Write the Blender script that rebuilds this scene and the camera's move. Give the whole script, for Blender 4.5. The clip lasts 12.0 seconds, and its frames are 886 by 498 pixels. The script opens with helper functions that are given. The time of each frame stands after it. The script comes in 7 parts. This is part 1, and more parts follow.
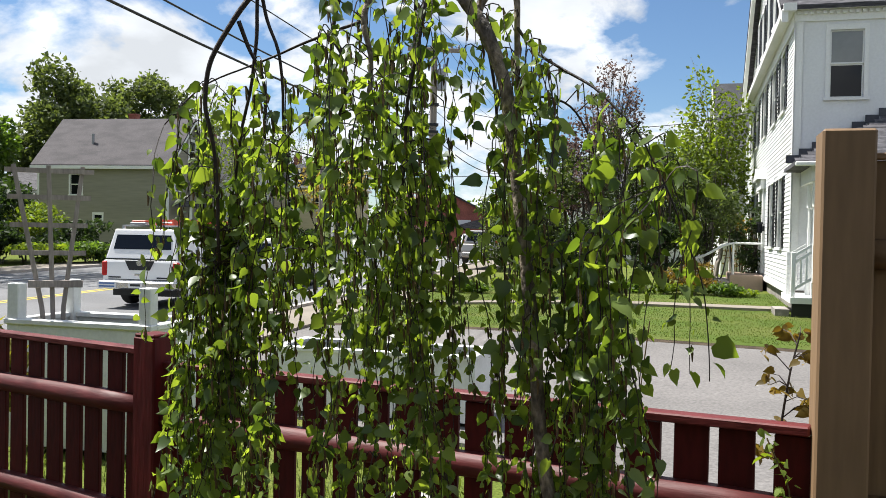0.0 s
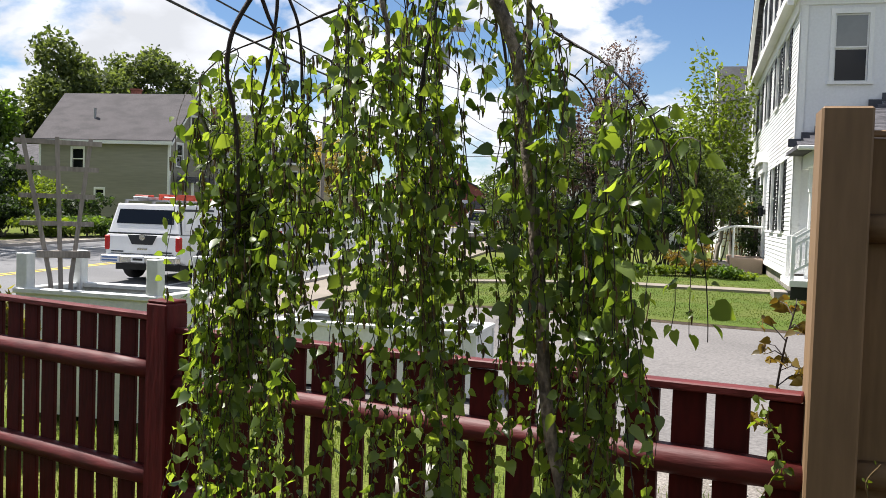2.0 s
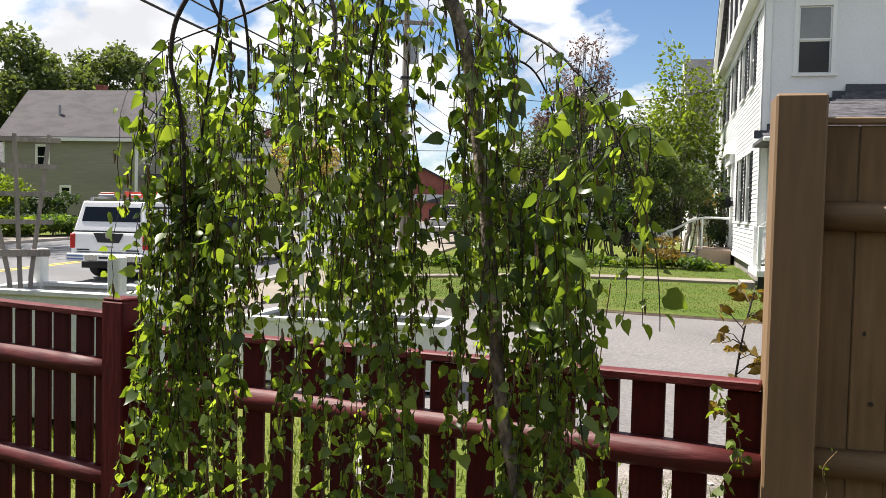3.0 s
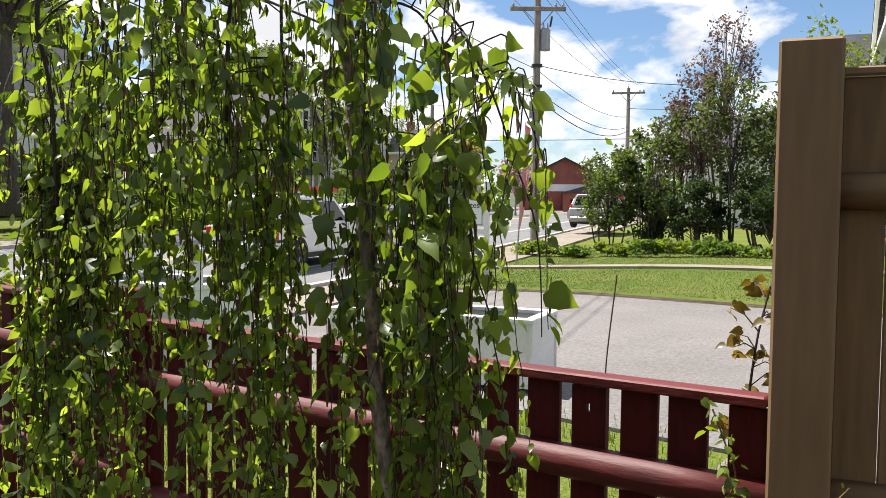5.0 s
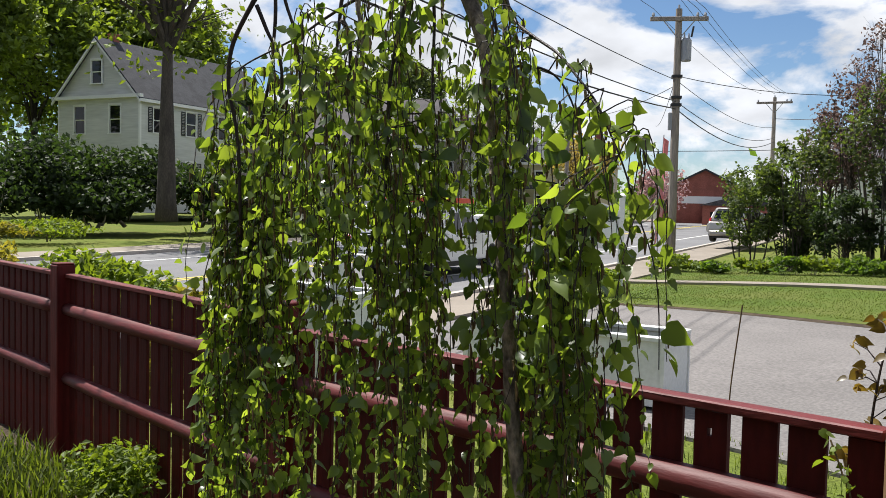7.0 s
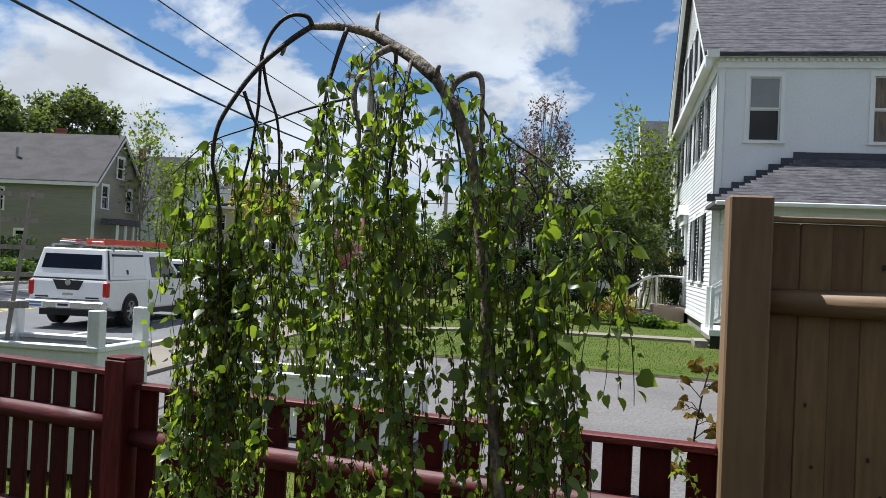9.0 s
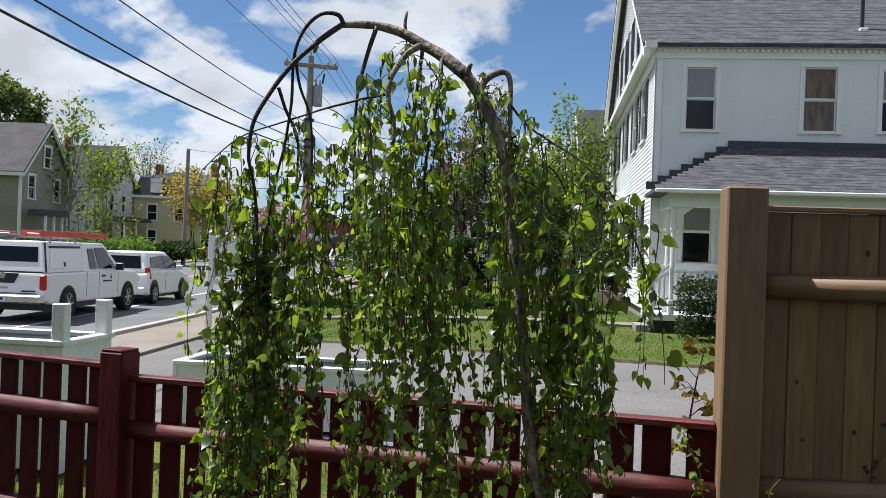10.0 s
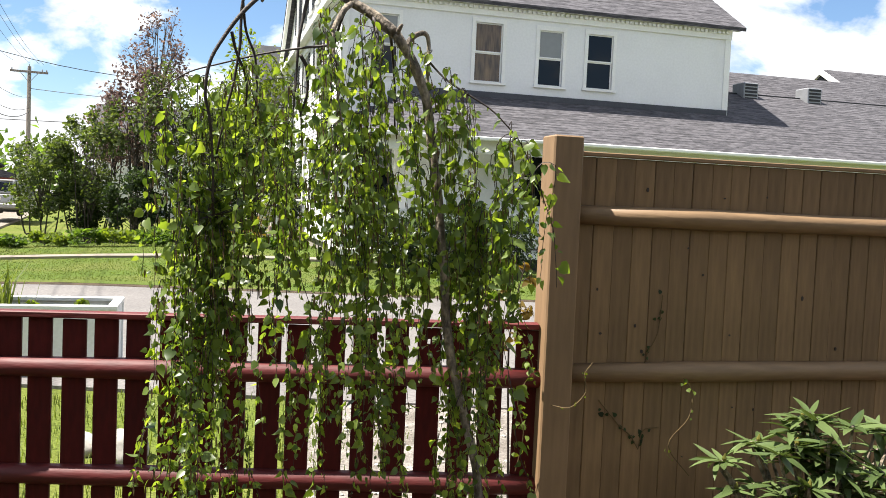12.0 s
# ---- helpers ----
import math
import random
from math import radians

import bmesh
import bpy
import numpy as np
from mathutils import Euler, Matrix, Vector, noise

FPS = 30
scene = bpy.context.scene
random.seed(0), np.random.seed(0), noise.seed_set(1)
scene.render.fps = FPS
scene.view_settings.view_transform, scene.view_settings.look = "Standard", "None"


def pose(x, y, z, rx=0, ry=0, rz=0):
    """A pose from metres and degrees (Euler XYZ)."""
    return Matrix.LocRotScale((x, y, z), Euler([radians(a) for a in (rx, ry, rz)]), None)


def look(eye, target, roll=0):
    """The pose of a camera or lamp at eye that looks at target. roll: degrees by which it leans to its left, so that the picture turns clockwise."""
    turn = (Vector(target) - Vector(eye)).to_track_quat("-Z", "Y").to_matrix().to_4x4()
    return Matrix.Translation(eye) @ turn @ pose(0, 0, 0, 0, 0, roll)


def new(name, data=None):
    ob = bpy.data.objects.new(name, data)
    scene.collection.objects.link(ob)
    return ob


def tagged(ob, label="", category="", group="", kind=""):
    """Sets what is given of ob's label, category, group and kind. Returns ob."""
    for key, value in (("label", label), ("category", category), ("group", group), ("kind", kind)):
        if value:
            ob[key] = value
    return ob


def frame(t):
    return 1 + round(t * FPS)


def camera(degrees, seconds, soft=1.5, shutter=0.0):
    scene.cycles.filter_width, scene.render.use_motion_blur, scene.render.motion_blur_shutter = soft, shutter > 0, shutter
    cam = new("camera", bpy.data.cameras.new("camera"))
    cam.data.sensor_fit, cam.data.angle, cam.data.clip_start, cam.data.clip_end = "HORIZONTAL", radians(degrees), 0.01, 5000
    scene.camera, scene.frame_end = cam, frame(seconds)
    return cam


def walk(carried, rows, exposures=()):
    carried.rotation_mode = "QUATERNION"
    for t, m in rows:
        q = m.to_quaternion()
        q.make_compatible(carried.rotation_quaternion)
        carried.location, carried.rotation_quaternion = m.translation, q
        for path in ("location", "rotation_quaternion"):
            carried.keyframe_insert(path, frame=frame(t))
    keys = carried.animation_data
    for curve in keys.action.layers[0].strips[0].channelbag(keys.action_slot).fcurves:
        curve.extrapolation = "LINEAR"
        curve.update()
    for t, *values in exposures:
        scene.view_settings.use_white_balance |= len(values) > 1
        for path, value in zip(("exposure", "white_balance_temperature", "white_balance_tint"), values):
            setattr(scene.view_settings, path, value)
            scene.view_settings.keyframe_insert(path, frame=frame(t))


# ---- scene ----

cam = camera(53.0, 12.0, soft=0.4)
PATH = [
    (0, (0.287, -2.375, 1.621), (-0.709, -0.641, 1.587), 1.1),
    (0.5, (0.276, -2.45, 1.607), (-0.718, -0.715, 1.557), 1.1),
    (1, (0.278, -2.485, 1.608), (-0.696, -0.739, 1.548), 1.3),
    (1.5, (0.279, -2.469, 1.592), (-0.695, -0.723, 1.523), 2.0),
    (2, (0.307, -2.456, 1.592), (-0.688, -0.723, 1.513), 1.9),
    (2.5, (0.325, -2.434, 1.592), (-0.622, -0.674, 1.511), 1.6),
    (3, (0.33, -2.407, 1.585), (-0.61, -0.644, 1.496), 1.3),
    (3.5, (0.336, -2.375, 1.589), (-0.646, -0.636, 1.482), 0.7),
    (3.7, (0.359, -2.309, 1.585), (-0.636, -0.578, 1.471), 0.5),
    (5.3, (0.642, -1.794, 1.567), (-0.741, -0.354, 1.454), 0.7),
    (5.5, (0.688, -1.759, 1.57), (-0.815, -0.445, 1.46), 0.5),
    (6, (0.739, -1.808, 1.564), (-0.778, -0.512, 1.425), 1.5),
    (6.5, (0.694, -1.958, 1.61), (-0.766, -0.597, 1.485), 1.3),
    (7, (0.703, -2.032, 1.628), (-0.735, -0.645, 1.53), 1.3),
    (7.5, (0.664, -2.151, 1.654), (-0.724, -0.712, 1.609), 2.5),
    (7.7, (0.584, -2.21, 1.658), (-0.694, -0.671, 1.638), 2.8),
    (9.3, (0.304, -2.81, 1.669), (-0.515, -0.985, 1.691), 2.1),
    (9.5, (0.247, -2.848, 1.671), (-0.543, -1.011, 1.684), 1.7),
    (10, (0.176, -2.912, 1.661), (-0.545, -1.046, 1.668), 2.0),
    (10.5, (0.125, -3.002, 1.611), (-0.491, -1.1, 1.593), 2.3),
    (11, (0.005, -3.175, 1.613), (-0.407, -1.218, 1.559), 3.2),
    (11.5, (-0.267, -3.319, 1.63), (-0.327, -1.321, 1.559), 3.0),
    (12, (-0.47, -3.485, 1.612), (-0.441, -1.488, 1.509), 2.5),
]
LIGHT = [(0, 1.06, 6300, 9), (1.5, 1.06, 6300, 11), (3, 1.17, 6550, 12), (3.7, 1.21, 6600, 12), (5.5, 1.24, 6550, 12), (6, 1.27, 6600, 12), (6.5, 1.02, 6550, 11), (7, 0.90, 6350, 11), (7.5, 0.71, 5900, 9), (9.5, 0.66, 5900, 9), (10.5, 0.88, 6100, 9), (11, 1.20, 6250, 10), (11.5, 1.44, 6600, 10), (12, 1.58, 6600, 10)]
walk(cam, [(t, look(eye, target, roll)) for t, eye, target, roll in PATH], LIGHT)

# ---- daylight ----
SUN_EL, SUN_X, SUN_Y = 62.0, -0.9976, -0.07
world = bpy.data.worlds.new("daylight")
scene.world = world
world.use_nodes = True


def sky_nodes():
    t = world.node_tree
    t.nodes.clear()
    n, l = t.nodes.new, t.links.new
    out, mix = n("ShaderNodeOutputWorld"), n("ShaderNodeMixShader")
    sky, back, cloud = n("ShaderNodeTexSky"), n("ShaderNodeBackground"), n("ShaderNodeBackground")
    sky.sky_type, sky.sun_disc = "NISHITA", False
    sky.sun_elevation, sky.sun_rotation = radians(SUN_EL), math.atan2(SUN_X, SUN_Y)
    sky.air_density, sky.dust_density, sky.ozone_density = 1.0, 0.0, 6.0
    back.inputs["Strength"].default_value = 0.057
    cloud.inputs["Color"].default_value = (0.95, 0.97, 1.0, 1)
    cloud.inputs["Strength"].default_value = 0.62
    l(sky.outputs[0], back.inputs["Color"])
    # cumulus: noise on a flat layer high above, seen in perspective
    co, sep, add = n("ShaderNodeTexCoord"), n("ShaderNodeSeparateXYZ"), n("ShaderNodeMath")
    l(co.outputs["Generated"], sep.inputs[0])
    add.inputs[1].default_value = 0.40
    l(sep.outputs["Z"], add.inputs[0])
    div = n("ShaderNodeVectorMath")
    div.operation = "DIVIDE"
    com = n("ShaderNodeCombineXYZ")
    for i in range(2):
        l(add.outputs[0], com.inputs[i])
    com.inputs[2].default_value = 1.0
    l(co.outputs["Generated"], div.inputs[0])
    l(com.outputs[0], div.inputs[1])
    noi, ramp = n("ShaderNodeTexNoise"), n("ShaderNodeValToRGB")
    noi.inputs["Scale"].default_value, noi.inputs["Detail"].default_value = 3.0, 14.0
    noi.inputs["Roughness"].default_value, noi.inputs["Distortion"].default_value = 0.56, 0.25
    ramp.color_ramp.elements[0].position, ramp.color_ramp.elements[1].position = 0.448, 0.535
    l(div.outputs[0], noi.inputs["Vector"])
    l(noi.outputs["Fac"], ramp.inputs["Fac"])
    l(ramp.outputs["Color"], mix.inputs[0])
    l(back.outputs[0], mix.inputs[1])
    l(cloud.outputs[0], mix.inputs[2])
    # grey undersides within the white
    shade, tone = n("ShaderNodeTexNoise"), n("ShaderNodeMapRange")
    shade.inputs["Scale"].default_value, shade.inputs["Detail"].default_value = 5.0, 8.0
    l(div.outputs[0], shade.inputs["Vector"])
    tone.inputs["From Min"].default_value, tone.inputs["From Max"].default_value = 0.35, 0.65
    tone.inputs["To Min"].default_value, tone.inputs["To Max"].default_value = 0.40, 0.57
    l(shade.outputs["Fac"], tone.inputs["Value"])
    l(tone.outputs[0], cloud.inputs["Strength"])
    l(mix.outputs[0], out.inputs["Surface"])


sky_nodes()
sun = new("sun", bpy.data.lights.new("sun", "SUN"))
sun.data.energy, sun.data.angle, sun.data.color = 5.0, radians(0.55), (1.0, 0.95, 0.87)
sun.matrix_world = look((0, 0, 30), (-SUN_X * math.cos(radians(SUN_EL)), -SUN_Y * math.cos(radians(SUN_EL)), 30 - math.sin(radians(SUN_EL))))

# ---- materials ----
def material(name, color, rough=0.7, metal=0.0, vary=0.25, scale=6.0, fine=60.0, bump=0.15, second=None, stretch=(1, 1, 1), per_object=0.0, spec=0.4, mottle=(0.42, 0.62)):
    """A procedural surface: a base colour that varies at two scales, with fine relief. second: a colour that shows in large patches."""
    m = bpy.data.materials.new(name)
    m.use_nodes = True
    t = m.node_tree
    n, l = t.nodes.new, t.links.new
    b = t.nodes["Principled BSDF"]
    b.inputs["Roughness"].default_value, b.inputs["Metallic"].default_value = rough, metal
    b.inputs["Specular IOR Level"].default_value = spec
    co, mp = n("ShaderNodeTexCoord"), n("ShaderNodeMapping")
    mp.inputs["Scale"].default_value = stretch
    l(co.outputs["Object"], mp.inputs["Vector"])
    big, small = n("ShaderNodeTexNoise"), n("ShaderNodeTexNoise")
    big.inputs["Scale"].default_value, big.inputs["Detail"].default_value = scale, 5.0
    small.inputs["Scale"].default_value, small.inputs["Detail"].default_value = fine, 4.0
    for k in (big, small):
        l(mp.outputs[0], k.inputs["Vector"])
    ramp = n("ShaderNodeValToRGB")
    ramp.color_ramp.elements[0].position, ramp.color_ramp.elements[1].position = mottle
    two = second if second else [c * (1 - vary) for c in color]
    ramp.color_ramp.elements[0].color = (*color, 1)
    ramp.color_ramp.elements[1].color = (*two, 1)
    l(big.outputs["Fac"], ramp.inputs["Fac"])
    hsv = n("ShaderNodeHueSaturation")
    l(ramp.outputs["Color"], hsv.inputs["Color"])
    rng = n("ShaderNodeMapRange")
    rng.inputs["From Min"].default_value, rng.inputs["From Max"].default_value = 0.3, 0.7
    rng.inputs["To Min"].default_value, rng.inputs["To Max"].default_value = 1 - vary, 1 + vary * 0.6
    l(small.outputs["Fac"], rng.inputs["Value"])
    last = rng.outputs[0]
    if per_object:
        info, r2, mul = n("ShaderNodeObjectInfo"), n("ShaderNodeMapRange"), n("ShaderNodeMath")
        r2.inputs["To Min"].default_value, r2.inputs["To Max"].default_value = 1 - per_object, 1 + per_object
        l(info.outputs["Random"], r2.inputs["Value"])
        mul.operation = "MULTIPLY"
        l(last, mul.inputs[0])
        l(r2.outputs[0], mul.inputs[1])
        last = mul.outputs[0]
    l(last, hsv.inputs["Value"])
    l(hsv.outputs["Color"], b.inputs["Base Color"])
    if bump:
        bp = n("ShaderNodeBump")
        bp.inputs["Strength"].default_value, bp.inputs["Distance"].default_value = bump, 0.01
        l(small.outputs["Fac"], bp.inputs["Height"])
        l(bp.outputs[0], b.inputs["Normal"])
    return m


def leaf_material(name, color, glow, second=None, gloss=0.35, thin=0.5):
    """A thin leaf: a glossy face, and light that comes through it in a yellower green."""
    m = bpy.data.materials.new(name)
    m.use_nodes = True
    t = m.node_tree
    n, l = t.nodes.new, t.links.new
    b, out = t.nodes["Principled BSDF"], t.nodes["Material Output"]
    b.inputs["Roughness"].default_value = gloss
    geo, info, add, ramp = n("ShaderNodeNewGeometry"), n("ShaderNodeObjectInfo"), n("ShaderNodeMath"), n("ShaderNodeValToRGB")
    l(geo.outputs["Random Per Island"], add.inputs[0])
    l(info.outputs["Random"], add.inputs[1])
    fr = n("ShaderNodeMath")
    fr.operation = "FRACT"
    l(add.outputs[0], fr.inputs[0])
    e = ramp.color_ramp.elements
    e[0].color, e[1].color = (*[c * 0.65 for c in color], 1), (*(second or [c * 1.5 for c in color]), 1)
    l(fr.outputs[0], ramp.inputs["Fac"])
    l(ramp.outputs["Color"], b.inputs["Base Color"])
    tr, mix, mg = n("ShaderNodeBsdfTranslucent"), n("ShaderNodeMixShader"), n("ShaderNodeMix")
    mg.data_type, mg.blend_type = "RGBA", "MULTIPLY"
    mg.inputs["Factor"].default_value = 1.0
    l(ramp.outputs["Color"], mg.inputs["A"])
    mg.inputs["B"].default_value = (*glow, 1)
    l(mg.outputs["Result"], tr.inputs["Color"])
    mix.inputs[0].default_value = thin
    l(b.outputs[0], mix.inputs[1])
    l(tr.outputs[0], mix.inputs[2])
    l(mix.outputs[0], out.inputs["Surface"])
    return m


def glass_material(name, tint=(0.008, 0.009, 0.011), rough=0.03):
    """Window glass before a dark room: a dark, glossy pane."""
    m = bpy.data.materials.new(name)
    m.use_nodes = True
    b = m.node_tree.nodes["Principled BSDF"]
    b.inputs["Base Color"].default_value = (*tint, 1)
    b.inputs["Roughness"].default_value = rough
    b.inputs["Specular IOR Level"].default_value = 0.3
    return m


RED = material("red_fence_paint", (0.080, 0.0060, 0.0057), 0.65, vary=0.35, scale=3, fine=40, bump=0.25, second=(0.052, 0.0040, 0.0038), stretch=(1, 1, 0.25), per_object=0.15, spec=0.2)
RED_POST = material("red_post_paint", (0.105, 0.0080, 0.0074), 0.6, vary=0.3, scale=3.5, fine=40, bump=0.3, second=(0.072, 0.0056, 0.0052), stretch=(1, 1, 0.2), spec=0.25)
RED_RAIL = material("red_rail_paint", (0.112, 0.0115, 0.011), 0.58, vary=0.3, scale=4, fine=45, bump=0.3, second=(0.080, 0.0085, 0.008), stretch=(0.2, 1, 1))
TAN = material("tan_fence_stain", (0.225, 0.138, 0.066), 0.7, vary=0.28, scale=2.2, fine=35, bump=0.2, second=(0.155, 0.096, 0.046), stretch=(1, 1, 0.12), per_object=0.14)
TAN_POST = material("tan_post_stain", (0.25, 0.155, 0.082), 0.65, vary=0.15, scale=2.5, fine=35, bump=0.15, second=(0.17, 0.11, 0.06), stretch=(1, 1, 0.12))
TAN_RAIL = material("tan_rail_stain", (0.22, 0.14, 0.075), 0.6, vary=0.2, scale=2.5, fine=40, bump=0.25, second=(0.22, 0.14, 0.075), stretch=(0.15, 1, 1))
WHITE = material("white_paint", (0.78, 0.78, 0.76), 0.55, vary=0.05, scale=1.2, fine=25, bump=0.05)
SIDING = material("white_clapboard_paint", (0.75, 0.755, 0.76), 0.6, vary=0.05, scale=0.8, fine=18, bump=0.05, per_object=0.03)
PLANTER_WHITE = material("planter_paint", (0.74, 0.75, 0.73), 0.5, vary=0.08, scale=2.5, fine=30, bump=0.08)
ASPHALT = material("drive_gravel", (0.166, 0.155, 0.149), 0.95, vary=0.3, scale=0.6, fine=30, bump=0.5, second=(0.138, 0.129, 0.124))
ROAD = material("road_asphalt", (0.152, 0.152, 0.156), 0.9, vary=0.18, scale=0.35, fine=30, bump=0.2, second=(0.120, 0.120, 0.124))
CONCRETE = material("pavement_concrete", (0.221, 0.191, 0.156), 0.9, vary=0.12, scale=0.7, fine=25, bump=0.2, second=(0.184, 0.158, 0.127))
PLANTER_SOIL = material("dark_potting_soil", (0.03, 0.027, 0.023), 0.95, vary=0.4, scale=8, fine=50, bump=1.0, spec=0.1)
GRASS = material("lawn_ground", (0.097, 0.127, 0.022), 0.95, vary=0.4, scale=0.5, fine=45, bump=0.8, second=(0.129, 0.143, 0.033), spec=0.1)
LAWN = material("mown_lawn", (0.075, 0.112, 0.020), 0.95, vary=0.55, scale=0.6, fine=45, bump=0.8, second=(0.106, 0.124, 0.031), spec=0.1)
GRAVEL = material("pale_sandy_gravel", (0.248, 0.225, 0.202), 0.95, vary=0.5, scale=3.0, fine=60, bump=1.0, second=(0.156, 0.138, 0.118), spec=0.1)
SOIL = material("garden_soil", (0.046, 0.035, 0.026), 0.95, vary=0.55, scale=5, fine=50, bump=1.0, second=(0.085, 0.064, 0.045), spec=0.1)
SHINGLE = material("grey_roof_shingle", (0.092, 0.088, 0.098), 0.9, vary=0.45, scale=5, fine=16, bump=0.5, second=(0.052, 0.050, 0.057), stretch=(0.5, 1, 3), mottle=(0.44, 0.57))
OLD_SHINGLE = material("old_purplish_shingle", (0.085, 0.077, 0.082), 0.9, vary=0.25, scale=0.9, fine=14, bump=0.3, second=(0.062, 0.057, 0.061), stretch=(1, 1, 3))
TREE_BARK = material("dark_tree_bark", (0.075, 0.062, 0.052), 0.9, vary=0.35, scale=5, fine=30, bump=0.6, stretch=(1, 1, 0.3))
DARK_SHINGLE = material("dark_roof_shingle", (0.05, 0.052, 0.058), 0.9, vary=0.3, scale=1.5, fine=14, bump=0.4)
BLACK = material("black_paint", (0.015, 0.016, 0.018), 0.45, vary=0.2, bump=0.05)
FLASHING = material("lead_flashing", (0.055, 0.058, 0.072), 0.6, vary=0.15, scale=3, fine=20, bump=0.05)
GLASS = glass_material("window_glass")
BARK = material("birch_bark", (0.31, 0.255, 0.19), 0.8, vary=0.6, scale=22, fine=90, bump=1.0, second=(0.11, 0.09, 0.072), stretch=(1, 1, 0.6))
TWIG = material("dark_twig", (0.035, 0.024, 0.02), 0.6, vary=0.3, scale=20, fine=120, bump=0.3)
POLE_WOOD = material("weathered_pole_wood", (0.27, 0.235, 0.205), 0.9, vary=0.25, scale=4, fine=40, bump=0.4, stretch=(1, 1, 0.1))
BIRCH_LEAF = leaf_material("birch_leaf", (0.056, 0.106, 0.023), (2.9, 2.7, 0.75), (0.165, 0.228, 0.054), gloss=0.36, thin=0.50)
CATKIN = material("catkin", (0.13, 0.085, 0.032), 0.8, vary=0.3, scale=30, fine=150)
TREE_LEAF = leaf_material("tree_leaf", (0.066, 0.108, 0.021), (2.2, 2.25, 0.7), gloss=0.55)
# distance haze is mixed into this paler leaf colour of the far trees
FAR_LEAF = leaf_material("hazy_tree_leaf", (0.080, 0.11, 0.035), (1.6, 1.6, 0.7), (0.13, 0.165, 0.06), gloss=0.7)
YOUNG_LEAF = leaf_material("spring_leaf", (0.12, 0.17, 0.024), (1.7, 1.6, 0.5), gloss=0.6)
LILAC_LEAF = leaf_material("lilac_leaf", (0.06, 0.095, 0.024), (1.5, 1.6, 0.5), (0.12, 0.15, 0.055), gloss=0.6)
PURPLE_LEAF = leaf_material("purple_blossom", (0.13, 0.085, 0.085), (1.2, 1.1, 1.0), (0.20, 0.14, 0.12), gloss=0.7)
DARK_LEAF = leaf_material("dark_hedge_leaf", (0.030, 0.050, 0.016), (1.2, 1.3, 0.5), gloss=0.6)
YELLOW_LEAF = leaf_material("yellow_leaf", (0.20, 0.20, 0.03), (1.3, 1.2, 0.4), (0.30, 0.28, 0.06), gloss=0.6)
ORANGE_LEAF = leaf_material("orange_bud", (0.30, 0.245, 0.08), (1.5, 1.3, 0.5), (0.38, 0.32, 0.12), gloss=0.7)
PINK_LEAF = leaf_material("pink_blossom", (0.36, 0.21, 0.21), (1.2, 1.0, 1.0), (0.46, 0.32, 0.31), gloss=0.8)
BRONZE_LEAF = leaf_material("bronze_leaf", (0.13, 0.10, 0.03), (1.6, 1.4, 0.5), (0.20, 0.14, 0.035))
RHODO_LEAF = leaf_material("rhododendron_leaf", (0.080, 0.122, 0.040), (0.9, 0.95, 0.4), (0.125, 0.17, 0.062), gloss=0.27, thin=0.2)
LAWN_BLADE = leaf_material("lawn_blade", (0.10, 0.145, 0.026), (1.4, 1.4, 0.5), (0.125, 0.16, 0.034), gloss=0.6)
BLADE = leaf_material("grass_blade", (0.08, 0.12, 0.02), (1.5, 1.5, 0.5), (0.13, 0.165, 0.035), gloss=0.6)
CAR_WHITE = material("car_paint", (0.80, 0.80, 0.80), 0.25, vary=0.02, bump=0.0, spec=0.5)
SILVER = material("silver_car_paint", (0.32, 0.31, 0.30), 0.3, metal=0.5, vary=0.03, bump=0.0)
TYRE = material("tyre_rubber", (0.018, 0.018, 0.018), 0.85, vary=0.2, bump=0.1)
RIM = material("alloy_rim", (0.45, 0.45, 0.46), 0.35, metal=0.8, vary=0.1, bump=0.0)
LAMP_RED = material("red_lamp_lens", (0.45, 0.02, 0.02), 0.2, vary=0.1, bump=0.0)
DARK_PLASTIC = material("dark_plastic", (0.02, 0.021, 0.023), 0.5, vary=0.15, bump=0.05)
CHROME = material("chrome", (0.6, 0.6, 0.6), 0.2, metal=0.9, vary=0.05, bump=0.0)
LADDER_RED = material("orange_ladder", (0.60, 0.08, 0.045), 0.5, vary=0.15, bump=0.05)
BLUE_TAG = material("blue_tag", (0.12, 0.20, 0.42), 0.5, vary=0.1, bump=0.0)
GREY_SIDING = material("sage_clapboard_paint", (0.27, 0.255, 0.205), 0.7, vary=0.12, scale=1.0, fine=9, bump=0.3, stretch=(0.1, 0.1, 1))
CREAM_SIDING = material("cream_clapboard_paint", (0.52, 0.46, 0.30), 0.7, vary=0.08, scale=1.0, fine=9, bump=0.2, stretch=(0.1, 0.1, 1))
FAR_WHITE = material("old_white_clapboard_paint", (0.62, 0.62, 0.60), 0.7, vary=0.12, scale=1.0, fine=9, bump=0.3, stretch=(0.1, 0.1, 1))
BRICK = material("red_brick", (0.30, 0.10, 0.075), 0.85, vary=0.2, scale=1.5, fine=10, bump=0.2)
STONE = material("granite_step", (0.42, 0.38, 0.34), 0.85, vary=0.15, scale=3, fine=40, bump=0.2)
STEP_TOP = material("reddish_step_stone", (0.45, 0.33, 0.26), 0.85, vary=0.12, scale=3, fine=40, bump=0.2)
FOUNDATION = material("foundation_stone", (0.30, 0.27, 0.25), 0.9, vary=0.25, scale=2.5, fine=14, bump=0.6)
BLIND = material("window_blind", (0.22, 0.225, 0.215), 0.10, vary=0.06, scale=2, fine=8, bump=0.0, spec=0.6)
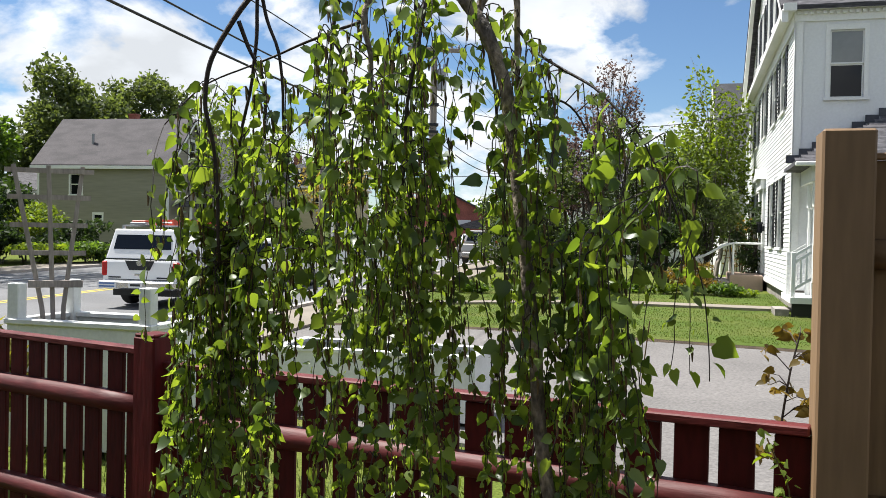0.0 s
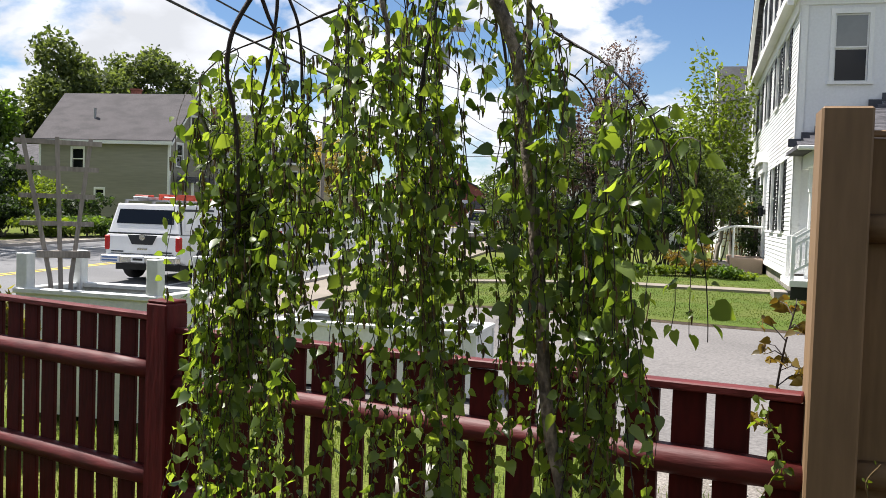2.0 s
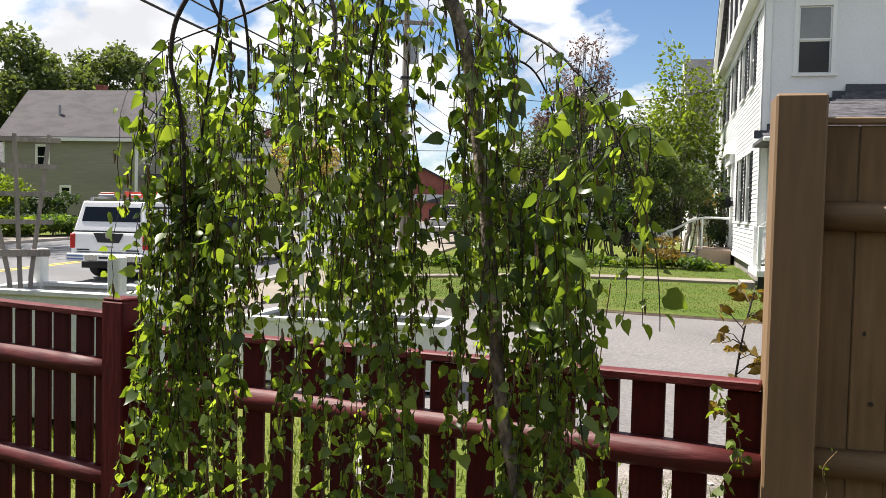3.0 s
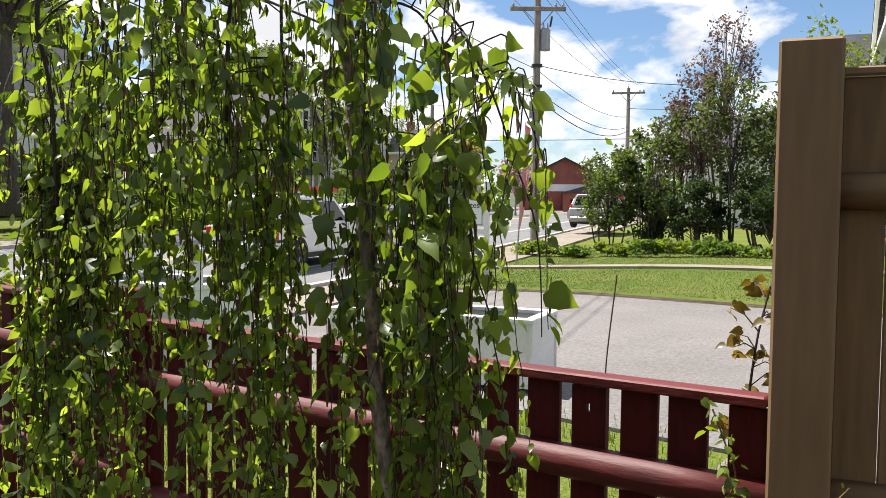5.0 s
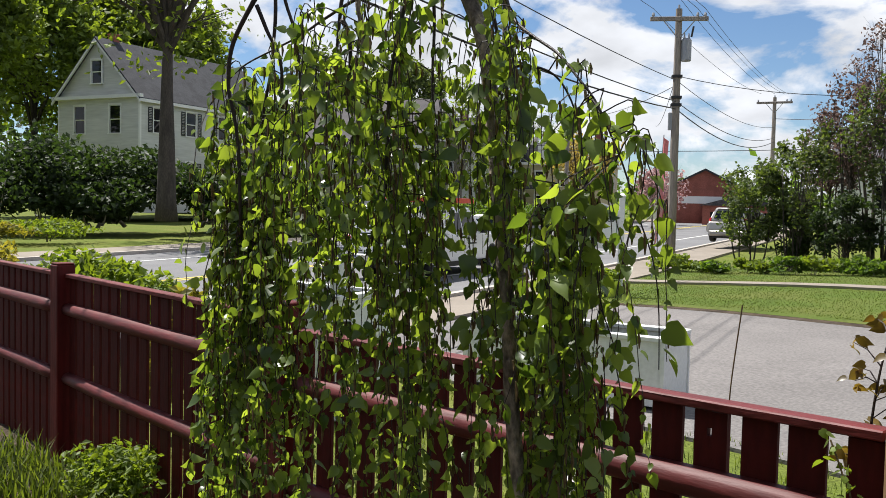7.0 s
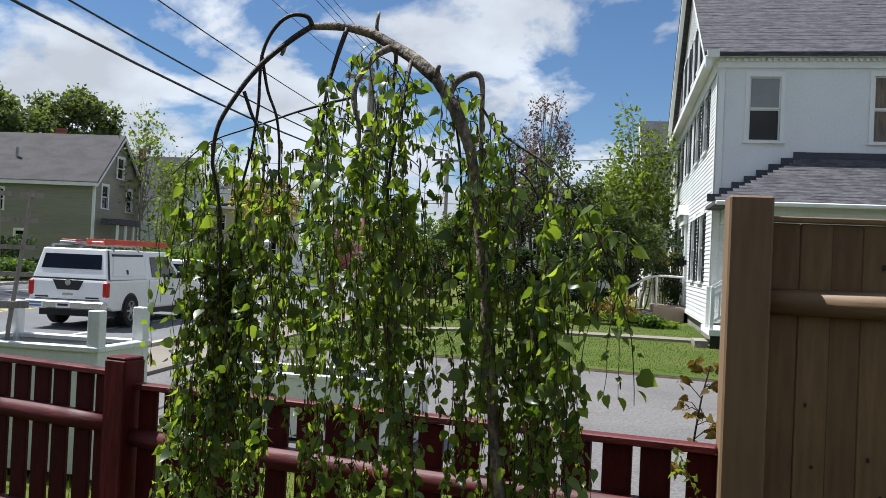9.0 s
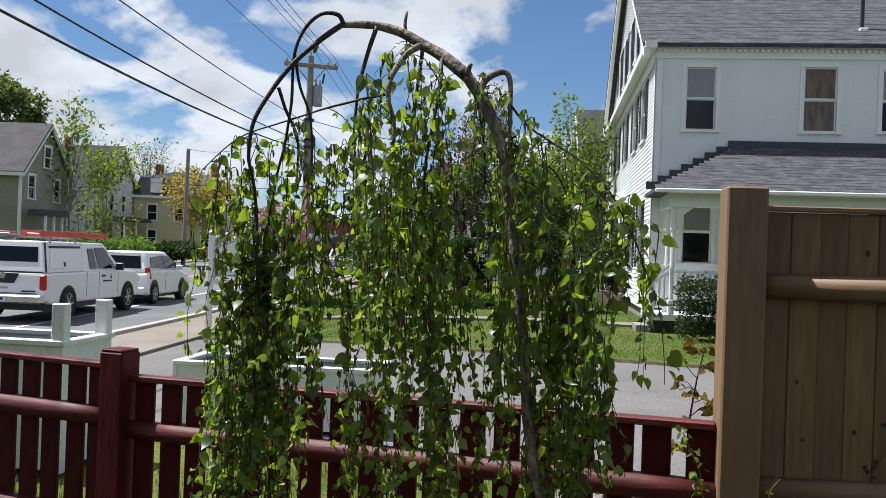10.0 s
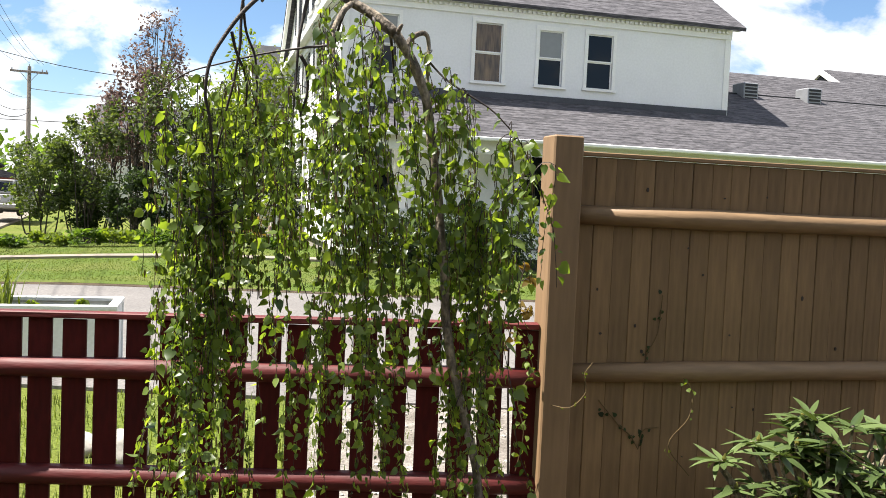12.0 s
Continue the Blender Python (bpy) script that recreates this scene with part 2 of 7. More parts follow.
CURTAIN = material("tan_curtain", (0.16, 0.10, 0.045), 0.10, vary=0.45, scale=2.5, fine=6, bump=0.0, stretch=(4, 4, 0.6), spec=0.6)
SIGN_FACE = material("sign_face", (0.80, 0.82, 0.80), 0.5, vary=0.04, bump=0.02)
SIGN_INK = material("sign_ink", (0.04, 0.045, 0.045), 0.6, vary=0.1, bump=0.0)
SIGN_EDGE = material("sign_border", (0.20, 0.30, 0.25), 0.6, vary=0.1, bump=0.0)
GREY_POLE = material("weathered_grey_lath", (0.33, 0.29, 0.26), 0.85, vary=0.25, scale=8, fine=60, bump=0.3, stretch=(1, 1, 0.15))
METAL_GREY = material("galvanised_steel", (0.30, 0.31, 0.33), 0.5, metal=0.4, vary=0.1, bump=0.02)
WIRE = material("cable_rubber", (0.02, 0.02, 0.022), 0.6, vary=0.1, bump=0.0)
FLAG = material("red_flag_cloth", (0.60, 0.17, 0.18), 0.8, vary=0.2, scale=2, second=(0.55, 0.32, 0.32))
LINE_YELLOW = material("yellow_road_paint", (0.55, 0.42, 0.08), 0.8, vary=0.2, scale=1, fine=10)
LINE_WHITE = material("white_road_paint", (0.62, 0.62, 0.60), 0.8, vary=0.15, scale=1, fine=10)
PEBBLE = material("pale_stone", (0.42, 0.40, 0.36), 0.9, vary=0.2, scale=6, fine=40)

# ---- building tools ----
def ground_z(x, y):
    """The land rises very gently from the fence towards the house; the street lies a little lower."""
    k = min(1.0, max(0.0, (-x - 5.5) / 8.5))
    return -0.02 + 0.009 * max(0.0, -0.55 * x + 0.83 * y) - 0.30 * k * k * (3 - 2 * k)


def part(name, bm, mat, parent=None, label="", smooth=False):
    me = bpy.data.meshes.new(name)
    bm.normal_update()
    bm.to_mesh(me)
    bm.free()
    for m in (mat if isinstance(mat, (list, tuple)) else [mat]):
        me.materials.append(m)
    if smooth:
        for p in me.polygons:
            p.use_smooth = True
    ob = new(name, me)
    if parent is not None:
        ob.parent = parent
    if label:
        ob["label"] = label
    return ob


def piece(name, me, m, parent, mat=None):
    """One more object on a mesh that is already there."""
    ob = new(name, me)
    ob.matrix_basis = m
    ob.parent = parent
    return ob


def thing(name, m, label, category, group="", kind=""):
    ob = new(name)
    ob.empty_display_size = 0.1
    ob.matrix_basis = m
    return tagged(ob, label, category, group, kind)


def bx(bm, x0, x1, y0, y1, z0, z1, m=None, bevel=0.0):
    vs = [bm.verts.new((x, y, z)) for x in (x0, x1) for y in (y0, y1) for z in (z0, z1)]
    if m is not None:
        for v in vs:
            v.co = m @ v.co
    fs = [bm.faces.new([vs[i] for i in q]) for q in ((0, 1, 3, 2), (4, 6, 7, 5), (0, 4, 5, 1), (2, 3, 7, 6), (0, 2, 6, 4), (1, 5, 7, 3))]
    if bevel:
        es = list({e for f in fs for e in f.edges})
        bmesh.ops.bevel(bm, geom=es, offset=bevel, segments=1, affect="EDGES", profile=0.5)
    return bm


def box(*a, m=None, bevel=0.0):
    return bx(bmesh.new(), *a, m=m, bevel=bevel)


def prism(bm, pts, y0, y1, m=None):
    """A flat outline in x, z, drawn out along y."""
    a = [bm.verts.new((x, y0, z)) for x, z in pts]
    b = [bm.verts.new((x, y1, z)) for x, z in pts]
    if m is not None:
        for v in a + b:
            v.co = m @ v.co
    k = len(pts)
    bm.faces.new(a)
    bm.faces.new(b[::-1])
    for i in range(k):
        bm.faces.new((a[i], b[i], b[(i + 1) % k], a[(i + 1) % k]))
    bmesh.ops.recalc_face_normals(bm, faces=bm.faces[:])
    return bm


def tube(bm, pts, radii, sides=7, cap=True):
    """A round stem along points, with a radius at each."""
    pts = [Vector(p) for p in pts]
    if not isinstance(radii, (list, tuple)):
        radii = [radii] * len(pts)
    rings, side = [], None
    for i, p in enumerate(pts):
        d = (pts[min(i + 1, len(pts) - 1)] - pts[max(i - 1, 0)]).normalized()
        if side is None:
            side = d.orthogonal().normalized()
        side = (side - d * side.dot(d)).normalized()
        up = d.cross(side)
        rings.append([bm.verts.new(p + (side * math.cos(a) + up * math.sin(a)) * radii[i]) for a in (2 * math.pi * k / sides for k in range(sides))])
    for r, s in zip(rings, rings[1:]):
        for k in range(sides):
            bm.faces.new((r[k], r[(k + 1) % sides], s[(k + 1) % sides], s[k]))
    if cap and sides > 2:
        bm.faces.new(rings[0][::-1])
        bm.faces.new(rings[-1])
    return bm


def smooth_line(pts, steps=5):
    """Points on a smooth curve through the given ones."""
    p = [Vector(q) for q in pts]
    p = [2 * p[0] - p[1]] + p + [2 * p[-1] - p[-2]]
    out = []
    for i in range(1, len(p) - 2):
        for k in range(steps):
            t = k / steps
            a, b, c, d = p[i - 1:i + 3]
            out.append(0.5 * ((2 * b) + (c - a) * t + (2 * a - 5 * b + 4 * c - d) * t * t + (3 * b - a - 3 * c + d) * t ** 3))
    return out + [p[-2]]


def plate(name, corners, z_of, step, mat, kind, label, category, lift=0.0):
    """A sheet of ground over a quadrilateral in plan, laid on the land."""
    bm = bmesh.new()
    a, b, c, d = [Vector(q) for q in corners]
    nu = max(1, int((b - a).length / step))
    nv = max(1, int((d - a).length / step))
    grid = []
    for j in range(nv + 1):
        row = []
        for i in range(nu + 1):
            u, v = i / nu, j / nv
            q = a * (1 - u) * (1 - v) + b * u * (1 - v) + c * u * v + d * (1 - u) * v
            row.append(bm.verts.new((q.x, q.y, z_of(q.x, q.y) + lift)))
        grid.append(row)
    for j in range(nv):
        for i in range(nu):
            bm.faces.new((grid[j][i], grid[j][i + 1], grid[j + 1][i + 1], grid[j + 1][i]))
    rim = grid[0][:] + [r[-1] for r in grid[1:]] + grid[-1][-2::-1] + [r[0] for r in grid[-2:0:-1]]
    low = [bm.verts.new(v.co - Vector((0, 0, 0.2))) for v in rim]
    for i in range(len(rim)):
        k = (i + 1) % len(rim)
        bm.faces.new((rim[i], low[i], low[k], rim[k]))
    return tagged(part(name, bm, mat), label, category, kind=kind)


# a place beside the street: s metres along it from its foot, w metres across from the near kerb
ROAD_DIR = Vector((-0.3337, 0.9427))
ROAD_SIDE = Vector((-0.9427, -0.3337))
KERB = Vector((-11.5, 10.5))


def street(s, w):
    q = KERB + ROAD_DIR * s + ROAD_SIDE * w
    return q.x, q.y



# ---- ground, drive, street ----
def land(x, y):
    return 0.0 if y < 0.05 else ground_z(x, y) - 0.06


def build_ground():
    xs = [-900, -300, -120, -60, -40, -30, -20, -15, -14, -13, -12, -11, -10, -9, -8, -7, -6, -5, -4, -3, -2, -1, 0, 1, 2, 3, 5, 8, 14, 25, 60, 200, 900]
    ys = [-60, -20, -8, -5, -3.5, -2.5, -2, -1.5, -1, -0.5, 0.0, 0.1, 0.26, 1, 2, 3, 4, 6, 9, 12, 16, 20, 30, 45, 70, 120, 300, 1200]
    bm = bmesh.new()

    def z(x, y):
        return land(max(-90, x), min(90, y))
    g = [[bm.verts.new((x, y, z(x, y))) for x in xs] for y in ys]
    for j in range(len(ys) - 1):
        for i in range(len(xs) - 1):
            f = bm.faces.new((g[j][i], g[j][i + 1], g[j + 1][i + 1], g[j + 1][i]))
            f.material_index = 1 if ys[j + 1] <= 0.27 else 0
    tagged(part("ground", bm, [GRASS, SOIL]), "rough grass and bare garden soil", "ground", kind="structure")


build_ground()
plate("driveway", [(-14.5, 3.9), (14, 3.4), (14, 12.4), (-14.5, 10.1)], ground_z, 0.8, ASPHALT, "structure", "pale grey gravelly asphalt driveway", "driveway", -0.03)
plate("gravel_verge", [(-1.12, 0.27), (6, 0.27), (6, 3.7), (-1.35, 3.95)], ground_z, 0.5, GRAVEL, "structure", "bare sandy gravel between the fence and the drive", "ground", -0.045)
plate("drive_edge", [(-10.6, 10.35), (14, 12.2), (14, 12.6), (-10.6, 10.85)], ground_z, 1.0, SOIL, "structure", "bare sandy edge between drive and lawn", "ground", -0.027)


def street_plate(name, s0, s1, w0, w1, mat, label, category, lift, step=4):
    return plate(name, [street(s0, w0), street(s1, w0), street(s1, w1), street(s0, w1)], ground_z, step, mat, "structure", label, category, lift)


street_plate("road", -80, 140, 0.0, 14.0, ROAD, "worn grey asphalt street with painted lines", "road", -0.02, 2.0)
street_plate("pavement", -7.0, 140, -1.7, 0.0, CONCRETE, "sunlit concrete pavement with a kerb", "pavement", 0.02, 1.0)
street_plate("pavement_2", -80, 140, 14.0, 15.8, CONCRETE, "concrete pavement along the far kerb", "pavement", 0.08)
plate("lawn", [(-10.4, 10.7), (14, 12.5), (14, 24), (-15.5, 22.6)], ground_z, 1.0, LAWN, "structure", "mown green front lawn", "lawn", -0.024)
plate("garden_path", [(-12.9, 15.0), (-2.6, 17.6), (-2.7, 18.3), (-13.2, 15.7)], ground_z, 1.0, CONCRETE, "structure", "narrow pale concrete garden path", "path", 0.03)

# ---- fences ----
def half_round(x0, x1, r):
    """A half-round rail along x, flat at the back."""
    bm = bmesh.new()
    n, k = 10, 7
    rings = []
    for i in range(n + 1):
        x = x0 + (x1 - x0) * i / n
        e = r * (1 + 0.05 * math.sin(5.1 * x + r * 90)) * (0.9 if i in (0, n) else 1)
        rings.append([bm.verts.new((x, -e * 1.15 * math.sin(math.pi * j / (k - 1)), e * math.cos(math.pi * j / (k - 1)))) for j in range(k)])
    for a, b in zip(rings, rings[1:]):
        for j in range(k - 1):
            bm.faces.new((a[j], b[j], b[j + 1], a[j + 1]))
        bm.faces.new((a[k - 1], b[k - 1], b[0], a[0]))
    bm.faces.new(rings[0])
    bm.faces.new(rings[-1][::-1])
    bmesh.ops.recalc_face_normals(bm, faces=bm.faces[:])
    return bm


def fence_post(name, m, w, d, h, mat, label):
    ob = thing(name, m, label, "fence post", "posts of the garden fence")
    bm = box(0, w, 0, d, -0.05, h - (0.012 if h < 1.5 else 0), bevel=0.006)
    part("post", bm, mat, ob)
    if h < 1.5:
        part("cap", box(0.004, w - 0.004, 0.004, d - 0.004, h - 0.012, h, bevel=0.004), mat, ob)
    return ob


RED_POSTS = [(-2.45, 0.0), (-5.02, 0.06), (-7.55, 0.1), (-10.1, 0.12)]
for x, y in RED_POSTS:
    fence_post("fence_post", pose(x, y, 0), 0.115, 0.115, 1.215, RED_POST, "square red-painted wooden fence post in the garden fence")
fence_post("fence_post", pose(0.0, 0.0, 0, 0, 0, 14), 0.125, 0.135, 1.90, TAN_POST, "tall square tan-stained wooden fence post between two fences")


def red_panel(x0, y0, x1, y1, hole=-1, low=0.0, high=0.0):
    """A panel of pickets; low and high lift its two ends off the level."""
    length = math.hypot(x1 - x0, y1 - y0)
    m = pose(x0, y0, 0, 0, 0, math.degrees(math.atan2(y1 - y0, x1 - x0)))
    ob = thing("picket_fence", m, "dark red painted picket fence panel with half-round rails", "fence", "red fence panels")
    n = int(round(length / 0.1275))
    pitch = length / n
    board = box(0, 0.094, 0, 0.018, -0.18, 1.125, bevel=0.003)
    me = None
    for i in range(n):
        jig = pose(i * pitch + pitch - 0.094 - 0.02 + 0.004 * math.sin(i * 2.3), 0.07, 0.006 * math.sin(i * 1.7) + low + (high - low) * i / n, 0, 0.25 * math.sin(i * 3.1), 0)
        if me is None:
            o = part("board", board, RED, ob)
            o.matrix_basis = jig
            me = o.data
        elif i == hole:
            # one board has a small knot hole under the cap
            bm = bmesh.new()
            for a in ((0, 0.038, -0.18, 1.06), (0.038, 0.05, -0.18, 1.06), (0.05, 0.094, -0.18, 1.06), (0, 0.038, 1.06, 1.082), (0.05, 0.094, 1.06, 1.082), (0, 0.038, 1.082, 1.125), (0.038, 0.05, 1.082, 1.125), (0.05, 0.094, 1.082, 1.125)):
                bx(bm, a[0], a[1], 0, 0.018, a[2], a[3])
            bmesh.ops.remove_doubles(bm, verts=bm.verts[:], dist=1e-5)
            part("board", bm, RED, ob).matrix_basis = jig
        else:
            piece("board", me, jig, ob)
    lean = -math.degrees(math.atan2(high - low, length))
    part("cap_rail", box(0, length, 0.045, 0.105, 1.125, 1.15, bevel=0.004), RED_RAIL, ob).matrix_basis = pose(0, 0, low, 0, lean, 0)
    for z in (0.925, 0.49):
        r = part("rail", half_round(0.0, length, 0.043), RED_RAIL, ob, smooth=True)
        r.matrix_basis = pose(0, 0.069, z + low, 0, lean, 0)
    return ob


red_panel(-2.335, 0, 0.0, 0, 14, -0.042, -0.004)
red_panel(-4.905, 0.06, -2.45, 0.0)
red_panel(-7.435, 0.1, -5.02, 0.06)
red_panel(-9.985, 0.12, -7.55, 0.1)


def tan_panel():
    ob = thing("board_fence", pose(0.12, 0.03, 0, 0, 0, 14), "tall tan-stained closed board fence panel", "fence", "tan fence panels")
    rr = random.Random(61)
    kinds = []
    for w in (0.088, 0.090, 0.086):
        o = part("board", box(0, w - 0.0002, 0, 0.02, 0.04, 1.825, bevel=0.003), TAN, ob)
        kinds.append((w, o.data, o))
    x, i = 0.0, 0
    while x < 5.9:
        w, me, o = kinds[i % 3] if i < 3 else rr.choice(kinds)
        jig = pose(x, 0.07 + rr.uniform(-0.002, 0.002), 0, 0, rr.uniform(-0.10, 0.10), 0)
        if i < 3:
            o.matrix_basis = jig
        else:
            piece("board", me, jig, ob)
        x += w + rr.choice((0.0, 0.0003, 0.0006, 0.0010))
        i += 1
    # knots and nail heads
    for i in range(46):
        kx, kz, kr = rr.uniform(0.1, 3.2), rr.uniform(0.45, 1.76), rr.uniform(0.0025, 0.0065)
        k = part("knot", tube(bmesh.new(), [(0, 0.0, 0), (0, 0.006, 0)], kr, 7), TWIG, ob)
        k.matrix_basis = pose(kx, 0.0655, kz, 0, 0, 0) @ Matrix.Diagonal((1, 1, rr.uniform(0.6, 1.8), 1))
    part("cap_rail", box(-0.0, 6.0, 0.058, 0.096, 1.828, 1.845, bevel=0.003), TAN_RAIL, ob)
    for z in (1.59, 0.945, 0.3):
        part("rail", half_round(0.0, 6.0, 0.044), TAN_RAIL, ob, smooth=True).matrix_basis = pose(0, 0.069, z)


tan_panel()

# ---- weeping birch before the fence ----
def leaf_mesh(name, mat, fold=0.25, droop=0.18, wide=0.42):
    """A birch leaf one unit long: heart-shaped base, toothed sides, drawn-out tip, folded along the midrib."""
    bm = bmesh.new()
    side = ((-0.05, 0.0), (-0.07, 0.42), (0.04, 0.80), (0.20, 1.0), (0.38, 0.96), (0.56, 0.74), (0.74, 0.44), (0.88, 0.18))
    rib = [bm.verts.new((0, -0.25, 0))] + [bm.verts.new((0, y, -droop * y * y)) for y in (0.0, 0.12, 0.28, 0.46, 0.64, 0.82, 1.0)]
    for s in (-1, 1):
        e = [bm.verts.new((s * wide * w * (1 + 0.05 * (-1) ** k), y, -droop * y * y + fold * wide * w * (1 - 0.55 * w))) for k, (y, w) in enumerate(side[1:])]
        fan = [(rib[1], e[0], e[1], rib[2])] + [(rib[k], e[k - 1], e[k], rib[k + 1]) for k in range(2, 7)]
        for q in fan:
            bm.faces.new(q if s > 0 else q[::-1])
    stalk = bm.verts.new((0.018, -0.25, 0))
    bm.faces.new((rib[0], stalk, rib[1]))
    me = bpy.data.meshes.new(name)
    bm.to_mesh(me)
    bm.free()
    me.materials.append(mat)
    for p in me.polygons:
        p.use_smooth = True
    return me


def joined(name, base, mats, material_, parent, kind="", label=""):
    """Many copies of one small mesh in a single mesh."""
    v0 = np.array([v.co for v in base.vertices])
    f0 = [tuple(p.vertices) for p in base.polygons]
    vs, fs, k = [], [], len(v0)
    for i, m in enumerate(mats):
        a = np.array(m)
        vs.append(v0 @ a[:3, :3].T + a[:3, 3])
        fs.extend(tuple(j + i * k for j in f) for f in f0)
    me = bpy.data.meshes.new(name)
    me.from_pydata(np.concatenate(vs).tolist(), [], fs)
    me.materials.append(material_)
    for p in me.polygons:
        p.use_smooth = True
    ob = new(name, me)
    ob.parent = parent
    return tagged(ob, label, kind=kind)


def leaf_pose(rng, p, size, down=0.75):
    """A leaf at p that hangs by its stalk, turned at random."""
    az = rng.uniform(0, 2 * math.pi)
    tip = Vector((math.cos(az) * (1 - down) * 1.6, math.sin(az) * (1 - down) * 1.6, -down - rng.uniform(-0.15, 0.35))).normalized()
    side = tip.cross(Vector((rng.uniform(-1, 1), rng.uniform(-1, 1), rng.uniform(-0.3, 0.9)))).normalized()
    up = side.cross(tip)
    m = Matrix((side, tip, up)).transposed().to_4x4()
    return Matrix.Translation(Vector(p) + tip * size * 0.25) @ m @ Matrix.Diagonal((size * rng.uniform(0.85, 1.1), size, size, 1))


def birch():
    rng = random.Random(11)
    ob = thing("weeping_birch", pose(-0.19, -0.787, 0), "small weeping birch with hanging leafy twigs before a red fence", "tree")
    o = Vector((-0.17, -0.82, 0))

    def limb(name, pts, r0, r1, mat, sides=8):
        line = [q - o for q in smooth_line(pts)]
        k = len(line) - 1
        wob = [q + Vector((noise.noise(q * 9), noise.noise(q * 9 + Vector((7, 0, 0))), 0)) * 0.006 for q in line]
        part(name, tube(bmesh.new(), wob, [(r0 + (r1 - r0) * i / k) * (1 + 0.10 * noise.noise(q * 25)) for i, q in enumerate(line)], sides), mat, ob, smooth=True)
        return smooth_line(pts, 8)

    limb("trunk", [(-0.17, -0.82, -0.03), (-0.22, -0.81, 0.4), (-0.28, -0.81, 0.8), (-0.37, -0.80, 1.13), (-0.41, -0.80, 1.45), (-0.44, -0.80, 1.67), (-0.475, -0.80, 1.90), (-0.52, -0.80, 2.02), (-0.58, -0.81, 2.115)], 0.0128, 0.0155, BARK)
    def bough(x, z, y):
        """A point of the crown's front view, moved to the depth y."""
        f = (y + 2.82) / 2.02
        return (0.247 + (x - 0.247) * f, y, 1.744 + (z - 1.744) * f)

    ways = [limb("arch", [(-0.58, -0.81, 2.115), (-0.65, -0.80, 2.17), bough(-0.71, 2.203, -0.79), bough(-0.78, 2.24, -0.79), bough(-0.86, 2.262, -0.82), bough(-0.95, 2.268, -0.87)], 0.018, 0.009, BARK)]
    ways.append(limb("limb", [bough(-0.95, 2.268, -0.87), bough(-1.02, 2.23, -0.91), bough(-1.10, 2.17, -0.95), bough(-1.18, 2.09, -0.98), bough(-1.235, 2.0, -1.0), bough(-1.245, 1.91, -1.0), bough(-1.22, 1.81, -0.99), (-1.07, -0.98, 1.55)], 0.0078, 0.0035, TWIG))
    ways.append(limb("limb", [bough(-0.945, 2.268, -0.87), bough(-0.965, 2.295, -0.88), bough(-1.02, 2.30, -0.90), bough(-1.07, 2.265, -0.92), bough(-1.10, 2.19, -0.93), bough(-1.11, 2.06, -0.93), bough(-1.13, 1.93, -0.93), (-1.08, -0.93, 1.72)], 0.0066, 0.0032, TWIG))
    ways.append(limb("limb", [bough(-1.155, 2.10, -0.97), bough(-1.13, 2.04, -0.95), bough(-1.09, 1.96, -0.93), (-1.0, -0.92, 1.82)], 0.005, 0.003, TWIG))
    ways.append(limb("limb", [bough(-1.10, 2.20, -0.93), bough(-1.08, 2.10, -0.91), bough(-1.045, 2.0, -0.90), (-0.98, -0.88, 1.80)], 0.0045, 0.003, TWIG))
    ways.append(limb("limb", [bough(-0.845, 2.257, -0.82), bough(-0.87, 2.19, -0.84), bough(-0.90, 2.09, -0.86), bough(-0.905, 1.99, -0.87), bough(-0.915, 1.88, -0.88)], 0.0066, 0.0028, TWIG))
    ways.append(limb("limb", [bough(-0.895, 2.04, -0.865), bough(-0.87, 2.0, -0.86), bough(-0.865, 1.93, -0.86), bough(-0.885, 1.86, -0.86)], 0.006, 0.003, TWIG))
    ways.append(limb("limb", [bough(-0.71, 2.203, -0.79), bough(-0.755, 2.18, -0.84), bough(-0.80, 2.12, -0.88), bough(-0.81, 2.06, -0.90), bough(-0.79, 1.97, -0.90), (-0.74, -0.91, 1.75)], 0.010, 0.004, BARK))
    limb("snag", [(-0.765, -0.78, 2.23), (-0.772, -0.78, 2.26), (-0.77, -0.775, 2.30)], 0.006, 0.004, BARK)
    limb("snag", [(-0.575, -0.82, 2.115), (-0.565, -0.83, 2.133), (-0.56, -0.83, 2.14)], 0.008, 0.004, BARK)
    limb("snag", [bough(-1.03, 2.225, -0.91), bough(-1.035, 2.205, -0.92), bough(-1.04, 2.195, -0.92)], 0.006, 0.004, BARK)
    ways.append(limb("limb", [(-0.65, -0.80, 2.17), (-0.635, -0.86, 2.10), (-0.635, -0.88, 2.0), (-0.65, -0.90, 1.85), (-0.655, -0.90, 1.65)], 0.006, 0.003, TWIG))
    ways.append(limb("limb", [(-0.55, -0.80, 2.06), (-0.535, -0.79, 2.105), (-0.50, -0.76, 2.13), (-0.482, -0.75, 2.11), (-0.48, -0.75, 2.03), (-0.475, -0.75, 1.93)], 0.010, 0.005, BARK))
    rim = limb("limb", [(-0.482, -0.75, 2.05), (-0.42, -0.79, 1.985), (-0.35, -0.81, 1.94), (-0.285, -0.82, 1.90), (-0.235, -0.825, 1.857), (-0.19, -0.825, 1.80), (-0.14, -0.825, 1.705), (-0.095, -0.82, 1.60), (-0.07, -0.815, 1.51), (-0.062, -0.815, 1.37)], 0.0034, 0.0009, TWIG)
    ways.append(rim[:48])
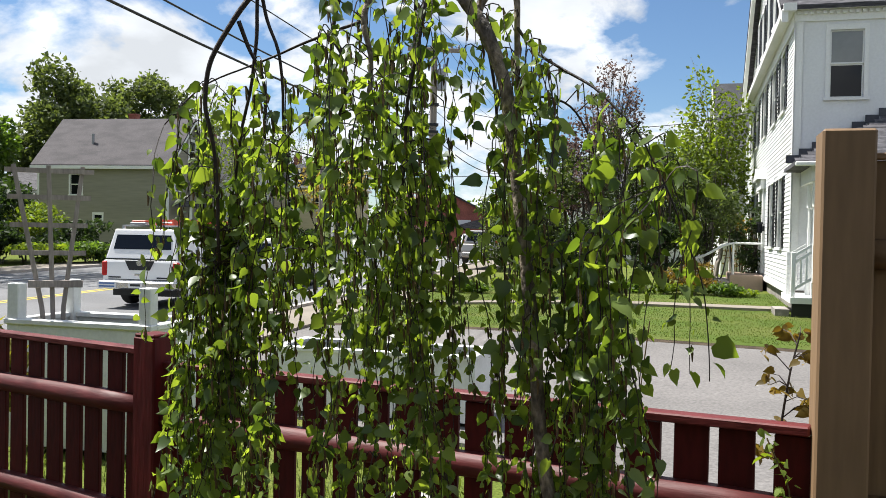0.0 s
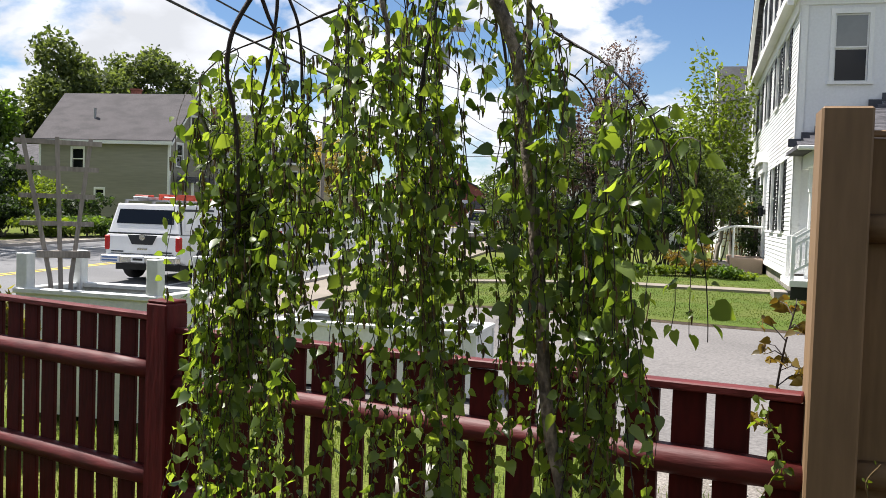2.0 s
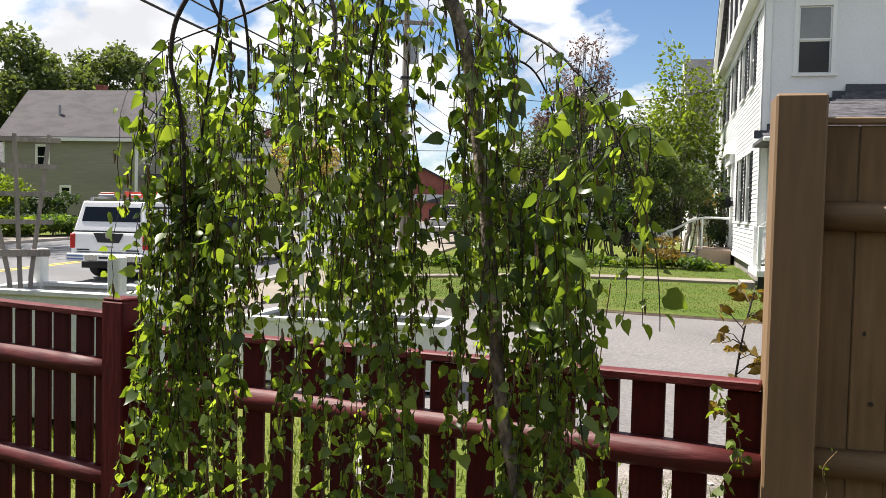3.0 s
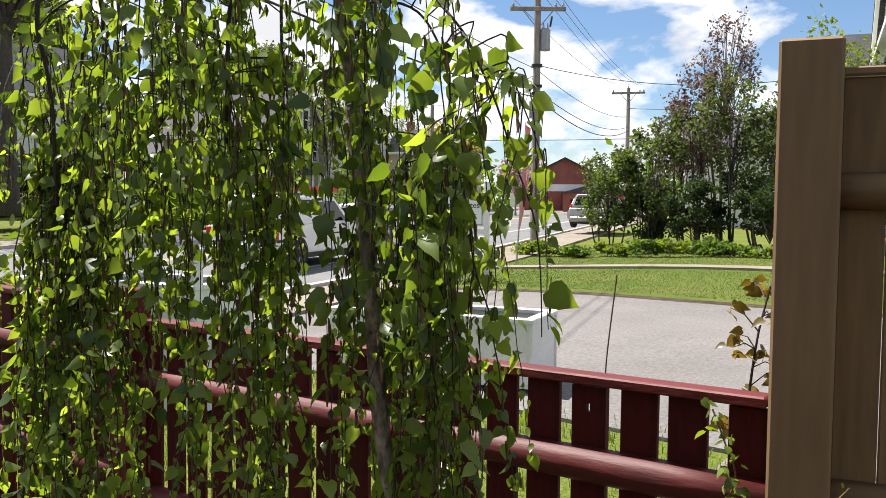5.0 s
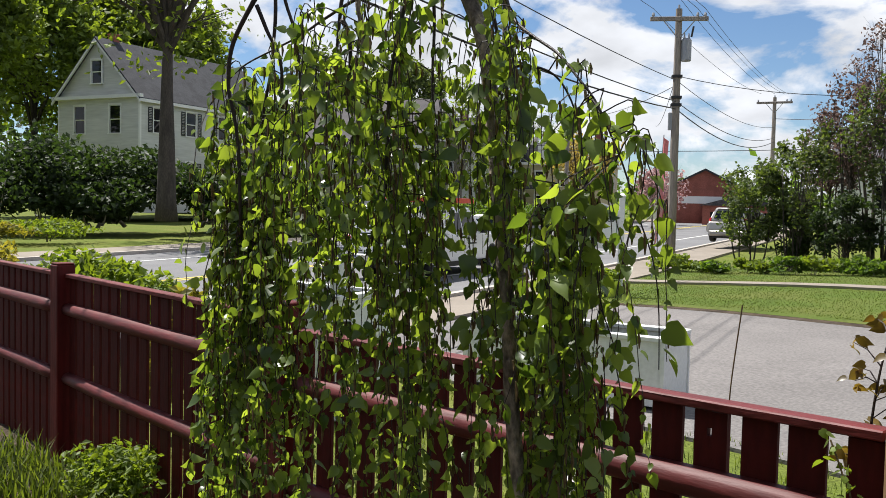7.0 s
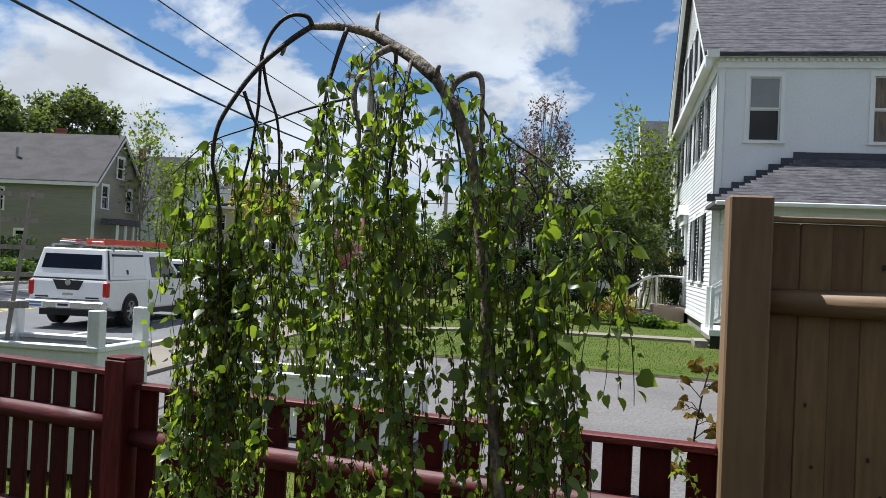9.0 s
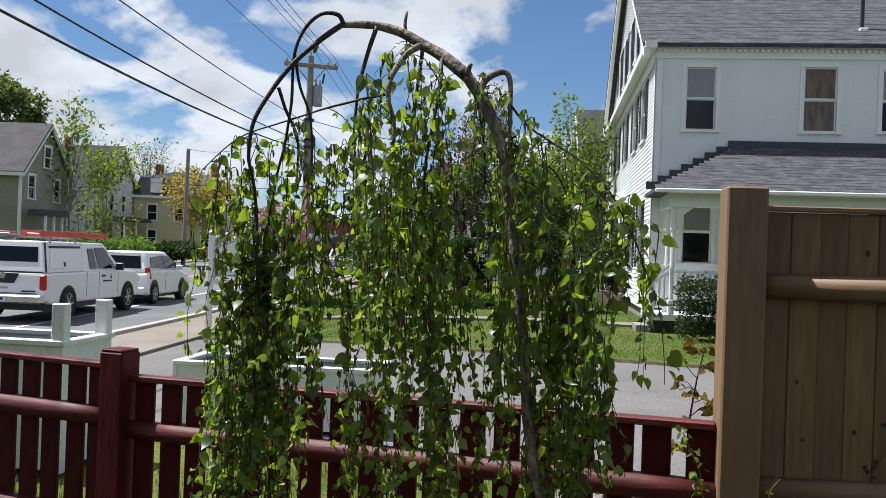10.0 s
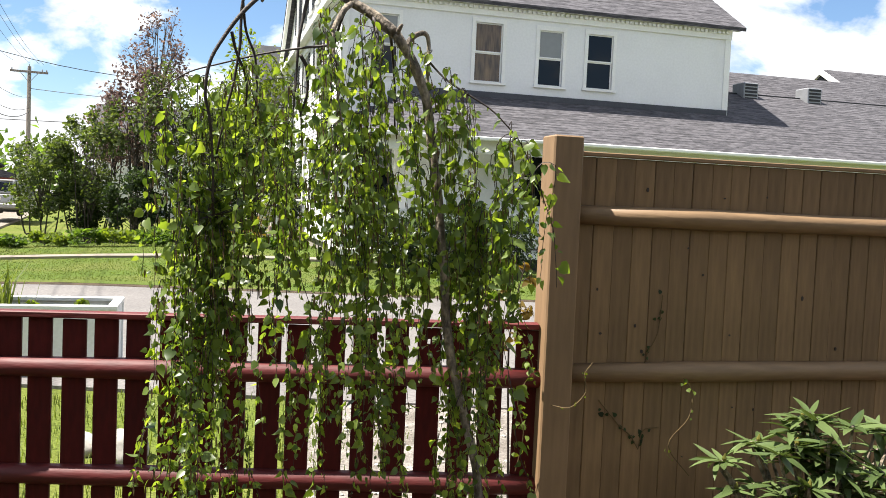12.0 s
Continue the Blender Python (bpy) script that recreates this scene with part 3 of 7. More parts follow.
    ways.append(limb("limb", [(-0.47, -0.80, 1.88), (-0.41, -0.76, 1.90), (-0.36, -0.72, 1.87), (-0.32, -0.70, 1.76), (-0.31, -0.69, 1.6)], 0.0032, 0.0012, TWIG))
    ways.append(limb("limb", [bough(-0.805, 2.075, -0.897), bough(-0.90, 2.06, -0.88), bough(-1.02, 2.035, -0.86), bough(-1.15, 2.0, -0.88), bough(-1.28, 1.96, -0.92), bough(-1.40, 1.87, -0.95)], 0.004, 0.0015, TWIG))
    ways.append(limb("limb", [(-0.72, -0.79, 2.205), (-0.75, -0.71, 2.19), (-0.78, -0.66, 2.10), (-0.80, -0.64, 1.95), (-0.80, -0.63, 1.7)], 0.006, 0.003, TWIG))
    ways.append(limb("limb", [(-0.60, -0.80, 2.13), (-0.60, -0.71, 2.11), (-0.59, -0.65, 2.0), (-0.58, -0.63, 1.85)], 0.006, 0.003, TWIG))
    knots = [q for w in ways for q in w]

    def crown_top(x):
        xs = (-1.30, -1.18, -1.05, -0.93, -0.83, -0.70, -0.61, -0.45, -0.37, -0.20, -0.10, -0.02)
        zs = (1.76, 1.93, 1.98, 2.01, 2.06, 2.15, 2.11, 2.06, 1.98, 1.84, 1.66, 1.55)
        return float(np.interp(x, xs, zs))

    def middle(x):
        return float(np.interp(x, (-1.25, -0.8, -0.4), (-1.0, -0.84, -0.78)))

    tresses = ((-1.085, 0.075), (-0.885, 0.02), (-0.655, 0.070), (-0.305, 0.080))
    twig_lines, leaf_at, catkin_at = [], [], []

    def strand(x, y, z0, z1, gap=0.0185, big=1.0, shoots=(0, 1, 2, 3)):
        top = Vector((x, y, z0))
        root = min((k for k in knots if k.z > z0 - 0.06), key=lambda k: (k - top).length, default=knots[0])
        mid = root.lerp(top, 0.6) + Vector((rng.uniform(-0.02, 0.02), 0, 0.012 + 0.06 * (root - top).xy.length))
        line = [root, mid, top]
        z, p = z0, top.copy()
        drift = Vector((rng.uniform(-1, 1), rng.uniform(-1, 1), 0)) * 0.010
        while z > z1:
            z -= 0.05
            drift += Vector((rng.uniform(-1, 1), rng.uniform(-1, 1), 0)) * 0.012
            drift *= 0.75
            p = Vector((p.x + drift.x, p.y + drift.y, z))
            line.append(p.copy())
        curve = smooth_line(line, 2)
        twig_lines.append(curve)
        clothe(curve[1:], z0, z1, gap, big)
        # short side shoots that arch out and droop
        for k in range(rng.choice(shoots)):
            q = rng.choice(curve[2:max(4, int(len(curve) * 0.8))])
            az, r = rng.uniform(0, 2 * math.pi), rng.uniform(0.018, 0.06)
            out = Vector((math.cos(az), math.sin(az) * 0.8, 0)) * r
            drop = rng.uniform(0.08, 0.24)
            shoot = smooth_line([q, q + out * 0.6 + Vector((0, 0, 0.012)), q + out - Vector((0, 0, drop * 0.35)), q + out * 1.1 - Vector((0, 0, drop))], 3)
            twig_lines.append(shoot)
            clothe(shoot[2:], q.z, q.z - drop, gap, big)

    def clothe(curve, z0, z1, gap, big):
        run = 0.0
        for a, b in zip(curve, curve[1:]):
            run += (b - a).length
            while run > gap:
                run -= gap * rng.uniform(0.5, 1.15)
                az = rng.uniform(0, 2 * math.pi)
                q = a.lerp(b, rng.random()) + Vector((math.cos(az), math.sin(az), rng.uniform(-0.3, 0.5))) * rng.uniform(0.003, 0.012)
                low = (q.z - z1) / max(0.1, z0 - z1)
                size = big * (0.0112 + 0.0250 * rng.random() ** 1.8) * (0.90 + 0.2 * min(1, low + 0.3))
                leaf_at.append((leaf_pose(rng, q, size, rng.uniform(0.25, 0.95)), q.y))
                if rng.random() < 0.20:
                    catkin_at.append((q.copy(), rng.uniform(0.018, 0.036)))

    # curtains of strands in bunches with gaps between them, thinner beyond the trunk
    bunches = []
    for i in range(22):
        x = -1.21 + 1.01 * (i + rng.uniform(0.2, 0.8)) / 22
        u = (x + 0.70) / 0.60
        dy = 0.20 * math.sqrt(max(0.1, 1 - u * u)) * rng.uniform(-1, 1)
        y = middle(x) + dy
        if x > -0.15 - 0.83 * (y + 0.82):
            y = middle(x) - abs(dy)
        bunches.append((x, y, u))
    # looser bunches high under the outer limbs
    for x, y, t in ((-1.12, -0.98, 1.98), (-0.98, -0.91, 1.99), (-0.88, -0.88, 1.98), (-0.70, -0.86, 2.12), (-0.54, -0.78, 2.08), (-0.78, -0.88, 2.13), (-0.66, -0.78, 2.13), (-0.43, -0.80, 1.98)):
        for i in range(2):
            strand(rng.gauss(x, 0.022), rng.gauss(y, 0.025), t - rng.uniform(0, 0.06), t - rng.uniform(0.2, 0.5), 0.023, 1.1)
    for x0, y0, u in bunches:
        for i in range(4 if x0 < -0.62 else 3):
            x, y = rng.gauss(x0, 0.017), rng.gauss(y0, 0.025)
            t = crown_top(x)
            z0 = t - (0.30 * rng.random() ** 1.4 if rng.random() < 0.45 else rng.uniform(0.2, 0.5))
            near = min(abs(x - c) / w for c, w in tresses)
            z1 = rng.uniform(0.75, 1.15) if near < 0.8 and rng.random() < 0.3 else rng.uniform(1.10, 1.42) if near < 1.5 or x > -0.55 else rng.uniform(1.22, 1.6)
            strand(x, y, z0, min(z1, z0 - 0.2), big=1.15 if x > -0.45 else 1.0)
    for c, w in tresses:
        for i in range(2 if w < 0.05 else 21 if c < -1 else 13 if c < -0.6 else 14):
            x = rng.gauss(c, w * 0.5)
            strand(x, middle(x) + (rng.uniform(-0.05, 0.07) if c > -0.4 else rng.uniform(-0.07, 0.07)), crown_top(x) - rng.uniform(0.3, 0.5), rng.uniform(0.30, 0.85) if c < -1 else rng.uniform(0.40, 0.95), 0.0165)
    # lone strands at the rim, with larger leaves
    for x, y, z0, z1 in ((-0.085, -0.84, 1.74, 1.42), (-0.17, -0.86, 1.80, 1.55), (-1.256, -1.0, 1.72, 1.40), (-0.22, -0.84, 1.80, 1.15), (-0.17, -0.84, 1.0, 0.72), (-1.22, -0.96, 1.86, 1.6)):
        strand(x, y, z0, z1, 0.026, 1.25, (0, 1))
    # the outer limb beyond the trunk carries larger leaves on short strands
    for i in range(11):
        q = rim[rng.randrange(6, 44)]
        x, y = q.x + rng.gauss(0, 0.02), q.y + rng.gauss(0, 0.045)
        strand(x, y, q.z - 0.02, q.z - rng.uniform(0.14, 0.55) * (1 if i % 3 else 0.5), 0.030, 1.22, (0, 1, 1))
    clothe(rim[8:], rim[8].z, rim[-1].z, 0.036, 1.4)
    # tufts near the bends of the limbs
    for i in range(30):
        q = rng.choice([k for k in knots if k.z > 1.80])
        if q.x > -0.30:
            continue
        az = rng.uniform(0, 2 * math.pi)
        out = Vector((math.cos(az) * 0.10, math.sin(az) * 0.07, 0))
        if q.z > 2.0 and not -0.72 < q.x < -0.5:
            continue
        shoot = smooth_line([q, q + out * 0.5 + Vector((0, 0, 0.01)), q + out - Vector((0, 0, 0.05)), q + out * 1.1 - Vector((0, 0, 0.16))], 3)
        twig_lines.append(shoot)
        clothe(shoot[1:], q.z, q.z - 0.16, 0.022, 1.15)
    bm = bmesh.new()
    for line in twig_lines:
        k = len(line)
        tube(bm, [q - o for q in line], [0.0016 - 0.0008 * i / k for i in range(k)], 3, cap=False)
    tagged(part("twig_mass", bm, TWIG, ob), "thin dark hanging twigs", kind="stuff")
    kinds = [leaf_mesh("leaf", BIRCH_LEAF, 0.3, 0.2, 0.38), leaf_mesh("leaf", BIRCH_LEAF, 0.6, 0.35, 0.33), leaf_mesh("leaf", BIRCH_LEAF, 0.2, 0.45, 0.42)]
    shift = Matrix.Translation(-o)
    front = sorted((i for i in range(len(leaf_at)) if leaf_at[i][1] < -0.9), key=lambda i: (i * 7919) % 10007)[:300]
    chosen = set(front)
    for i in front:
        piece("leaf", kinds[i % 3], shift @ leaf_at[i][0], ob)
    for j in range(3):
        joined("leaf_mass", kinds[j], [shift @ leaf_at[i][0] for i in range(len(leaf_at)) if i not in chosen and i % 3 == j], BIRCH_LEAF, ob, "stuff", "small fresh green toothed birch leaves")
    bm = bmesh.new()
    for q, s in catkin_at:
        tube(bm, [q - o, q - o + Vector((0.002, 0.001, -s * 0.5)), q - o + Vector((0.003, -0.001, -s))], [0.0015, 0.003, 0.0012], 4)
    tagged(part("catkin_mass", bm, CATKIN, ob), "hanging brown catkins", kind="stuff")


birch()

# ---- white house with porch ----
def wall_cells(bm, u0, u1, z0, z1, holes, y0, y1, m):
    """A wall along x with rectangular openings, as blocks between them."""
    us = sorted({u0, u1, *[h[0] for h in holes], *[h[1] for h in holes]})
    levels = sorted({h[k] for h in holes for k in (2, 3)})
    for a, b in zip(us, us[1:]):
        c = (a + b) / 2
        cuts = sorted((h[2], h[3]) for h in holes if h[0] < c < h[1])
        z = z0
        for lo, hi in cuts + [(z1, z1)]:
            ends = [z] + [k for k in levels if z + 1e-4 < k < lo - 1e-4] + [lo]
            if lo > z + 1e-4:
                for p, q in zip(ends, ends[1:]):
                    bx(bm, a, b, y0, y1, p, q, m)
            z = hi
    bmesh.ops.remove_doubles(bm, verts=bm.verts[:], dist=1e-4)
    return bm


def window(parent, m, w, h, upper, lower, casing=0.09, shutters=None, frame_mat=None, hood=False):
    """A double-hung window in an opening: casing, sill, two sashes, two panes; m takes its lower left corner, facing -y."""
    fm = frame_mat or WHITE
    bm = bmesh.new()
    for a in ((-casing, 0, 0, h), (w, w + casing, 0, h), (-casing, w + casing, h, h + casing * 1.3)):
        bx(bm, a[0], a[1], -0.03, 0.05, a[2], a[3], m)
    win = part("window", bm, fm, parent)
    part("sill", bx(bmesh.new(), -casing - 0.03, w + casing + 0.03, -0.07, 0.05, -0.06, 0, m), fm, win)
    for z0, z1, y, mat in ((h / 2, h, 0.02, upper), (0, h / 2, 0.05, lower)):
        s = 0.032
        bm = bmesh.new()
        for a in ((0, s, z0, z1), (w - s, w, z0, z1), (s, w - s, z0, z0 + s), (s, w - s, z1 - s, z1)):
            bx(bm, a[0], a[1], y, y + 0.03, a[2], a[3], m)
        part("sash", bm, fm, win)
        part("pane", bx(bmesh.new(), s, w - s, y + 0.012, y + 0.02, z0 + s, z1 - s, m), mat, win)
    if shutters:
        for x in (-casing - 0.40, w + casing + 0.02):
            bm = bmesh.new()
            for a in ((x, x + 0.05, 0, h), (x + 0.33, x + 0.38, 0, h), (x + 0.05, x + 0.33, 0, 0.06), (x + 0.05, x + 0.33, h - 0.06, h), (x + 0.05, x + 0.33, h * 0.48, h * 0.52)):
                bx(bm, a[0], a[1], -0.045, -0.012, a[2], a[3], m)
            for i in range(14):
                z = 0.08 + (h - 0.16) * i / 14
                bx(bm, x + 0.05, x + 0.33, -0.036, -0.016, z, z + 0.05, m)
            part("shutter", bm, shutters, win)
    return win


def shingle_courses(parent, x0, x1, y0, z0, y1, z1, rows, seed):
    """Rows of single shingles laid up a slope, each lifted a little at its lower edge."""
    rr = random.Random(seed)
    bm = bmesh.new()
    for k in range(rows):
        a, b = k / rows, (k + 1) / rows
        ya, yb, za, zb = y0 + (y1 - y0) * a, y0 + (y1 - y0) * b, z0 + (z1 - z0) * a, z0 + (z1 - z0) * b
        x = x0
        while x < x1 - 0.05:
            e, lift = min(x + rr.uniform(0.22, 0.42), x1), rr.uniform(0.004, 0.011)
            v = [bm.verts.new(p) for p in ((x, ya, za + lift), (e - 0.008, ya, za + lift), (e - 0.008, yb, zb + 0.003), (x, yb, zb + 0.003), (x, ya, za), (e - 0.008, ya, za))]
            bm.faces.new(v[:4])
            bm.faces.new((v[4], v[5], v[1], v[0]))
            x = e
    return tagged(part("shingle_course", bm, SHINGLE, parent), kind="stuff")


def white_house():
    ob = thing("house", pose(-2.80, 18.3, 0.085, 0, 0, 14.3), "white two-storey clapboard house with black shutters and a porch", "house")
    L, W, H, R = 10.58, 16.0, 6.54, 11.5
    front = [(0.69, 1.37, 4.64, 6.10), (3.34, 4.07, 4.64, 6.12), (5.06, 5.72, 4.66, 6.07), (6.41, 7.13, 4.68, 6.09), (0.71, 1.37, 1.52, 3.0), (4.8, 5.5, 1.52, 3.0), (6.3, 7.0, 1.52, 3.0)]
    bm = wall_cells(bmesh.new(), 0, L, 0.45, H, front, 0, 0.15, None)
    part("wall", bm, SIDING, ob)
    looks = [(BLIND, GLASS), (CURTAIN, CURTAIN), (BLIND, GLASS), (GLASS, GLASS), (BLIND, GLASS), (GLASS, GLASS), (GLASS, GLASS)]
    for (a, b, c, d), (up, lo) in zip(front, looks):
        window(ob, pose(a, 0, c), b - a, d - c, up, lo)
    # the gable side, with overlapping clapboards
    turn = pose(0, W, 0, 0, 0, -90)
    side = []
    for v in (2.5, 4.9, 8.0, 11.1, 13.5):
        side.append((W - v - 0.5, W - v + 0.5, 4.66, 6.12))
    for v in (2.5, 4.9, 11.1, 13.5):
        side.append((W - v - 0.5, W - v + 0.5, 1.36, 3.06))
    door = (W - 8.6, W - 7.4, 0.55, 2.95)
    attic = [(W - v - 0.35, W - v + 0.35, 7.35, 8.75) for v in (5.0, 6.9, 9.1, 11.0)]
    part("gable_wall", wall_cells(bmesh.new(), 0, W, 0.45, H, side + [door], 0, 0.15, turn), SIDING, ob)
    bm = bmesh.new()
    pitch = 0.105
    i, z = 0, 0.45
    holes = side + [door] + attic
    while z < R - 0.3:
        a, b = 0.0, W
        if z > H:
            k = (z + pitch - H) / (R - H)
            a, b = W / 2 * k, W - W / 2 * k
        cuts = sorted((h[0] - 0.08, h[1] + 0.08) for h in holes if h[2] - 0.06 < z + pitch / 2 < h[3] + 0.1)
        x = a
        for c, d in cuts + [(b, b)]:
            if c > x + 0.02:
                q = [turn @ Vector(p) for p in ((x, -0.025, z), (c, -0.025, z), (c, -0.008, z + pitch), (x, -0.008, z + pitch), (x, -0.004, z), (c, -0.004, z))]
                v = [bm.verts.new(p) for p in q]
                bm.faces.new(v[:4])
                bm.faces.new((v[4], v[5], v[1], v[0]))
            x = max(x, d)
        z += pitch
    tagged(part("clapboard", bm, SIDING, ob), "overlapping white clapboards", kind="stuff")
    bm = bmesh.new()
    prism(bm, [(0.05, H), (W - 0.05, H), (W / 2, R - 0.05)], 0, 0.15, turn)
    part("gable", bm, SIDING, ob)
    for a, b, c, d in side:
        window(ob, turn @ pose(a, 0, c), b - a, d - c, GLASS, GLASS, shutters=BLACK)
    for a, b, c, d in attic:
        window(ob, turn @ pose(a, -0.03, c), b - a, d - c, GLASS, GLASS, shutters=BLACK)
    for x in (0, L):
        part("corner_board", box(x - 0.03 if x == 0 else x - 0.14, 0.14 if x == 0 else x + 0.03, -0.03, 0.0, 0.45, H - 0.2), WHITE, ob)
    part("corner_board", bx(bmesh.new(), W - 0.14, W + 0.03, -0.034, 0.0, 0.45, H - 0.2, turn), WHITE, ob)
    part("foundation", box(0.05, L - 0.05, 0.05, W - 0.05, -0.3, 0.45), FOUNDATION, ob)
    part("water_table", bx(bmesh.new(), 0, W, -0.05, 0.0, 0.36, 0.45, turn), WHITE, ob)
    part("back_wall", box(0, L, W - 0.15, W, 0.45, H), SIDING, ob)
    part("end_wall", box(L - 0.15, L, 0.15, W - 0.15, 0.45, H), SIDING, ob)
    # cornice with small blocks under it
    part("frieze", box(-0.04, L + 0.04, -0.05, 0.0, H - 0.24, H), WHITE, ob)
    bm = bmesh.new()
    for k in range(int(L / 0.13)):
        bx(bm, k * 0.13, k * 0.13 + 0.07, -0.12, -0.05, H - 0.10, H - 0.03)
    tagged(part("dentil_band", bm, WHITE, ob), kind="stuff")
    part("soffit", box(-0.25, L + 0.25, -0.20, 0.0, H, H + 0.06), WHITE, ob)
    part("drip_edge", box(-0.3, L + 0.3, -0.225, -0.20, H + 0.03, H + 0.09, bevel=0.005), SHINGLE, ob)
    part("gable_frieze", bx(bmesh.new(), -0.3, W + 0.3, -0.30, -0.03, H - 0.05, H + 0.12, turn), WHITE, ob)
    part("gable_band", bx(bmesh.new(), 0, W, -0.06, -0.03, H - 0.35, H - 0.05, turn), WHITE, ob)
    sl = (R - H) / (W / 2)
    for s in (0, 1):
        o = [(-0.22, H - 0.22 * sl + 0.12), (W / 2, R + 0.12), (W / 2, R + 0.22), (-0.22, H - 0.22 * sl + 0.22)]
        if s:
            o = [(W - x, z) for x, z in o]
        swap = Matrix(((0, 1, 0, 0), (1, 0, 0, 0), (0, 0, 1, 0), (0, 0, 0, 1)))
        roof = part("roof", prism(bmesh.new(), o, -0.35, L + 0.35, swap), SHINGLE, ob)
        bm = bmesh.new()
        rows = 34
        if s == 0:
            rr = random.Random(3)
            for k in range(rows):
                y0 = -0.22 + (W / 2 + 0.22) * k / rows
                zz = H + y0 * sl + 0.22
                x = -0.35
                while x < L + 0.3:
                    wd = rr.uniform(0.22, 0.42)
                    lift = rr.uniform(0.004, 0.012)
                    e = min(x + wd, L + 0.35)
                    dy = (W / 2 + 0.22) / rows
                    v = [bm.verts.new(p) for p in ((x, y0, zz + lift), (e - 0.008, y0, zz + lift), (e - 0.008, y0 + dy, zz + dy * sl + 0.003), (x, y0 + dy, zz + dy * sl + 0.003), (x, y0, zz), (e - 0.008, y0, zz))]
                    bm.faces.new(v[:4])
                    bm.faces.new((v[4], v[5], v[1], v[0]))
                    x = e
            tagged(part("shingle_course", bm, SHINGLE, roof), kind="stuff")
        else:
            bm.free()
        rake = [(-0.26, H - 0.26 * sl - 0.12), (W / 2, R - 0.14), (W / 2, R + 0.14), (-0.26, H - 0.26 * sl + 0.14)]
        if s:
            rake = [(W - x, z) for x, z in rake]
        part("rake_board", prism(bmesh.new(), rake, -0.33, -0.20, swap), WHITE, ob)
    pipe = part("vent_pipe", tube(bmesh.new(), [(4.8, 0.7, H + 0.7 * sl + 0.15), (4.8, 0.7, H + 0.7 * sl + 1.25)], 0.045, 10), BLACK, ob)
    part("flashing", box(4.70, 4.90, 0.55, 0.82, H + 0.55 * sl + 0.20, H + 0.55 * sl + 0.31, bevel=0.02), WHITE, pipe)
    # side door with pilasters and a small pediment, lanterns, steps
    d = part("door", bx(bmesh.new(), door[0] + 0.1, door[1] - 0.1, 0.04, 0.09, door[2], door[3], turn), WHITE, ob, "white panelled side door")
    bm = bmesh.new()
    for a in ((door[0] - 0.22, door[0] + 0.1), (door[1] - 0.1, door[1] + 0.22)):
        bx(bm, a[0], a[1], -0.09, 0.04, door[2], door[3] + 0.1, turn)
    bx(bm, door[0] - 0.3, door[1] + 0.3, -0.16, 0.0, door[3] + 0.1, door[3] + 0.4, turn)
    prism(bm, [(door[0] - 0.38, door[3] + 0.4), (door[1] + 0.38, door[3] + 0.4), ((door[0] + door[1]) / 2, door[3] + 0.75)], -0.26, 0.0, turn)
    part("surround", bm, WHITE, d)
    for x in (door[0] - 0.38, door[1] + 0.38):
        lan = part("lantern", bx(bmesh.new(), x - 0.07, x + 0.07, -0.24, -0.10, 1.75, 2.0, turn), GLASS, ob, "black wall lantern")
        part("lantern_top", bx(bmesh.new(), x - 0.09, x + 0.09, -0.26, -0.08, 2.0, 2.06, turn), BLACK, lan)
        part("bracket", bx(bmesh.new(), x - 0.015, x + 0.015, -0.10, -0.03, 1.8, 1.95, turn), BLACK, lan)
    # porch: floor, roof on a hipped end, columns, rail
    part("porch_floor", box(-0.18, 20, -1.9, -0.02, 0.28, 0.40), WHITE, ob)
    part("porch_skirt", box(-0.15, 20, -1.86, -1.82, -0.3, 0.28), BLACK, ob)
    part("porch_beam", box(0.16, 20, -1.85, -1.65, 2.72, 3.03), WHITE, ob)
    part("porch_end_beam", box(0.16, 0.34, -1.65, 0.0, 2.72, 3.03), WHITE, ob)
    part("porch_ceiling", box(0.34, 20, -1.65, 0.0, 2.95, 2.99), WHITE, ob)
    bm = bmesh.new()
    ez, tz = 3.10, 4.27
    hip = 1.95
    tip, out = -0.18, -2.1
    vs = [bm.verts.new(p) for p in ((tip, out, ez), (20, out, ez), (20, 0, tz), (hip, 0, tz), (tip, 0, ez), (tip, out, ez - 0.08), (20, out, ez - 0.08), (20, 0, ez - 0.08), (tip, 0, ez - 0.08))]
    for q in ((0, 1, 2, 3), (0, 3, 4), (5, 6, 1, 0), (5, 0, 4, 8), (5, 8, 7, 6), (4, 3, 2, 7, 8), (1, 6, 7, 2)):
        bm.faces.new([vs[i] for i in q])
    pr = part("porch_roof", bm, SHINGLE, ob)
    bm = bmesh.new()
    rr = random.Random(8)
    rows = 16
    for k in range(rows):
        t0, t1 = k / rows, (k + 1) / rows
        x = tip + (hip - tip) * t0
        while x < 19.9:
            e = min(x + rr.uniform(0.22, 0.42), 20)
            lift = rr.uniform(0.004, 0.011)
            y0, y1, z0, z1 = out * (1 - t0), out * (1 - t1), ez + (tz - ez) * t0, ez + (tz - ez) * t1
            v = [bm.verts.new(p) for p in ((x, y0, z0 + lift), (e - 0.008, y0, z0 + lift), (e - 0.008, y1, z1 + 0.003), (x, y1, z1 + 0.003), (x, y0, z0), (e - 0.008, y0, z0))]
            bm.faces.new(v[:4])
            bm.faces.new((v[4], v[5], v[1], v[0]))
            x = e
    tagged(part("shingle_course", bm, SHINGLE, pr), kind="stuff")
    part("porch_gutter", box(tip, 20, out - 0.09, out, ez - 0.10, ez - 0.01, bevel=0.02), WHITE, ob)
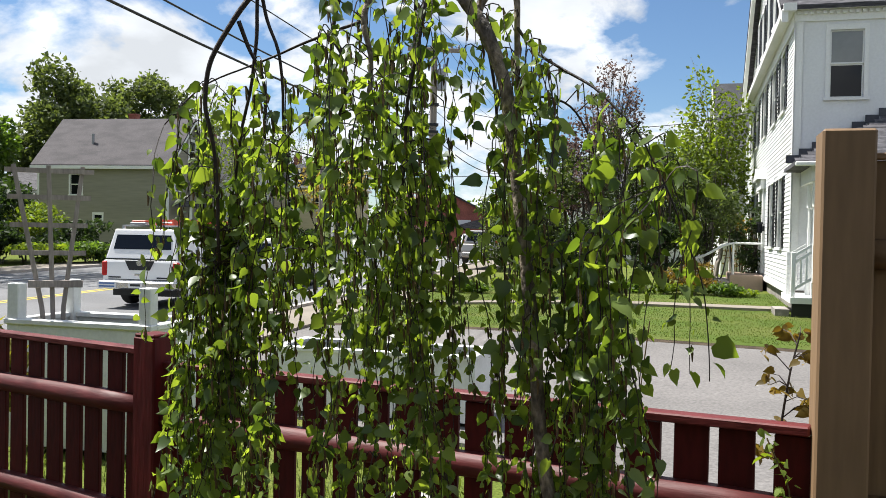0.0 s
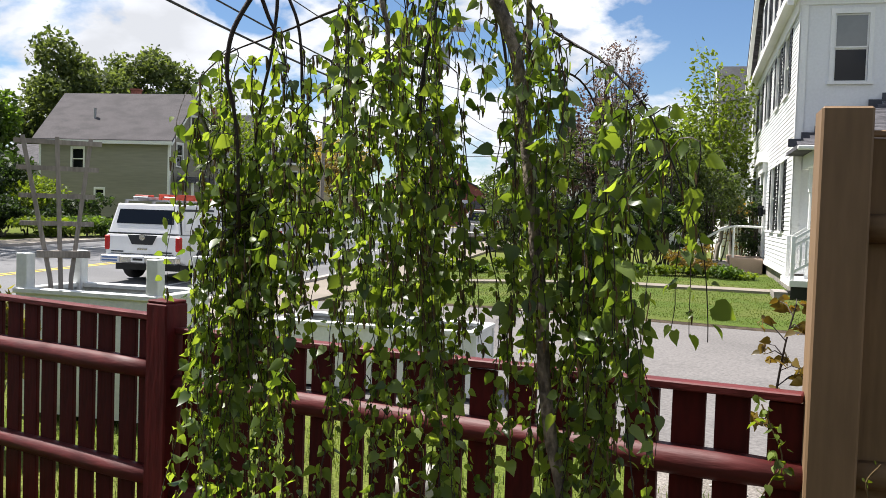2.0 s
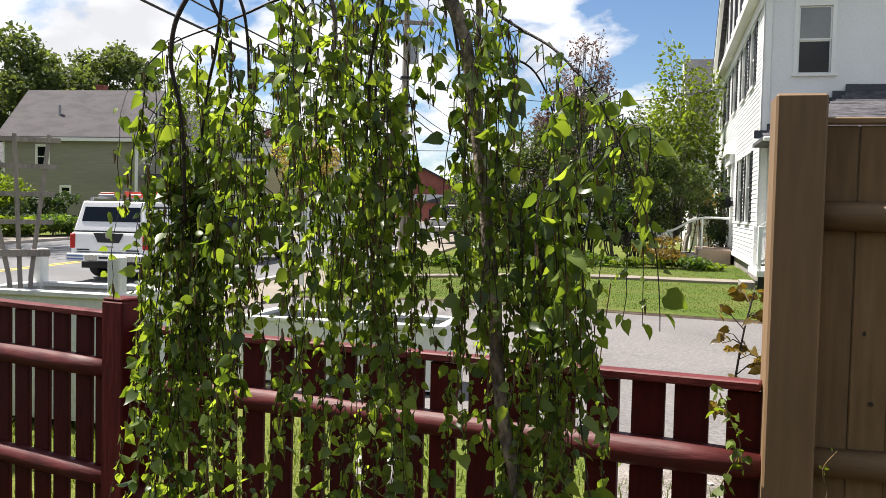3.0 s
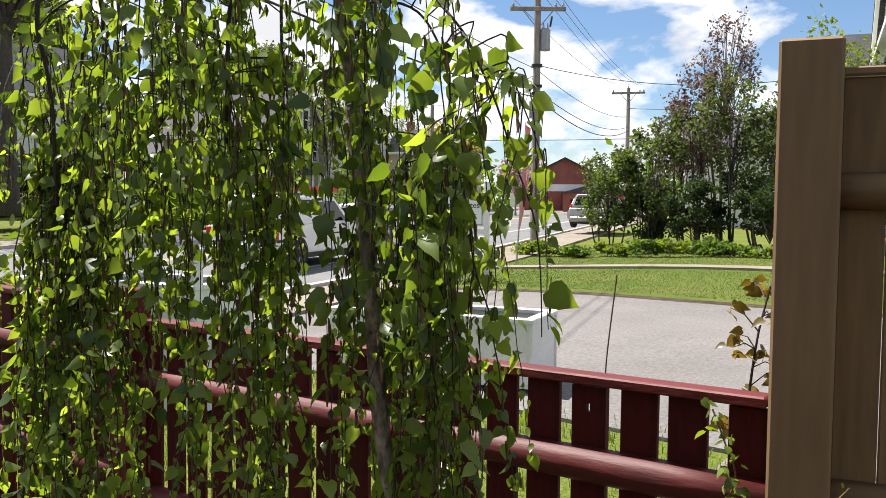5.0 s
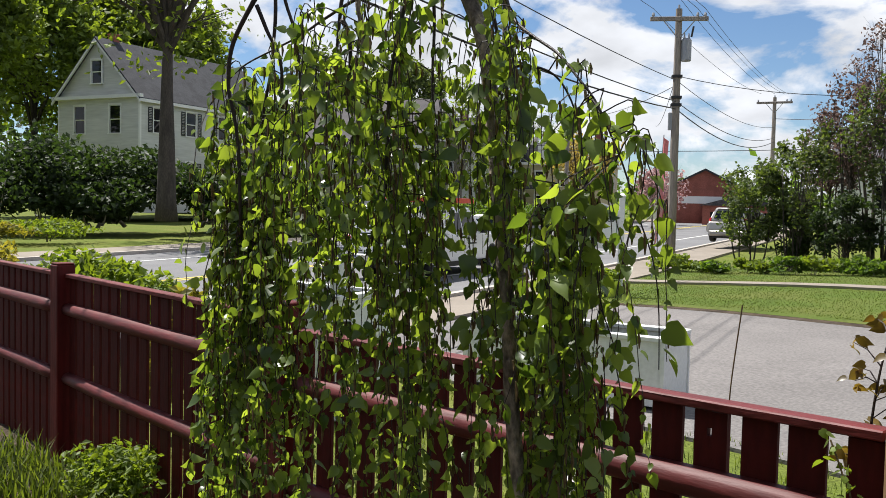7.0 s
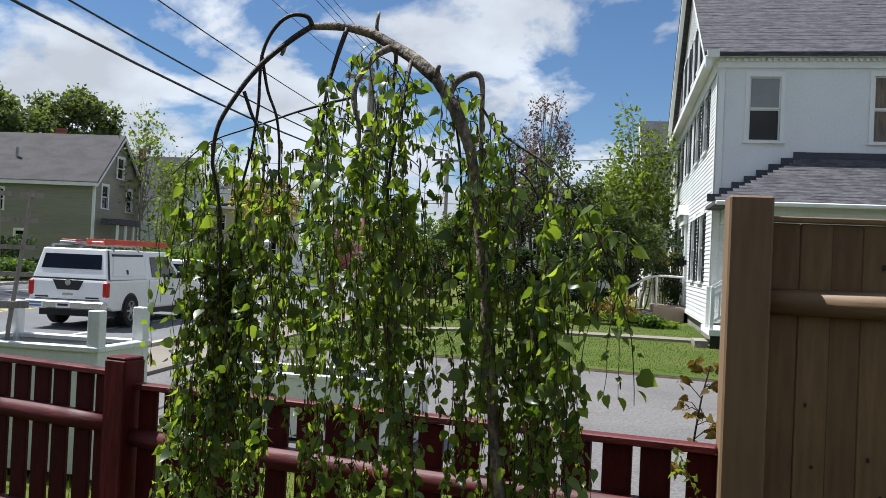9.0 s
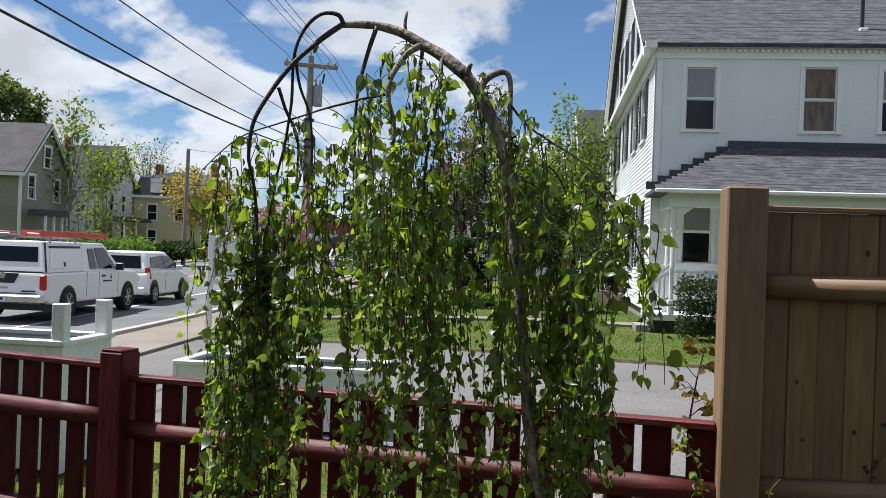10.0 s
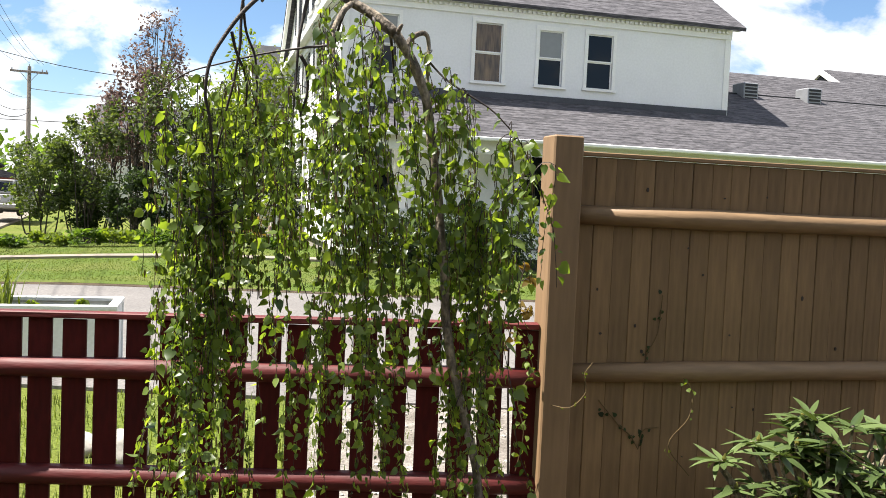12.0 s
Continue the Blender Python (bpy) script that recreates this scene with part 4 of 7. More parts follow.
    # flashing: a strip along the wall and steps up the hip
    part("wall_flashing", box(hip - 0.1, L, -0.055, -0.051, tz - 0.02, tz + 0.12), FLASHING, ob)
    for k in range(8):
        x0 = tip + 0.02 + k * 0.262
        part("step_flashing", box(x0, x0 + 0.272, -0.06, -0.052, ez + 0.12 + k * 0.142, ez + 0.30 + k * 0.142), FLASHING, ob)

    def column(x, y=-1.75):
        bm = bmesh.new()
        prof = [(0.40, 0.07), (0.7, 0.07), (0.72, 0.045), (1.2, 0.055), (1.9, 0.04), (2.2, 0.045), (2.22, 0.07), (2.72, 0.07)]
        tube(bm, [(x, y, z) for z, r in prof], [r for z, r in prof], 8)
        c = part("column", bm, WHITE, ob)
        bm = bmesh.new()
        for s in ((1,) if x < 0.5 else (-1, 1)):
            prism(bm, [(x + s * 0.07, 2.72), (x + s * 0.42, 2.72), (x + s * 0.32, 2.64), (x + s * 0.15, 2.51), (x + s * 0.07, 2.26)][::s], y - 0.02, y + 0.02)
        part("bracket", bm, WHITE, c)

    cols = [0.27, 2.7, 5.1, 7.5, 9.9, 12.3, 14.7]
    for x in cols:
        column(x)
    column(0.27, -0.85)
    for a, b in zip(cols, cols[1:]):
        r = part("rail", box(a + 0.06, b - 0.06, -1.78, -1.72, 1.30, 1.36), WHITE, ob)
        part("rail", box(a + 0.06, b - 0.06, -1.77, -1.73, 0.60, 0.65), WHITE, ob)
        k = int((b - a - 0.2) / 0.13)
        for i in range(k):
            x = a + 0.12 + i * (b - a - 0.2) / k
            part("baluster", box(x, x + 0.045, -1.77, -1.73, 0.65, 1.30), WHITE, r)
    # open end of the porch with short sloping rails down to a newel
    for y in (-1.80, -0.85):
        part("newel", box(-0.17, -0.09, y - 0.04, y + 0.04, 0.40, 1.30, bevel=0.008), WHITE, ob)
        for z in (1.22, 1.08, 0.55):
            part("stair_rail", prism(bmesh.new(), [(-0.09, z), (0.21, z + 0.20), (0.21, z + 0.26), (-0.09, z + 0.06)], y - 0.025, y + 0.025), WHITE, ob)
        for k in range(2):
            part("baluster", box(0.0 + 0.1 * k, 0.035 + 0.1 * k, y - 0.018, y + 0.018, 0.66 + 0.067 * k, 1.14 + 0.067 * k), WHITE, ob)
    part("stair_step", box(-0.45, -0.18, -1.75, -0.9, -0.2, 0.15), FOUNDATION, ob)
    # low wing beyond the tall part
    part("wing_wall", box(L, 22, 0.0, 0.15, 0.45, tz), SIDING, ob)
    swap = Matrix(((0, 1, 0, 0), (1, 0, 0, 0), (0, 0, 1, 0), (0, 0, 0, 1)))
    wing = part("wing_roof", prism(bmesh.new(), [(-0.02, tz - 0.02), (1.95, 5.17), (1.95, 5.03), (-0.02, tz - 0.14)], L, 24, swap), SHINGLE, ob)
    shingle_courses(wing, L, 24, -0.02, tz - 0.02, 1.95, 5.17, 13, 71)
    part("ridge_cap", box(L, 24, 1.93, 2.03, 5.07, 5.20), BLACK, ob)
    back = part("back_roof", prism(bmesh.new(), [(3.2, 4.95), (6.0, 6.52), (9, 4.95)], L + 0.1, 20.3, swap), SHINGLE, ob)
    shingle_courses(back, L + 0.1, 20.3, 3.2, 4.95, 6.0, 6.52, 18, 72)
    back = part("back_roof", prism(bmesh.new(), [(4.6, 4.95), (9.0, 7.5), (13.4, 4.95)], 20.5, 32, swap), SHINGLE, ob)
    shingle_courses(back, 20.5, 32, 4.6, 4.95, 9.0, 7.5, 28, 73)
    part("rake_board", prism(bmesh.new(), [(4.5, 4.9), (9.0, 7.5), (13.5, 4.9), (13.3, 4.8), (9.0, 7.3), (4.7, 4.8)], 20.38, 20.5, swap), WHITE, ob)
    part("back_fascia", box(L + 0.1, 20.3, 3.1, 3.18, 4.8, 4.98), WHITE, ob)
    for x in (12.15, 14.35):
        u = part("vent_box", box(x, x + 0.5, 1.6, 2.2, 4.9, 5.48, bevel=0.02), METAL_GREY, ob, "grey roof ventilation unit")
        for k in range(5):
            part("louvre", box(x + 0.05, x + 0.45, 1.585, 1.6, 4.98 + k * 0.1, 5.04 + k * 0.1), BLACK, u)
    part("side_meter_pipe", tube(bmesh.new(), [(-0.08, W - 0.3, 0.4), (-0.08, W - 0.3, 5.6)], 0.04, 6), WHITE, ob)


white_house()


def side_steps():
    ob = thing("entrance_steps", pose(-2.80, 18.3, 0.085, 0, 0, 14.3), "low stone entrance steps with a white handrail at the side door", "steps")
    part("landing", box(-1.0, -0.06, 6.7, 9.3, -0.1, 0.50, bevel=0.02), STEP_TOP, ob)
    part("step", box(-1.45, -1.0, 6.7, 9.3, -0.1, 0.32, bevel=0.02), STONE, ob)
    part("step", box(-1.9, -1.45, 6.7, 9.3, -0.1, 0.15, bevel=0.02), STONE, ob)
    for y in (6.85, 9.15):
        part("handrail", tube(bmesh.new(), smooth_line([(-0.1, y, 1.42), (-1.0, y, 1.40), (-1.7, y, 1.05), (-2.0, y, 0.95)]), 0.035, 8), WHITE, ob)
        for x, z in ((-1.95, 0.97), (-0.9, 1.4)):
            part("rail_post", tube(bmesh.new(), [(x, y, 0.0), (x, y, z)], 0.035, 8), WHITE, ob)


side_steps()

# ---- houses across the street ----
def far_z(x, y):
    """The land beyond the far pavement rises in a low bank."""
    q = Vector((x, y)) - KERB
    w = q.dot(ROAD_SIDE)
    return ground_z(x, y) + 0.05 * max(0.0, min(14.0, w - 15.8))


def far_house(x, y, z, turn, L, W, H, rise, wall, roof, label, front=(), left=(), right=(), chimney=None, over=0.3, shutters=None, vent=None, pent=False):
    """A gabled house: long front along x facing -y, gables at both ends; windows as (along, up, wide, high)."""
    ob = thing("house", pose(x, y, z, 0, 0, turn), label, "house")
    faces = ((pose(0, 0, 0), L, front, "wall"), (pose(0, W, 0, 0, 0, -90), W, left, "gable_wall"), (pose(L, 0, 0, 0, 0, 90), W, right, "gable_wall"), (pose(L, W, 0, 0, 0, 180), L, (), "wall"))
    for m, ln, wins, name in faces:
        low = [(a, a + w, b, b + h) for a, b, w, h in wins if b + h < H]
        part(name, wall_cells(bmesh.new(), 0, ln, -0.6, H, low, 0, 0.12, m), wall, ob)
        if name == "gable_wall":
            part("gable", prism(bmesh.new(), [(0, H), (ln, H), (ln / 2, H + rise)], 0, 0.12, m), wall, ob)
        for a, b, w, h in wins:
            window(ob, m @ pose(a, -0.08 if b + h >= H else 0.0, b), w, h, GLASS, GLASS, 0.10, shutters if name == "wall" else None)
        for e in (0, ln - 0.12):
            part("corner_board", bx(bmesh.new(), e, e + 0.12, -0.02, 0.0, -0.3, H, m), WHITE, ob)
    swap = Matrix(((0, 1, 0, 0), (1, 0, 0, 0), (0, 0, 1, 0), (0, 0, 0, 1)))
    sl = rise / (W / 2)
    for s in (0, 1):
        o = [(-over, H - over * sl), (W / 2, H + rise), (W / 2, H + rise + 0.16), (-over, H - over * sl + 0.16)]
        if s:
            o = [(W - a, b) for a, b in o]
        part("roof", prism(bmesh.new(), o, -over, L + over, swap), roof, ob)
        for xx in (-over - 0.03, L + over - 0.09):
            q = [(-over, H - over * sl - 0.14), (W / 2, H + rise - 0.14), (W / 2, H + rise + 0.03), (-over, H - over * sl + 0.03)]
            if s:
                q = [(W - a, b) for a, b in q]
            part("rake_board", prism(bmesh.new(), q, xx, xx + 0.12, swap), WHITE, ob)
    part("eave_board", box(-over, L + over, -over - 0.06, -over, H - over * sl - 0.10, H - over * sl + 0.10), WHITE, ob)
    if pent:
        part("gable_cornice", bx(bmesh.new(), -over, W + over, -over, 0.0, H - 0.12, H + 0.10, faces[1][0]), WHITE, ob)
    if chimney:
        a, b, h = chimney
        c = part("chimney", box(a, a + 0.5, b, b + 0.5, H, H + rise + h), BRICK, ob, "old brick chimney")
        part("chimney_cap", box(a - 0.04, a + 0.54, b - 0.04, b + 0.54, H + rise + h, H + rise + h + 0.1), BRICK, c)
    if vent:
        a, b = vent
        part("vent_pipe", tube(bmesh.new(), [(a, b, H + b * sl), (a, b, H + b * sl + 0.75)], 0.08, 8), METAL_GREY, ob)
    return ob


def entry_porch(ob_label, x, y, z, turn, w, h, d, roof_mat):
    ob = thing("porch", pose(x, y, z, 0, 0, turn), ob_label, "porch")
    part("floor", box(0, w, -d, 0, -0.3, 0.3), WHITE, ob)
    part("roof", prism(bmesh.new(), [(-0.2, h), (w + 0.2, h), (w + 0.1, h + 0.35), (-0.1, h + 0.35)], -d - 0.2, 0), roof_mat, ob)
    for a in (0.0, w / 2 - 0.06, w - 0.12):
        part("column", box(a, a + 0.12, -d, -d + 0.12, 0.3, h), WHITE, ob)
    part("rail", box(0.12, w - 0.12, -d + 0.02, -d + 0.08, 0.95, 1.02), WHITE, ob)


far_house(-48.95, 32.81, 0.507, 19.5, 8.7, 6.0, 5.05, 2.9, GREY_SIDING, OLD_SHINGLE, "sage-grey clapboard house with a plain grey shingle roof",
          front=((2.25, 3.1, 0.75, 1.25), (3.85, 1.35, 0.55, 0.55)), right=((0.9, 3.45, 0.75, 1.35), (4.1, 3.4, 0.75, 1.35), (2.6, 5.4, 0.8, 1.25)), vent=(3.0, 1.2), chimney=(4.25, 3.2, 0.42))
entry_porch("small cream entry porch on the sage-grey house", -40.55, 36.2, 0.463, 109.5, 2.2, 2.5, 1.0, SHINGLE)
far_house(-53.7, 23.4, 1.322, 109.5, 14.0, 7.4, 6.85, 3.75, FAR_WHITE, DARK_SHINGLE, "white colonial clapboard house with black shutters and a dark roof",
          front=((1.2, 4.6, 0.95, 1.6), (4.2, 4.6, 0.95, 1.6), (7.4, 4.6, 0.95, 1.6), (10.6, 4.6, 0.95, 1.6), (1.2, 1.2, 0.95, 1.6), (4.2, 1.2, 0.95, 1.6), (7.4, 1.2, 0.95, 1.6), (10.6, 1.2, 0.95, 1.6)),
          left=((1.55, 4.5, 0.95, 1.8), (4.75, 4.5, 0.95, 1.8), (3.2, 7.75, 0.9, 1.5), (1.55, 1.2, 0.95, 1.4), (4.75, 1.2, 0.95, 1.4)), chimney=(1.2, 3.6, 0.5), shutters=BLACK, pent=True)
far_house(-62.3, 53.3, 0.82, 19.5, 9.5, 6.6, 5.4, 3.6, FAR_WHITE, DARK_SHINGLE, "white two-storey house with a double porch behind thin trees",
          front=((2, 3.4, 0.8, 1.4), (5.5, 3.4, 0.8, 1.4)), right=((1.0, 3.4, 0.8, 1.4), (3.6, 3.4, 0.8, 1.4), (2.7, 5.9, 0.8, 1.3), (1.0, 0.9, 0.8, 1.5), (3.6, 0.9, 0.8, 1.5)), chimney=(4.5, 3.0, 0.7))
entry_porch("white columned porch on the far white house", -53.3, 56.6, 0.76, 109.5, 5.5, 2.6, 1.6, SHINGLE)
far_house(-85, 37, 2.291, 19.5, 12, 8, 5.5, 3.2, FAR_WHITE, SHINGLE, "white house partly hidden behind trees", right=((1.5, 3.2, 0.9, 1.5), (5, 3.2, 0.9, 1.5)))
far_house(-62.0, 38.2, 1.277, 19.5, 6.5, 6.0, 3.0, 1.5, FAR_WHITE, SHINGLE, "low white garage with a shallow grey roof", front=((2, 1.0, 1.0, 1.2),))


def cream_house():
    ob = thing("house", pose(-55.2, 62.2, 0.564, 0, 0, 30), "cream two-storey house with a dark mansard roof and chimneys", "house")
    L, W, H = 8.2, 8.0, 5.1
    wins = [(1.2, 2.0, 3.1, 4.5), (3.6, 4.4, 3.1, 4.5), (6.0, 6.8, 3.1, 4.5), (1.2, 2.0, 0.8, 2.2), (6.0, 6.8, 0.8, 2.2)]
    part("wall", wall_cells(bmesh.new(), 0, L, -0.5, H, wins, 0, 0.12, None), CREAM_SIDING, ob)
    side = pose(L, 0, 0, 0, 0, 90)
    wins2 = [(1.2, 2.0, 3.1, 4.5), (3.8, 4.6, 3.1, 4.5), (1.2, 2.0, 0.8, 2.2), (5.6, 6.4, 0.8, 2.2)]
    part("wall", wall_cells(bmesh.new(), 0, W, -0.5, H, wins2, 0, 0.12, side), CREAM_SIDING, ob)
    part("wall", box(0, 0.12, 0.12, W, -0.5, H), CREAM_SIDING, ob)
    part("wall", box(0, L, W - 0.12, W, -0.5, H), CREAM_SIDING, ob)
    for a, b, c, d in wins:
        window(ob, pose(a, 0, c), b - a, d - c, GLASS, GLASS)
    for a, b, c, d in wins2:
        window(ob, side @ pose(a, 0, c), b - a, d - c, GLASS, GLASS)
    part("cornice", box(-0.35, L + 0.35, -0.35, W + 0.35, H, H + 0.22), WHITE, ob)
    bm = bmesh.new()
    lo = [bm.verts.new((x, y, H + 0.22)) for x, y in ((-0.2, -0.2), (L + 0.2, -0.2), (L + 0.2, W + 0.2), (-0.2, W + 0.2))]
    mi = [bm.verts.new((x, y, H + 1.9)) for x, y in ((0.4, 0.4), (L - 0.4, 0.4), (L - 0.4, W - 0.4), (0.4, W - 0.4))]
    hi = [bm.verts.new((x, y, H + 2.7)) for x, y in ((3, 3), (L - 3, 3), (L - 3, W - 3), (3, W - 3))]
    for a, b in ((lo, mi), (mi, hi)):
        for i in range(4):
            bm.faces.new((a[i], a[(i + 1) % 4], b[(i + 1) % 4], b[i]))
    bm.faces.new(hi)
    bm.faces.new(lo[::-1])
    part("mansard_roof", bm, DARK_SHINGLE, ob)
    for x in (1.2, L - 1.9):
        part("chimney", box(x, x + 0.7, 3.5, 4.2, H + 1.5, H + 3.4), BRICK, ob)
    for x in (1.4, 5.8):
        part("dormer", box(x, x + 1.0, -0.1, 0.9, H + 0.4, H + 1.8), WHITE, ob)


cream_house()


def brick_building():
    ob = thing("brick_building", pose(-47.9, 74.0, 0.17, 0, 0, 28), "low red brick building with a gabled front", "building")
    swap = Matrix(((0, 1, 0, 0), (1, 0, 0, 0), (0, 0, 1, 0), (0, 0, 0, 1)))
    part("wall", prism(bmesh.new(), [(0, -0.5), (9, -0.5), (9, 3.2), (4.5, 5.4), (0, 3.2)], 0, 14), BRICK, ob)
    for a in (-1, 1):
        part("roof", prism(bmesh.new(), [(4.5, 5.4), (4.5 + a * 4.9, 3.0), (4.5 + a * 4.9, 3.15), (4.5, 5.6)], -0.3, 14.3), DARK_SHINGLE, ob)
    part("sign_band", box(2.0, 6.5, -0.08, 0.0, 2.2, 2.9), WHITE, ob)
    part("annex", box(4.5, 11, -5, 0, -0.5, 2.0), BRICK, ob)
    part("annex_roof", prism(bmesh.new(), [(4.2, 2.0), (11.3, 2.0), (7.7, 3.0)], -5.3, 0.0), SHINGLE, ob)
    for x in (5.2, 7.4, 9.4):
        part("window", box(x, x + 1.1, -5.05, -4.98, 0.4, 1.4), GLASS, ob)


brick_building()


def steeple():
    ob = thing("church_steeple", pose(-58.7, 90.8, 0.407), "pale pointed church steeple far down the street", "steeple")
    part("tower", box(-0.8, 0.8, -0.8, 0.8, 0, 4.5), FAR_WHITE, ob)
    part("belfry", box(-0.6, 0.6, -0.6, 0.6, 4.5, 5.6), FAR_WHITE, ob)
    part("spire", tube(bmesh.new(), [(0, 0, 5.6), (0, 0, 8.6)], [0.6, 0.03], 8), SHINGLE, ob)


steeple()
# a grey neighbour behind the white house
far_house(-7.9, 34.6, 0.243, 16, 9, 8, 5.2, 3.0, FAR_WHITE, DARK_SHINGLE, "white neighbouring house with a dark roof behind trees", front=((0.6, 3.2, 0.8, 1.4),), left=((2, 3.2, 0.8, 1.4), (5, 3.2, 0.8, 1.4)))
far_house(-19.5, 47, 0.343, 16, 10, 8, 4.2, 2.0, FAR_WHITE, SHINGLE, "pale low building behind the lilac bushes", front=((2, 1.6, 0.9, 1.3), (6, 1.6, 0.9, 1.3)))

# ---- parked vehicles; y is forward, the origin lies under the rear bumper ----
SWAP = Matrix(((0, 1, 0, 0), (1, 0, 0, 0), (0, 0, 1, 0), (0, 0, 0, 1)))


def wheel(parent, x, y, r, wd):
    o = 1 if x > 0 else -1
    tyre = part("wheel", bmesh.new(), TYRE, parent)
    bm = bmesh.new()
    prof = [(-wd / 2, r * 0.62), (-wd / 2, r * 0.94), (-wd * 0.35, r), (wd * 0.35, r), (wd / 2, r * 0.94), (wd / 2, r * 0.62)]
    n = 24
    rings = [[bm.verts.new((x + a, y + q * math.cos(2 * math.pi * i / n), r + q * math.sin(2 * math.pi * i / n))) for a, q in prof] for i in range(n)]
    for i in range(n):
        for j in range(len(prof) - 1):
            bm.faces.new((rings[i][j], rings[(i + 1) % n][j], rings[(i + 1) % n][j + 1], rings[i][j + 1]))
    bm.to_mesh(tyre.data)
    bm.free()
    bm = bmesh.new()
    xo = x + o * wd * 0.36
    tube(bm, [(x, y, r), (xo, y, r)], [r * 0.62, r * 0.62], 20)
    part("rim_back", bm, DARK_PLASTIC, tyre)
    bm = bmesh.new()
    for k in range(6):
        a = 2 * math.pi * k / 6
        c, s = math.cos(a), math.sin(a)
        tube(bm, [(xo, y + c * r * 0.1, r + s * r * 0.1), (xo + o * 0.01, y + c * r * 0.58, r + s * r * 0.58)], [r * 0.10, r * 0.075], 4)
    tube(bm, [(xo - o * 0.01, y, r), (xo + o * 0.03, y, r)], r * 0.17, 12)
    rim = []
    for q in (r * 0.57, r * 0.65):
        for e in (-0.01, 0.025):
            rim.append([bm.verts.new((xo + o * e, y + q * math.cos(2 * math.pi * i / n), r + q * math.sin(2 * math.pi * i / n))) for i in range(n)])
    for a, b in ((0, 1), (1, 3), (3, 2)):
        for i in range(n):
            bm.faces.new((rim[a][i], rim[a][(i + 1) % n], rim[b][(i + 1) % n], rim[b][i]))
    part("rim", bm, RIM, tyre)


def frustum(lo, hi, bevel=0.0):
    """A block between two levels; lo and hi: (x half-width, y0, y1, z)."""
    bm = bmesh.new()
    v = []
    for w, y0, y1, z in (lo, hi):
        v.append([bm.verts.new(p) for p in ((-w, y0, z), (w, y0, z), (w, y1, z), (-w, y1, z))])
    bm.faces.new(v[0][::-1])
    bm.faces.new(v[1])
    for i in range(4):
        bm.faces.new((v[0][i], v[0][(i + 1) % 4], v[1][(i + 1) % 4], v[1][i]))
    if bevel:
        bmesh.ops.bevel(bm, geom=bm.edges[:], offset=bevel, segments=3, affect="EDGES", profile=0.6)
    return bm


def on_face(pts, out):
    """A thin panel on a side: four or more points, thickened outwards."""
    bm = bmesh.new()
    a = [bm.verts.new(p) for p in pts]
    b = [bm.verts.new(Vector(p) + Vector(out)) for p in pts]
    bm.faces.new(a)
    bm.faces.new(b[::-1])
    for i in range(len(pts)):
        bm.faces.new((a[i], b[i], b[(i + 1) % len(pts)], a[(i + 1) % len(pts)]))
    bmesh.ops.recalc_face_normals(bm, faces=bm.faces[:])
    return bm


def arch(parent, x, y, r):
    o = 1 if x > 0 else -1
    pts = [(x, y + r * math.cos(math.pi * k / 14), 0.36 + r * math.sin(math.pi * k / 14)) for k in range(15)]
    part("wheel_arch", on_face(pts, (o * 0.003, 0, 0)), DARK_PLASTIC, parent)


